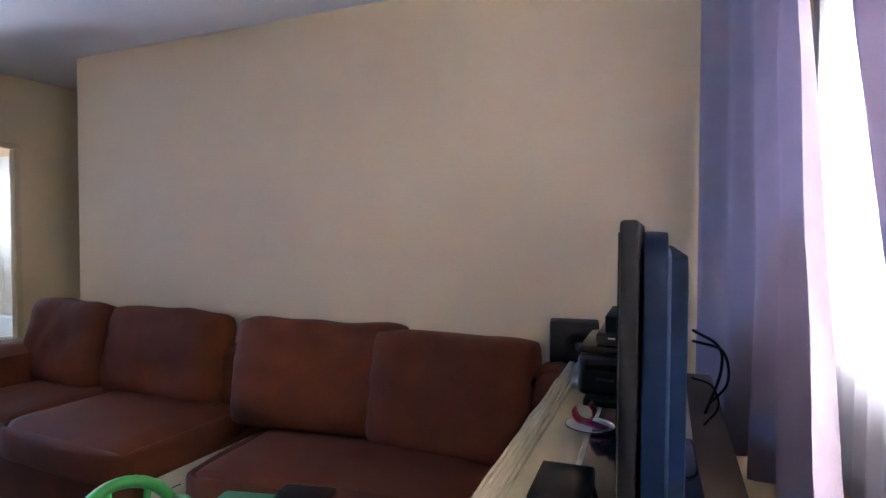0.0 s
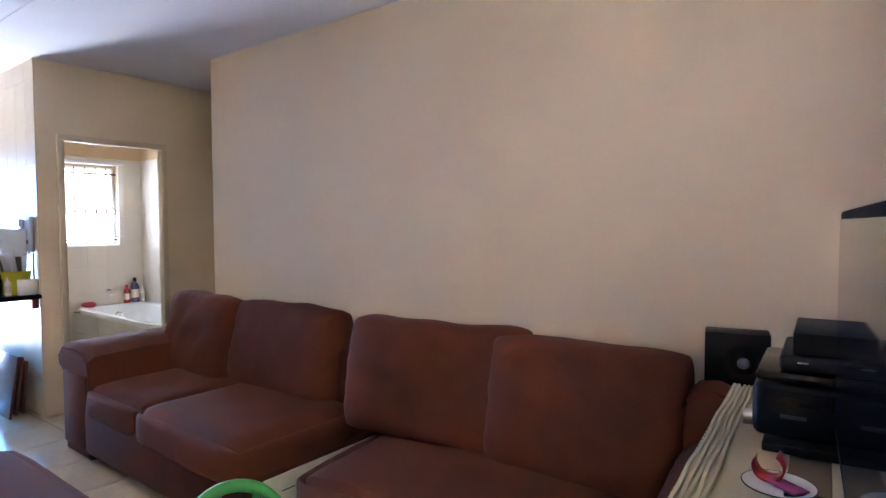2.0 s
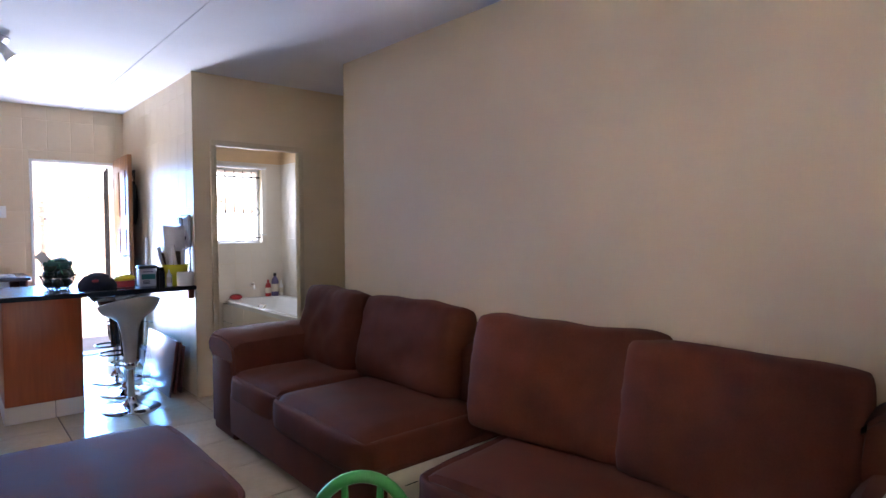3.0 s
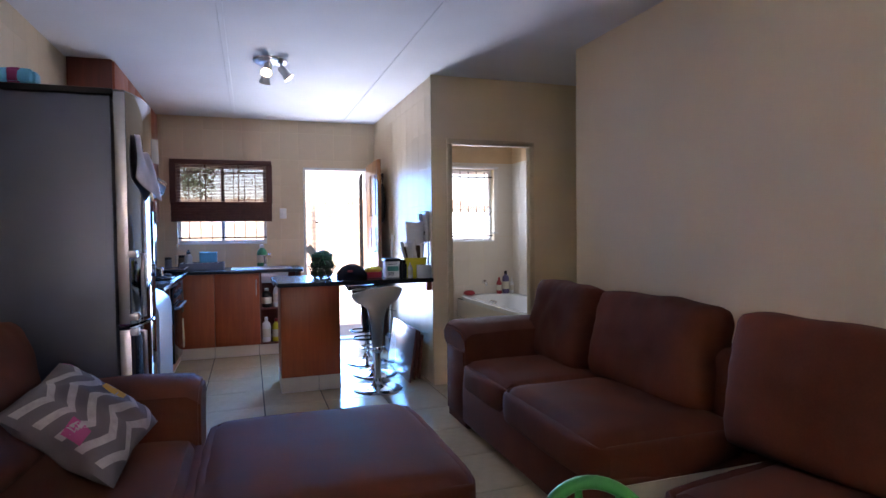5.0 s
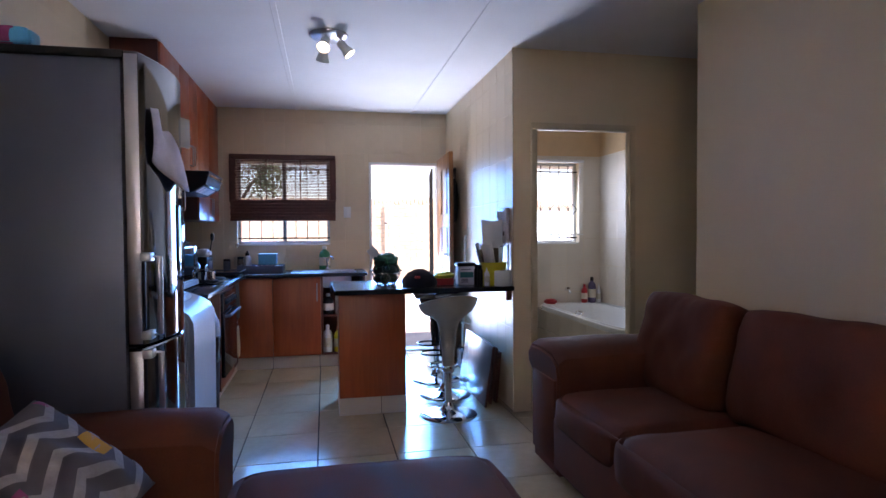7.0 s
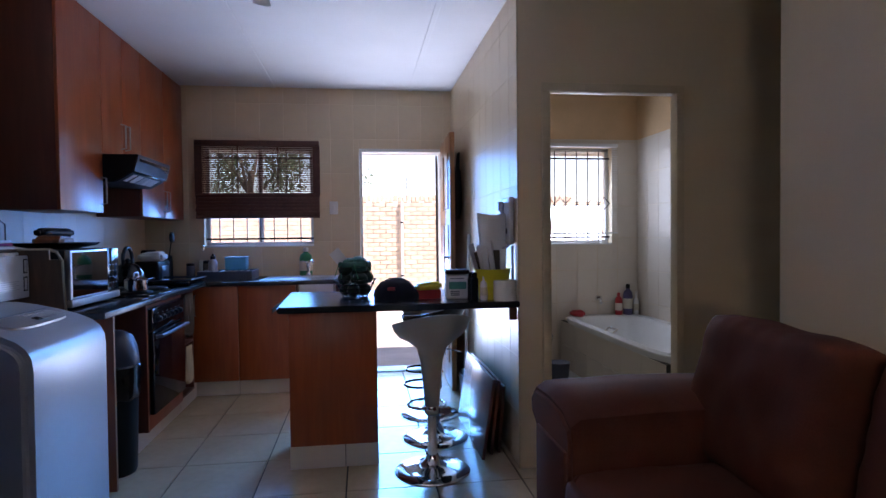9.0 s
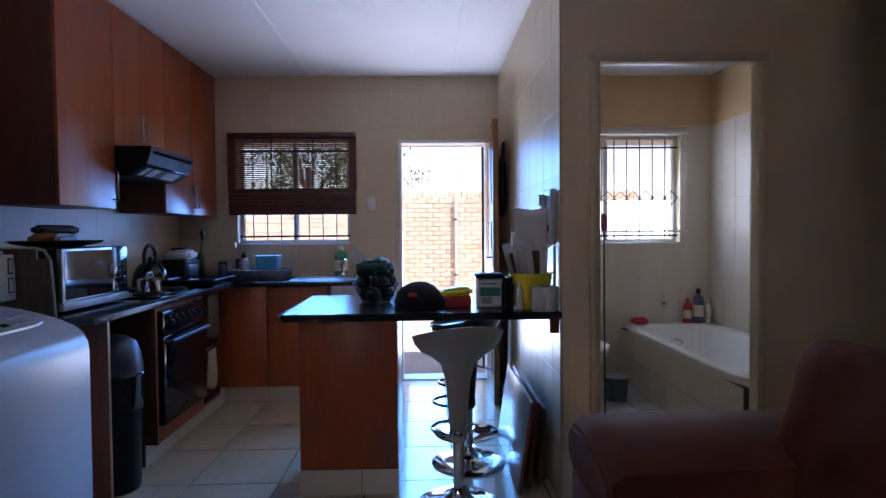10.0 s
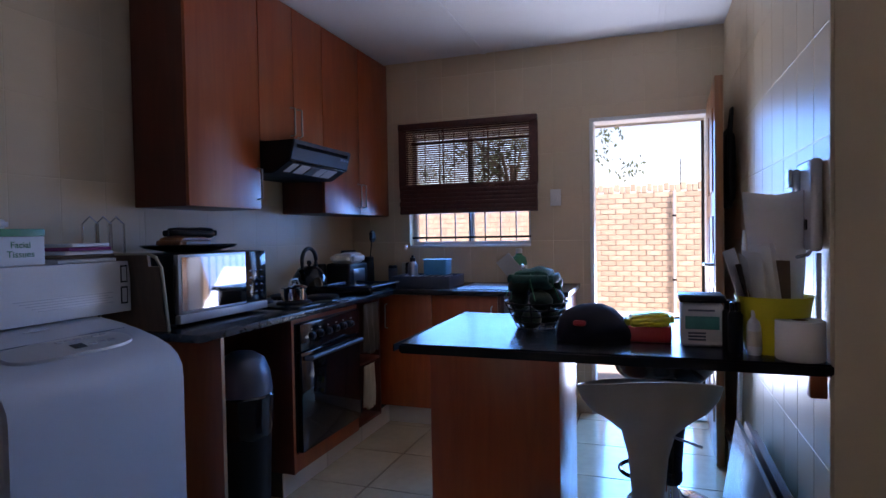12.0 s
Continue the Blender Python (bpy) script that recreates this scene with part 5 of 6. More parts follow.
bm = lathe([(0.19, 0.391), (0.195, 0.4), (0.19, 0.412), (0.1, 0.42)], 32)
for v in bm.verts:
    v.co.x *= 1.22
part("seat_lid", bm, M["porcelain"], to)
part("cistern", box(-0.385, -0.21, -0.19, 0.19, 0.36, 0.72, 0.03, 3), M["porcelain"], to)
single("waste_basket", lathe([(0.075, 0), (0.09, 0.16), (0.094, 0.175), (0.085, 0.175)], 24), M["steel_dark"], "dark grey plastic waste basket beside the bath", "basket", (-6.3, 2.9, 0))
mop = thing("mop", (-5.6, 2.60, 0), "mop with a pink handle end stood by the toilet", "mop")
part("pole", tube([(0, 0, 0.08), (-0.02, 0.0, 1.26)], 0.005, 8), M["black"], mop)
part("grip", lathe([(0.012, 1.25), (0.02, 1.29), (0.018, 1.34), (0.008, 1.36)], 14, (-0.02, 0, 0)), M["magenta"], mop)
part("head", cushion(0.2, 0.09, 0.09, 0.03, 0.01, 0.012, 8), M["cloth_cream"], mop)

# ---- doors and yard ----
leaf = thing("back_door", (-6.93, 2.022, 0.008), "varnished six-panel back door standing open", "door", "", -2.0)
part("door_leaf", box(0.0, 0.76, -0.02, 0.02, 0.0, 2.045, 0.003), M["door_wood"], leaf)
for x in (0.11, 0.42):
    for z, h in ((0.2, 0.5), (0.82, 0.5), (1.45, 0.45)):
        part("panel", box(x, x + 0.23, -0.0275, -0.0205, z, z + h, 0.006), M["door_wood"], leaf)
        part("panel", box(x, x + 0.23, 0.0205, 0.0275, z, z + h, 0.006), M["door_wood"], leaf)
h = part("lock_plate", box(0.685, 0.72, -0.026, -0.0205, 0.94, 1.12, 0.002), M["steel"], leaf)
part("lever", tube([(0.70, -0.024, 1.06), (0.70, -0.065, 1.06), (0.60, -0.065, 1.06)], 0.009, 8), M["steel"], h)
for z in (0.25, 1.75):
    part("hinge", tube([(-0.004, -0.018, z), (-0.004, -0.018, z + 0.1)], 0.008, 8), M["steel"], leaf)

bag = thing("hanging_bag", (-6.42, 2.065, 1.38), "dark cap and bag hung behind the open door", "bag")
part("bag_body", cushion(0.24, 0.05, 0.42, 0.022, 0.01, 0.008, 10), M["black"], bag)
part("strap", tube([(-0.06, 0.01, 0.41), (-0.03, 0.02, 0.54), (0.03, 0.02, 0.54), (0.06, 0.01, 0.41)], 0.008, 6), M["black"], bag)
bro = thing("broom", (-6.02, 2.06, 0), "dark broom stood in the corner behind the door", "broom")
part("handle", tube([(0, 0, 0.2), (0.03, 0.03, 1.25)], 0.012, 8), M["white_frame"], bro)
part("brush_head", cushion(0.28, 0.07, 0.2, 0.025, 0.006, 0.01, 8), M["black"], bro)

sw = thing("light_switch", (WEST + 0.012, 1.04, 1.44), "white light switch plate on the tiled wall", "switch")
part("plate", box(0, 0.01, -0.037, 0.037, 0, 0.115, 0.003), M["white_frame"], sw)
part("rocker", box(0.01, 0.015, -0.014, 0.014, 0.035, 0.08, 0.003), M["white_frame"], sw)

ic = thing("intercom_phone", (-4.79, KIT_N - 0.008, 1.19), "white wall intercom handset on the tiled wall", "intercom")
part("base", box(-0.10, 0.09, -0.03, 0, 0.0, 0.26, 0.012, 3), M["white_enamel"], ic)
part("handset", box(-0.07, -0.02, -0.052, -0.031, 0.03, 0.24, 0.009, 3), M["white_enamel"], ic)
part("ear_piece", box(-0.072, -0.018, -0.062, -0.053, 0.185, 0.24, 0.004, 2), M["white_enamel"], ic)
part("mouth_piece", box(-0.072, -0.018, -0.062, -0.053, 0.03, 0.085, 0.004, 2), M["white_enamel"], ic)
part("cord", tube([(-0.05, -0.04, 0.02), (0.0, -0.05, -0.02), (0.05, -0.03, -0.01), (0.06, -0.02, 0.01)], 0.006, 6), M["white_enamel"], ic)
part("button", box(0.02, 0.05, -0.034, -0.03, 0.06, 0.09, 0.003), M["black"], ic)
single("cable_duct", box(-4.74, -4.72, KIT_N - 0.02, KIT_N - 0.008, 0.9, 1.185, 0.002), M["white_enamel"], "white cable duct below the intercom", "cable duct")

for k, (x0, y0, dy, h, key, label) in enumerate(((-5.17, 1.925, 8.5, 0.445, "grey_laminate", "grey-brown laminate panel leaning at the wall"), (-5.24, 1.985, 7.0, 0.42, "cherry_dark", "dark veneer panel leaning behind another"), (-5.26, 2.035, 5.0, 0.38, "cherry_dark", "dark veneer panel leaning against the tiles"))):
    pn = thing("loose_panel", (x0, y0, 0.004), label, "panel", "spare cupboard panels")
    part("board", box(-0.40, 0.40, 0.0, 0.016, 0.0, h, 0.001, m=pose(0, 0, 0, -dy, 0, 0)), M[key], pn)
    part("edge_strip", box(0.4, 0.4015, 0.0, 0.016, 0.0, h, m=pose(0, 0, 0, -dy, 0, 0)), M["cherry_dark"], pn)

# ceiling spot lamp
cl = thing("ceiling_spotlight", (-4.59, 0.845, TOP - 0.0005), "pale metal ceiling spotlight with lit heads", "ceiling light")
part("ceiling_plate", lathe([(0.0, -0.028), (0.10, -0.026), (0.125, -0.012), (0.127, -0.001)], 36), M["steel"], cl)
for k, (a, tilt) in enumerate(((-15, 42), (80, 40), (200, 30))):
    m = Matrix.Translation((0.075 * math.cos(radians(a)), 0.075 * math.sin(radians(a)), -0.055)) @ Euler((0, radians(180 - tilt), radians(a))).to_matrix().to_4x4()
    hd = part("lamp_head", lathe([(0.022, -0.012), (0.028, 0.0), (0.03, 0.05), (0.042, 0.09), (0.045, 0.096), (0.038, 0.094), (0.02, 0.06)], 20, m=m), M["white_frame"], cl)
    part("bulb", lathe([(0.01, 0.062), (0.028, 0.082), (0.024, 0.094), (0.0, 0.1)], 16, m=m), M["bulb"] if k < 2 else M["white_enamel"], hd, "lit bulb" if k < 2 else "")
    part("knuckle", tube([(0.075 * math.cos(radians(a)), 0.075 * math.sin(radians(a)), -0.02), (0.075 * math.cos(radians(a)), 0.075 * math.sin(radians(a)), -0.055)], 0.007, 8), M["steel"], cl)

# yard beyond the back door
structure("ground", box(-400, 400, -400, 400, -0.5, -0.16), M["paving"], "pale ground outside the house", "ground")
structure("paving", box(-60, -7.16, -40, 40, -0.3, -0.03), M["paving"], "pale concrete yard paving behind the house", "paving")
structure("eave", box(-7.45, -7.16, -3, 6.5, 2.12, 2.19, 0.004), M["roof_board"], "white boarded eave above the back door", "eave")
structure("fascia", box(-7.475, -7.452, -3, 6.5, 2.045, 2.26, 0.003), M["white_frame"], "white fascia board at the roof edge", "fascia")
# unseen slab; its long east overhang is added to block sun at the window
structure("roof", box(-7.25, 2.5, -3.2, 6.2, TOP + 0.13, TOP + 0.2), M["paving"], "unseen grey roof slab lengthened east to shade the living room", "roof")
yard_wall = structure("yard_wall", box(-12.82, -12.615, -12, 15, -0.15, 1.86), M["mortar"], "sunlit face-brick boundary wall of the yard", "wall")
pipe = thing("wall_pipe", (-12.565, 2.03, -0.03), "pale plastic pipe strapped to the yard wall", "pipe")
part("pipe", tube([(0, 0, 0), (0, 0, 1.9)], 0.022, 10), M["white_frame"], pipe)
for z in (0.5, 1.5):
    part("strap", box(-0.035, 0.026, -0.03, 0.03, z, z + 0.03, 0.003), M["bars"], pipe)
post = thing("fence_post", (-12.66, 2.13, 1.85), "thin dark electric fence post standing on the yard wall", "post")
part("pole", tube([(0, 0, 0), (0, 0, 0.52)], 0.005, 8), M["bars"], post)
for k in range(5):
    part("insulator", lathe([(0.008, 0.12 + 0.08 * k), (0.011, 0.132 + 0.08 * k), (0.008, 0.144 + 0.08 * k)], 10), M["bars"], post)
gate = thing("security_gate", (-7.2, 2.0, 0.0), "black steel security gate folded back outside the door", "gate", "", 172.0)
part("gate_frame", tube([(0, 0, 0.05), (0.7, 0, 0.05), (0.7, 0, 2.0), (0, 0, 2.0)], 0.009, 8, True), M["bars"], gate)
for k in range(1, 6):
    part("gate_bar", tube([(0.7 * k / 6, 0, 0.05), (0.7 * k / 6, 0, 2.0)], 0.006, 6), M["bars"], gate)

tr = thing("tree", (-17.5, -1.6, -0.03), "leafy tree behind the yard wall", "tree")
part("trunk", lathe([(0.16, 0), (0.12, 0.8), (0.1, 2.0), (0.07, 3.0)], 14), M["bark"], tr)
for k in range(6):
    a = k * 1.05
    part("limb", tube([(0, 0, 1.7 + 0.15 * k), (0.5 * math.cos(a), 0.5 * math.sin(a), 2.5 + 0.12 * k), (1.1 * math.cos(a), 1.2 * math.sin(a), 3.1 + 0.15 * k)], 0.035, 7), M["bark"], tr)
verts, faces = [], []
rng = random.Random(11)
for c in range(70):
    cx, cy, cz = rng.gauss(0, 0.75), rng.gauss(0, 1.0), 3.0 + rng.gauss(0, 0.6)
    for _ in range(55):
        p = Vector((cx + rng.gauss(0, 0.2), cy + rng.gauss(0, 0.2), cz + rng.gauss(0, 0.16)))
        d = Euler((rng.uniform(0, 6.3), rng.uniform(0, 6.3), rng.uniform(0, 6.3))).to_matrix()
        s = rng.uniform(0.04, 0.075)
        i = len(verts)
        verts += [tuple(p + d @ Vector(q)) for q in ((-s, 0, 0), (0, -s * 0.45, 0.01), (s, 0, 0), (0, s * 0.45, 0.01))]
        faces.append((i, i + 1, i + 2, i + 3))
me = bpy.data.meshes.new("crown")
me.from_pydata(verts, [], faces)
me.materials.append(M["leaf"])
crown = new("crown", me)
crown.parent = tr

# ---- small kitchen things ----
bn = thing("swing_bin", (-4.93, -0.03, 0), "black kitchen bin with a grey dome lid", "bin")
part("body", lathe([(0.098, 0), (0.105, 0.02), (0.121, 0.56), (0.123, 0.575), (0.115, 0.575)], 32), M["black"], bn)
bm = lathe([(0.122, 0.40), (0.127, 0.43), (0.125, 0.47), (0.130, 0.51), (0.127, 0.545), (0.132, 0.572), (0.124, 0.58), (0.115, 0.576)], 40)
for v in bm.verts:
    a = math.atan2(v.co.y, v.co.x)
    k = 0.005 * noise.noise(Vector((3 * math.cos(a), 3 * math.sin(a), v.co.z * 30)))
    v.co += Vector((v.co.x, v.co.y, 0)).normalized() * k
    if v.co.z < 0.41:
        v.co.z += 0.05 * noise.noise(Vector((2 * math.cos(a), 2 * math.sin(a), 5)))
part("bin_bag", bm, M["black_gloss"], bn, "shiny black bag edge")
part("dome_lid", lathe([(0.123, 0.578), (0.125, 0.6), (0.117, 0.67), (0.094, 0.728), (0.05, 0.757), (0.0, 0.764)], 32), M["steel_dark"], bn, "grey domed swing lid")

mw = thing("microwave", (-4.93, -0.29, COUNTER), "silver-fronted microwave oven with mirrored door", "microwave")
part("body", box(-0.28, 0.28, -0.18, 0.165, 0.015, 0.295, 0.006), M["black"], mw)
dr = part("door", box(-0.13, 0.279, 0.165, 0.19, 0.055, 0.293, 0.004), M["steel"], mw)
part("window", box(-0.125, 0.262, 0.19, 0.1925, 0.065, 0.282, 0.001), plain("mirrored_door_glass", (0.30, 0.30, 0.32), 0.04, 1.0), dr, "mirror-like door glass", False)
cpm = part("control_panel", box(-0.279, -0.132, 0.165, 0.189, 0.055, 0.293, 0.004), M["black_gloss"], mw)
part("lower_strip", box(-0.279, 0.279, 0.165, 0.196, 0.016, 0.053, 0.006), M["white_enamel"], mw, "pale grey lower strip")
for r in range(4):
    for c in range(3):
        part("button", box(-0.25 + c * 0.04, -0.235 + c * 0.04, 0.189, 0.1902, 0.10 + r * 0.033, 0.106 + r * 0.033), M["steel_dark"], cpm)
for x in (-0.24, 0.24):
    part("foot", box(x - 0.02, x + 0.02, -0.12, 0.12, 0, 0.016, 0.002), M["black"], mw)
plt = thing("serving_plate", (-4.93, -0.3, 1.196), "dark plate with packets on top of the microwave", "plate")
part("dish", lathe([(0.09, 0), (0.19, 0.02), (0.205, 0.03), (0.2, 0.034), (0.12, 0.012), (0.0, 0.01)], 32), M["black_gloss"], plt)
single("crisp_packet", cushion(0.24, 0.13, 0.045, 0.018, 0.008, 0.008, 10, 3), mat("orange_brown_packet", (0.28, 0.09, 0.025), 0.4, vary=0.25, scale=18), "orange-brown snack packet on the plate", "packet", (-4.88, -0.28, 1.214), 12)
single("wrapped_roll", cushion(0.26, 0.05, 0.045, 0.02, 0.004, 0.006, 10, 8), M["black"], "dark wrapped roll lying across the plate", "packet", (-4.95, -0.31, 1.258), -10)
cb = thing("cutting_board", (-4.575, -0.24, COUNTER), "brown wooden cutting board with a pale edge beside the microwave", "cutting board", "", 8)
bm = box(-0.008, 0.008, -0.14, 0.14, 0, 0.30)
bmesh.ops.bevel(bm, geom=[e for e in bm.edges if abs(e.verts[0].co.x - e.verts[1].co.x) > 0.01 and e.verts[0].co.z > 0.2], offset=0.045, segments=6, affect="EDGES")
bmesh.ops.transform(bm, matrix=pose(0, 0, 0, 0, 8, 0), verts=list(bm.verts))
part("board", bm, M["brown_board"], cb)
rim = [(0.0, -0.143, 0.0), (0.0, -0.143, 0.25), (0.0, -0.125, 0.29), (0.0, -0.095, 0.303), (0.0, 0.095, 0.303), (0.0, 0.125, 0.29), (0.0, 0.143, 0.25), (0.0, 0.143, 0.0)]
part("edge_band", tube([pose(0, 0, 0, 0, 8, 0) @ Vector(p) for p in rim], 0.007, 6), M["cloth_beige"], cb, "pale cloth binding")
wr = thing("wire_rack", (-4.575, -0.42, COUNTER), "chrome wire letter rack behind the cutting board", "rack")
for k in range(3):
    part("wire_loop", tube([(0.05 - 0.06 * k, -0.03, 0.0), (0.05 - 0.06 * k, -0.03, 0.42), (0.04 - 0.06 * k, 0.0, 0.45), (0.03 - 0.06 * k, 0.03, 0.42), (0.03 - 0.06 * k, 0.03, 0.0)], 0.004, 7), M["chrome"], wr)
part("wire_base", tube([(0.07, -0.03, 0.005), (-0.10, -0.03, 0.005), (-0.10, 0.03, 0.005), (0.07, 0.03, 0.005)], 0.004, 7, True), M["chrome"], wr)
cbx = thing("carton", (-4.20, -0.325, 0.985), "long white carton with printed labels on the washing machine", "carton")
part("box_body", box(-0.34, 0.30, -0.09, 0.10, 0.0, 0.19, 0.003), M["card"], cbx)
for z in (0.03, 0.11):
    part("barcode_label", box(-0.325, -0.295, 0.1, 0.1015, z, z + 0.065), M["black"], cbx)
    part("barcode_inner", box(-0.32, -0.30, 0.1012, 0.1022, z + 0.006, z + 0.059), M["card"], cbx)
for k in range(5):
    part("print_line", box(-0.26 + 0.02 * (k % 2), 0.02 + 0.02 * k, 0.1, 0.1012, 0.04 + k * 0.009, 0.043 + k * 0.009), M["steel"], cbx)
tis = thing("tissue_box", (-4.125, -0.32, 1.177), "white tissue box with a green top", "tissue box")
part("box_body", box(-0.11, 0.12, -0.06, 0.06, 0, 0.095, 0.003), M["card"], tis)
part("green_top", box(-0.112, 0.122, -0.062, 0.062, 0.095, 0.12, 0.003), M["teal_green"], tis)
part("tissue", cushion(0.09, 0.05, 0.03, 0.012, 0.004, 0.006, 8), M["paper"], tis).matrix_basis = pose(0.02, 0, 0.12)


def lettering(text, size, m, parent, material, name="lettering"):
    cu = bpy.data.curves.new(name, "FONT")
    cu.body, cu.size, cu.extrude, cu.align_x = text, size, 0.0004, "CENTER"
    tmp = bpy.data.objects.new(name, cu)
    scene.collection.objects.link(tmp)
    me = bpy.data.meshes.new_from_object(tmp.evaluated_get(bpy.context.evaluated_depsgraph_get()))
    bpy.data.objects.remove(tmp)
    me.materials.clear()
    me.materials.append(material)
    ob = new(name, me)
    ob.parent = parent
    ob.matrix_basis = m
    return ob


lettering("Facial\nTissues", 0.03, pose(-0.03, 0.0612, 0.058, 90, 0, 180), tis, M["teal_green"])
pst = thing("paper_stack", (-4.395, -0.33, 1.177), "stack of letters and packets on the carton", "papers")
for k in range(5):
    part("sheet", box(-0.11 + 0.006 * k, 0.10 - 0.004 * k, -0.07, 0.075, k * 0.014, k * 0.014 + 0.012, 0.002, m=pose(0, 0, 0, 0, 0, 4 * k - 8)), M[("card", "cloth_brown", "paper", "magenta", "card")[k]], pst)

pot = thing("saucepan", (-5.41, -0.08, COUNTER + 0.027), "small shiny steel saucepan with lid on the hob", "saucepan")
part("pan", lathe([(0.06, 0), (0.065, 0.006), (0.065, 0.065), (0.069, 0.068), (0.063, 0.068)], 32), M["chrome"], pot)
part("lid", lathe([(0.066, 0.0685), (0.05, 0.078), (0.012, 0.084), (0.01, 0.092), (0.013, 0.1), (0.0, 0.103)], 28), M["chrome"], pot)
part("handle", tube([(-0.05, 0, 0.075), (-0.03, 0, 0.11), (0.03, 0, 0.11), (0.05, 0, 0.075)], 0.004, 6), M["steel"], pot)
ke = thing("kettle", (-5.95, -0.33, COUNTER), "black stove kettle with a looped handle", "kettle")
part("body", lathe([(0.09, 0), (0.105, 0.015), (0.112, 0.05), (0.1, 0.11), (0.07, 0.155), (0.045, 0.17), (0.0, 0.178)], 32), M["black_gloss"], ke)
part("knob", lathe([(0.008, 0.176), (0.016, 0.19), (0.012, 0.205), (0.0, 0.21)], 16), M["black"], ke)
part("handle", tube([(-0.08, 0, 0.13)] + arc((0, 0, 0.205), 0.078, 190, -10, 14, "y") + [(0.08, 0, 0.13)], 0.012, 10), M["black"], ke)
part("spout", tube([(0.09, 0.02, 0.10), (0.13, 0.03, 0.15)], 0.016, 10), M["black_gloss"], ke)
ts = thing("toaster", (-6.43, -0.33, COUNTER), "black toaster with folded cloth on top", "toaster")
part("body", box(-0.14, 0.14, -0.09, 0.09, 0.008, 0.17, 0.02, 3), M["black"], ts)
part("front_plate", box(-0.08, 0.08, 0.0905, 0.096, 0.03, 0.13, 0.004), M["steel"], ts)
part("foot", box(-0.12, 0.12, -0.07, 0.07, 0, 0.009), M["black"], ts)
single("folded_cloth", cushion(0.24, 0.17, 0.06, 0.022, 0.01, 0.014, 12, 6), M["paper"], "folded striped white cloth on the toaster", "cloth", (-6.43, -0.33, 1.071), 8)
for k, (x, y, r, h, key, label) in enumerate(((-6.72, -0.32, 0.05, 0.2, "black", "dark utensil jar in the counter corner"), (-6.80, -0.15, 0.035, 0.13, "steel_dark", "grey lidded storage jar"), (-6.62, -0.42, 0.06, 0.25, "black_gloss", "tall dark canister at the back"), (-6.83, -0.02, 0.04, 0.15, "cloth_brown", "brown spice jar beside the window"), (-6.25, -0.44, 0.045, 0.17, "black", "black coffee tin on the worktop"))):
    j = thing("jar", (x, y, COUNTER), label, "jar")
    part("body", lathe([(r * 0.95, 0), (r, 0.008), (r, h * 0.8), (r * 0.9, h * 0.84)], 20), M[key], j)
    part("lid", lathe([(r * 0.96, h * 0.84), (r * 0.96, h * 0.97), (r * 0.85, h)], 20), M["black"], j)
ut = thing("ladle", (-6.72, -0.30, 1.06), "dark kitchen ladle standing in the jar", "utensil")
part("handle", tube([(0, 0, 0.0), (0.02, 0.03, 0.16)], 0.005, 6), M["black"], ut)
part("scoop", cushion(0.07, 0.025, 0.08, 0.012, 0.004, 0.0, 8), M["black"], ut).matrix_basis = pose(0.02, 0.035, 0.15)
tray_ = thing("baking_tray", (-6.18, -0.1, COUNTER), "black oven tray lying across the worktop corner", "tray")
part("tray", box(-0.19, 0.19, -0.16, 0.17, 0.0, 0.045, 0.012, 3), M["black_gloss"], tray_)
part("rim", tube([(-0.2, -0.17, 0.046), (0.2, -0.17, 0.046), (0.2, 0.18, 0.046), (-0.2, 0.18, 0.046)], 0.006, 6, True), M["steel_dark"], tray_)

drk = thing("dish_rack", (-6.62, 0.20, COUNTER), "grey plastic dish drainer beside the sink", "dish rack")
bm = bmesh.new()
add_box(bm, -0.15, 0.15, -0.2, 0.2, 0.0, 0.012, 0.004)
for s in (-1, 1):
    add_box(bm, s * 0.155 - 0.006, s * 0.155 + 0.006, -0.21, 0.21, 0.0, 0.075, 0.003)
    add_box(bm, -0.15, 0.15, s * 0.205 - 0.006, s * 0.205 + 0.006, 0.0, 0.0745, 0.003)
part("tray", bm, M["steel_dark"], drk)
for k in range(7):
    part("wire", tube([(-0.1, -0.15 + k * 0.05, 0.012), (-0.08, -0.15 + k * 0.05, 0.07), (0.08, -0.15 + k * 0.05, 0.07), (0.1, -0.15 + k * 0.05, 0.012)], 0.003, 5), M["steel"], drk)
bc = thing("plastic_tub", (-6.66, 0.255, COUNTER + 0.075), "light blue plastic tub upended in the drainer", "tub")
part("tub_body", box(-0.06, 0.06, -0.085, 0.085, 0.0, 0.105, 0.012, 3), M["blue"], bc)
part("tub_rim", box(-0.064, 0.064, -0.089, 0.089, 0.100, 0.109, 0.004), M["blue"], bc)
fl = thing("flask", (-6.68, 0.06, COUNTER + 0.03), "steel drinking flask with black cap", "flask")
part("body", lathe([(0.034, 0), (0.036, 0.01), (0.036, 0.11), (0.02, 0.135)], 20), M["steel"], fl)
part("cap", lathe([(0.021, 0.135), (0.021, 0.16), (0.01, 0.165), (0.008, 0.18)], 16), M["black"], fl)
db = bottle((-6.82, 0.80, COUNTER), 0.055, 0.25, M["teal_green"], M["paper"], "green dishwashing liquid bottle by the tap")
spb = bottle((-6.84, -0.06, COUNTER + 0.0), 0.03, 0.28, M["glass"], M["chrome"], "clear glass bottle in the window corner")

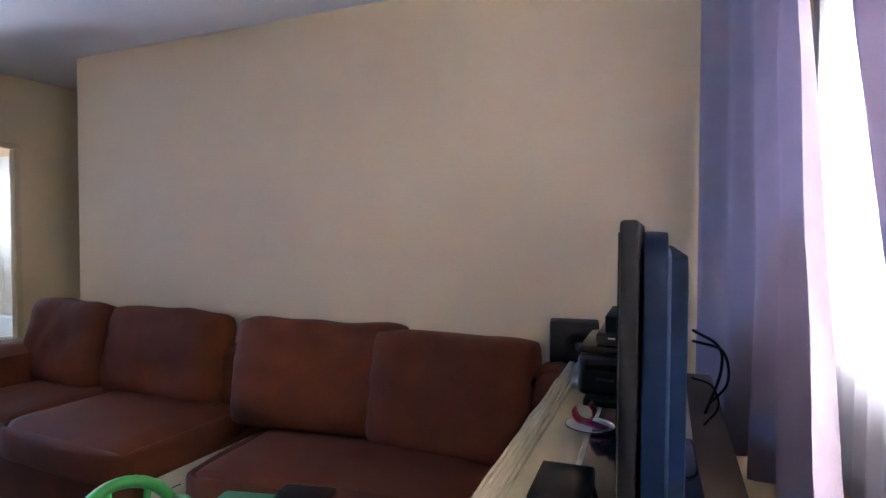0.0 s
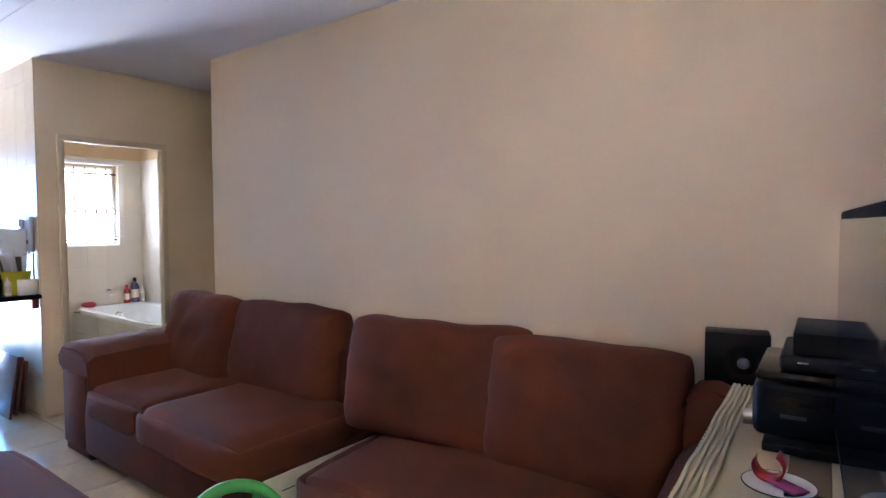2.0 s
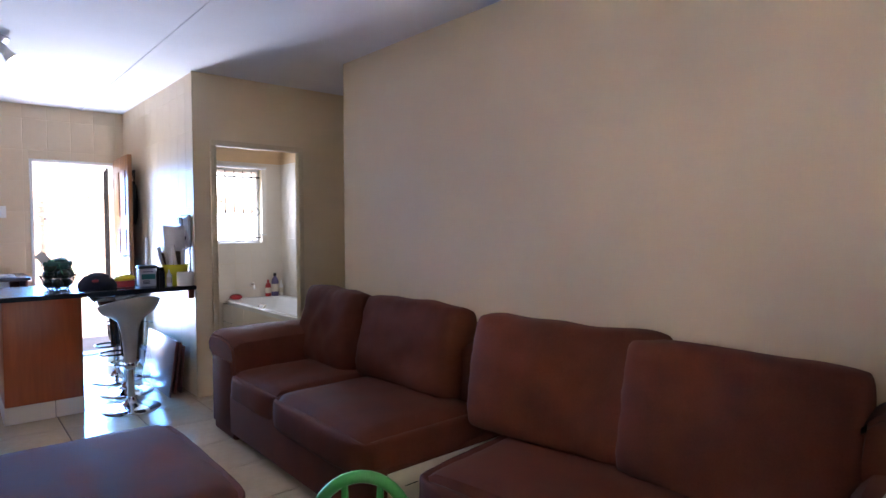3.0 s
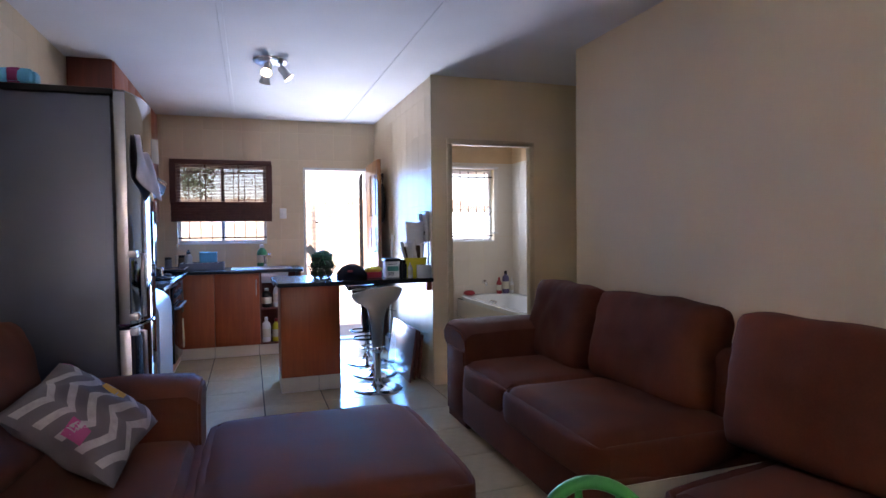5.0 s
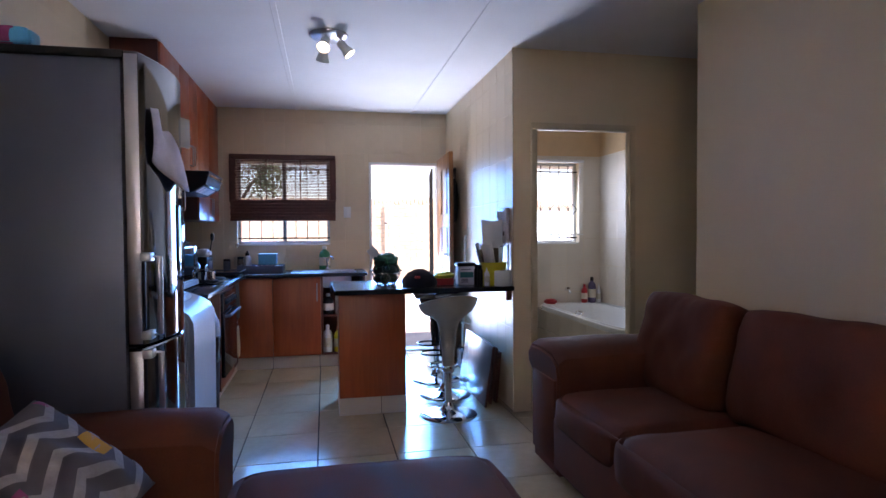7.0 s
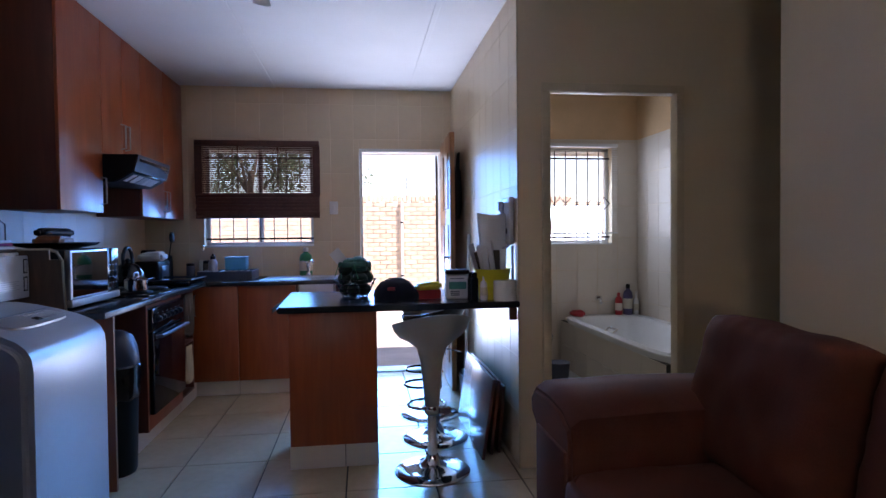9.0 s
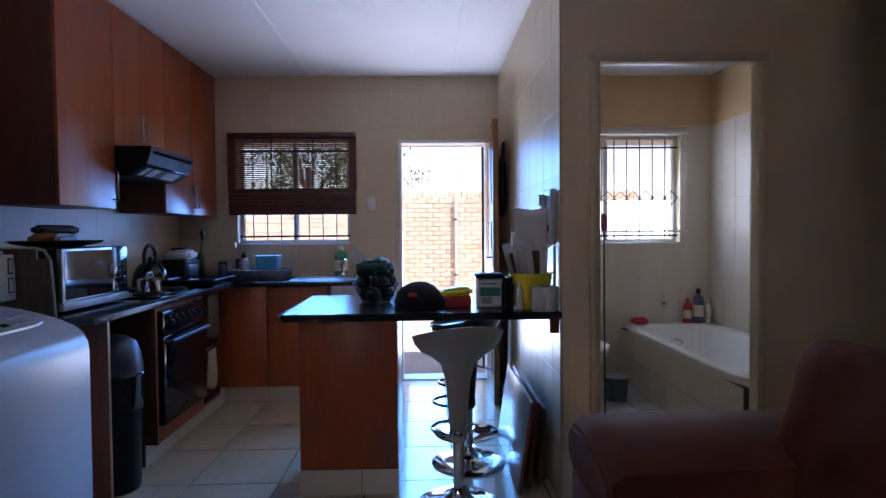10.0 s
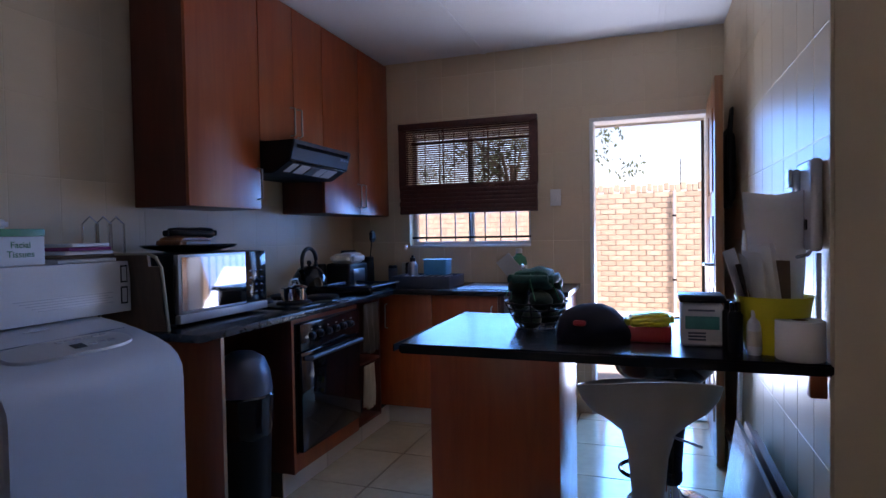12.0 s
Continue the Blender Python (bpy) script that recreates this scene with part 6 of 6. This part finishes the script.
# in the open unit
for k, (y, r, h, key) in enumerate(((0.82, 0.045, 0.26, "paper"), (0.92, 0.04, 0.24, "yellow"), (1.02, 0.05, 0.28, "teal_green"), (1.1, 0.035, 0.2, "paper"))):
    bottle((-6.42, y, 0.137), r, h, M[key], M["red"] if k == 1 else M["paper"], "cleaning bottle stored in the open unit")
for k, (y, r, h, key) in enumerate(((0.83, 0.05, 0.2, "black"), (0.94, 0.045, 0.26, "paper"), (1.05, 0.05, 0.22, "red"))):
    bottle((-6.44, y, 0.4975), r, h, M[key], M["paper"], "household bottle stored in the open unit")

# ---- on the breakfast bar ----
BAR = 0.896
wb = thing("wire_basket", (-5.02, 1.245, BAR), "black wire fruit basket on the bar", "basket")
for k in range(5):
    r = 0.07 + 0.012 * k
    part("wire_ring", tube(arc((0, 0, 0.005 + 0.024 * k), r, 0, 350, 28), 0.003, 6, True), M["bars"], wb)
for k in range(10):
    a = 2 * math.pi * k / 10
    part("wire_rib", tube([(0.07 * math.cos(a), 0.07 * math.sin(a), 0.004), (0.118 * math.cos(a), 0.118 * math.sin(a), 0.105)], 0.003, 6), M["bars"], wb)
rng = random.Random(2)
for k, (x, y, z) in enumerate(((-0.03, -0.05, 0.012), (0.04, -0.01, 0.012), (-0.02, 0.05, 0.012), (-0.06, 0.0, 0.075), (0.02, -0.06, 0.08), (0.055, 0.03, 0.08), (-0.01, 0.06, 0.085), (0.0, 0.0, 0.14), (0.05, -0.05, 0.135), (-0.05, 0.05, 0.14))):
    bm = lathe([(0.0, 0.0), (0.018, 0.003), (0.034, 0.022), (0.038, 0.042), (0.032, 0.065), (0.018, 0.082), (0.0, 0.088)], 18)
    ob = single("avocado", bm, M["avocado"], "dark green avocado in the wire basket", "avocado", group="avocados in the basket")
    ob.matrix_world = Matrix.Translation((-5.02 + x, 1.245 + y, BAR + z + 0.03)) @ Euler((rng.uniform(0.6, 1.9), rng.uniform(-0.4, 0.4), rng.uniform(0, 6))).to_matrix().to_4x4() @ Matrix.Translation((0, 0, -0.044))
tg = thing("net_bag_tag", (-5.02, 1.24, BAR + 0.165), "green net bag with white paper tag over the avocados", "net bag")
for k in range(7):
    a = 2 * math.pi * k / 7
    part("net_cord", tube(smooth_path([(0.03 * math.cos(a), 0.03 * math.sin(a), 0.052), (0.085 * math.cos(a), 0.085 * math.sin(a), 0.025), (0.112 * math.cos(a + 0.2), 0.112 * math.sin(a + 0.2), -0.05)]), 0.0022, 5), M["teal_green"], tg)
bm = cushion(0.15, 0.15, 0.05, 0.022, 0.012, 0.02, 12, 77)
part("net_top", bm, mat("green_net", (0.02, 0.13, 0.10), 0.6, vary=0.25, scale=60, grain=300, bump=0.6), tg)
part("paper_tag", box(-0.001, 0.001, -0.032, 0.032, 0, 0.105, m=pose(0.02, -0.05, 0.02, 38, 8, 0)), M["paper"], tg, "white printed paper tag")
cp_ = thing("cloth_cap", (-4.84, 1.465, BAR), "dark navy cap with a red emblem on the bar", "cap")
bm = lathe([(0.115, 0.0), (0.122, 0.02), (0.12, 0.045), (0.108, 0.075), (0.08, 0.1), (0.04, 0.115), (0.0, 0.119)], 36)
for v in bm.verts:
    v.co += Vector((v.co.x, v.co.y, 0)) * 0.16 * noise.noise(v.co * 13)
    v.co.z *= 0.94 + 0.24 * noise.noise(v.co * 12 + Vector((3, 1, 0)))
    v.co.z = max(0.0, v.co.z)
part("crown", bm, mat("dark_navy_cloth", (0.012, 0.009, 0.02), 0.8, vary=0.2, grain=300), cp_)
part("peak", cushion(0.12, 0.19, 0.012, 0.005, 0.003, 0.002, 8), M["black"], cp_).matrix_basis = pose(-0.12, 0.06, 0.002, 0, 0, -30)
part("emblem", cushion(0.006, 0.04, 0.018, 0.002, 0.001, 0.001, 6), M["red"], cp_).matrix_basis = pose(0.108, -0.03, 0.06, 0, -32, -12)
rp = thing("sponge_pack", (-4.86, 1.645, BAR), "red sponge pack under a yellow packet", "packet")
part("red_pack", box(-0.045, 0.045, -0.07, 0.07, 0, 0.05, 0.006), M["red"], rp)
part("yellow_packet", cushion(0.09, 0.14, 0.035, 0.014, 0.008, 0.006, 10, 5), M["yellow"], rp, "crumpled yellow packet").matrix_basis = pose(0, 0, 0.05, 4, 0, 8)
tb = thing("supplement_tub", (-4.83, 1.80, BAR), "white square tub with black lid and teal label", "tub")
part("tub_body", box(-0.055, 0.055, -0.06, 0.06, 0, 0.135, 0.012, 3), M["card"], tb)
part("lid", box(-0.06, 0.06, -0.066, 0.066, 0.136, 0.16, 0.008, 3), M["black"], tb)
part("teal_label", box(0.0552, 0.0562, -0.048, 0.048, 0.055, 0.095), mat("teal_print", (0.02, 0.22, 0.2), 0.5), tb)
for z in (0.11, 0.04, 0.03, 0.02):
    part("print_bar", box(0.0552, 0.056, -0.04, 0.035 if z > 0.1 else 0.01, z, z + 0.006), M["steel_dark"], tb)
for k in range(2):
    c = thing("black_canister", (-4.73 - 0.05 * k, 1.885 - 0.01 * k, BAR), "slim black spray canister on the bar", "canister")
    part("can", lathe([(0.018, 0), (0.02, 0.005), (0.02, 0.11), (0.014, 0.12)], 18), M["black"], c)
    part("cap", lathe([(0.015, 0.12), (0.015, 0.145), (0.01, 0.148)], 16), M["black_gloss"], c)
bottle((-4.70, 1.93, BAR), 0.02, 0.13, M["porcelain"], M["porcelain"], "small white plastic bottle on the bar")
bkt = thing("yellow_bucket", (-4.765, 1.99, BAR), "yellow plastic pot stuffed with papers", "pot")
part("pot", lathe([(0.075, 0), (0.078, 0.005), (0.1, 0.155), (0.104, 0.165), (0.098, 0.165), (0.076, 0.015), (0.0, 0.012)], 32), M["yellow"], bkt)
rng = random.Random(9)
for k in range(11):
    h, w = rng.uniform(0.2, 0.3), rng.uniform(0.03, 0.06)
    m = pose(-4.765 + rng.uniform(-0.03, 0.03), 1.985 + rng.uniform(-0.04, 0.03), BAR + 0.02, rng.uniform(2, 22), rng.uniform(-12, 12), rng.uniform(-60, 60))
    ob = single("letter", box(-w, w, -0.001, 0.001, 0, h), M["paper" if k % 4 else "cloth_brown"], "folded letter standing in the yellow pot", "letter", group="papers in the pot")
    ob.matrix_world = m
bm = bmesh.new()
rows = [[bm.verts.new(((0.055 + 0.032 * v) * u + 0.004 * math.sin(5 * v), 0.018 * u * u * (1 - 0.4 * v) + 0.006 * math.sin(6 * v + 2 * u), 0.445 * v + (0.012 * abs(u) - 0.006) * (v == 1.0))) for u in (k / 5 - 1 for k in range(11))] for v in (j / 10 for j in range(11))]
for a, b in zip(rows, rows[1:]):
    for k in range(10):
        bm.faces.new((a[k], a[k + 1], b[k + 1], b[k]))
big = single("paper_bag", bm, M["paper"], "tall pale paper sleeve standing in the pot", "paper")
big.modifiers.new("thick", "SOLIDIFY").thickness = 0.004
big.matrix_world = pose(-4.80, 2.005, BAR + 0.02, 3, 0, 84)
tr_ = thing("toilet_roll", (-4.665, 2.037, BAR), "white toilet paper roll on the bar end", "toilet roll")
part("roll", lathe([(0.02, 0.0), (0.058, 0.0), (0.061, 0.004), (0.061, 0.104), (0.058, 0.108), (0.02, 0.108), (0.019, 0.05)], 32), M["paper"], tr_)
part("core", lathe([(0.0185, 0.002), (0.0195, 0.0025), (0.0195, 0.1085), (0.017, 0.1085), (0.017, 0.004)], 20), M["brown_board"], tr_)

# ---- tiles and bricks ----


def rect_minus(rects, hole):
    out = []
    for a0, a1, b0, b1 in rects:
        h0, h1, g0, g1 = hole
        if h1 <= a0 or h0 >= a1 or g1 <= b0 or g0 >= b1:
            out.append((a0, a1, b0, b1))
            continue
        if a0 < h0:
            out.append((a0, h0, b0, b1))
        if h1 < a1:
            out.append((h1, a1, b0, b1))
        m0, m1 = max(a0, h0), min(a1, h1)
        if b0 < g0:
            out.append((m0, m1, b0, g0))
        if g1 < b1:
            out.append((m0, m1, g1, b1))
    return [r for r in out if r[1] - r[0] > 0.006 and r[3] - r[2] > 0.006]


SHARED = {}


def tile_mesh(key, rects, thick, axis, sign, material):
    """A tile (or what an opening leaves of it) with its back on the plane; meshes of equal tiles are shared."""
    if key in SHARED:
        return SHARED[key]
    bm = bmesh.new()
    for a0, a1, b0, b1 in rects:
        e = 0.0015
        if axis == "z":
            lo = [(a0, b0, 0), (a1, b0, 0), (a1, b1, 0), (a0, b1, 0)]
            hi = [(a0 + e, b0 + e, thick), (a1 - e, b0 + e, thick), (a1 - e, b1 - e, thick), (a0 + e, b1 - e, thick)]
        elif axis == "x":
            lo = [(0, a0, b0), (0, a1, b0), (0, a1, b1), (0, a0, b1)]
            hi = [(sign * thick, a0 + e, b0 + e), (sign * thick, a1 - e, b0 + e), (sign * thick, a1 - e, b1 - e), (sign * thick, a0 + e, b1 - e)]
        else:
            lo = [(a0, 0, b0), (a1, 0, b0), (a1, 0, b1), (a0, 0, b1)]
            hi = [(a0 + e, sign * thick, b0 + e), (a1 - e, sign * thick, b0 + e), (a1 - e, sign * thick, b1 - e), (a0 + e, sign * thick, b1 - e)]
        l, h = [bm.verts.new(p) for p in lo], [bm.verts.new(p) for p in hi]
        bm.faces.new(h)
        for k in range(4):
            bm.faces.new((l[k], l[(k + 1) % 4], h[(k + 1) % 4], h[k]))
    bmesh.ops.recalc_face_normals(bm, faces=bm.faces)
    SHARED[key] = link_mesh("tile", bm, material, False)
    return SHARED[key]


def tile_field(parent, axis, level, sign, u0, u1, v0, v1, du, dv, ou, ov, joint, thick, material, holes=()):
    """Tiles on a plane; joints lie on the grid that starts at ou, ov."""
    i = math.floor((u0 - ou) / du)
    while ou + i * du < u1 - 0.006:
        j = math.floor((v0 - ov) / dv)
        while ov + j * dv < v1 - 0.006:
            a0, a1 = max(u0, ou + i * du + joint / 2), min(u1, ou + (i + 1) * du - joint / 2)
            b0, b1 = max(v0, ov + j * dv + joint / 2), min(v1, ov + (j + 1) * dv - joint / 2)
            j += 1
            if a1 - a0 < 0.006 or b1 - b0 < 0.006:
                continue
            rects = [(a0, a1, b0, b1)]
            for h in holes:
                rects = rect_minus(rects, h)
            if not rects:
                continue
            rel = tuple(tuple(round(q - o, 4) for q, o in zip(r, (a0, a0, b0, b0))) for r in rects)
            me = tile_mesh((axis, sign, thick, material.name, rel), rel, thick, axis, sign, material)
            ob = new("tile", me)
            ob.location = {"z": (a0, b0, level), "x": (level, a0, b0), "y": (a0, level, b0)}[axis]
            ob.parent = parent
        i += 1


KT, BTM = M["wall_tile"], M["bath_tile"]
tile_field(floor, "z", -0.006, 1, WEST, EAST, SOUTH, NORTH, 0.46, 0.4425, -4.04, 0.308, 0.006, 0.006, M["floor_tile"], [(WEST, BATH_E - 0.05, KIT_N, NORTH + 1), (WEST, BATH_E, KIT_N, KIT_N + 0.12), (PASS_E, EAST, NORTH, 6)])
tile_field(floor, "z", -0.006, 1, BATH_E, PASS_E, NORTH, 5.2, 0.46, 0.4425, -4.04, 0.308, 0.006, 0.006, M["floor_tile"])
tile_field(floor, "z", -0.006, 1, WEST, BATH_E - 0.05, KIT_N + 0.12, BATH_N, 0.33, 0.33, -6.9, 2.3, 0.005, 0.006, M["bath_floor"])
ROW = 0.305
THIN = 0.0016
tile_field(wall_west, "x", WEST, 1, SOUTH, KIT_N, 0.0, TOP, 0.203, ROW, 0.006, -0.02, 0.003, THIN, KT, [K_DOOR, K_WIN])
tile_field(wall_kitchen, "y", KIT_N, -1, WEST, BATH_E, 0.0, TOP, 0.203, ROW, BATH_E, -0.02, 0.003, THIN, KT)
tile_field(wall_south, "y", SOUTH, 1, WEST, -3.51, 0.0, TOP, 0.203, ROW, -3.51, -0.02, 0.002, THIN / 2, KT, [(-6.9, -4.9, 1.45, TOP), (-6.95, -3.6, 0.0, 0.80)])
tile_field(wall_west, "x", WEST, 1, KIT_N + 0.12, BATH_N, 0.0, 2.135, 0.203, ROW, BATH_N, -0.02, 0.003, THIN, BTM, [B_WIN])
tile_field(wall_bath_end, "y", BATH_N, -1, WEST, BATH_E - 0.05, 0.0, 2.135, 0.203, ROW, WEST, -0.02, 0.003, THIN, BTM)
structure("peach_band_west", box(WEST, WEST + 0.004, KIT_N + 0.121, BATH_N, 2.137, TOP), M["peach"], "wall band above the bathroom tiles, warm light in its peach colour", "wall")
structure("peach_band_end", box(WEST + 0.004, BATH_E - 0.051, BATH_N - 0.004, BATH_N, 2.137, TOP), M["peach"], "wall band above the bathroom tiles, warm light in its peach colour", "wall")

brick_box = box(0, 0.012, 0, 0.222, 0, 0.073, 0.003, 1)
brick_me = link_mesh("brick", brick_box, M["brick"], False)
cap_me = link_mesh("cap_brick", box(-0.11, 0.013, 0, 0.073, 0, 0.11, 0.004, 1), M["brick"], False)
rest = bmesh.new()
for j in range(24):
    z = -0.13 + j * 0.083
    for i in range(-51, 64):
        y = i * 0.232 + (0.116 if j % 2 else 0.0)
        if 0.7 < y < 3.1:
            ob = new("brick", brick_me)
            ob.location = (-12.614 + 0.002 * math.sin(i * 7.1 + j * 3.3) + (0.006 if 1.44 < y < 1.75 else 0.0), y, z)
            ob.parent = yard_wall
        else:
            q = [(-12.602, y, z), (-12.602, y + 0.222, z), (-12.602, y + 0.222, z + 0.073), (-12.602, y, z + 0.073)]
            b = [(-12.616, *p[1:]) for p in q]
            qv, bv_ = [rest.verts.new(p) for p in q], [rest.verts.new(p) for p in b]
            rest.faces.new(qv)
            for k in range(4):
                rest.faces.new((bv_[k], bv_[(k + 1) % 4], qv[(k + 1) % 4], qv[k]))
ob = part("bricks", rest, M["brick"], yard_wall, smooth=False)
tagged(ob, kind="stuff")
for i in range(84):
    ob = new("cap_brick", cap_me)
    ob.location = (-12.614, -1.6 + i * 0.083, 1.862 + (0.028 if i % 3 == 0 else 0.0))
    ob.parent = yard_wall
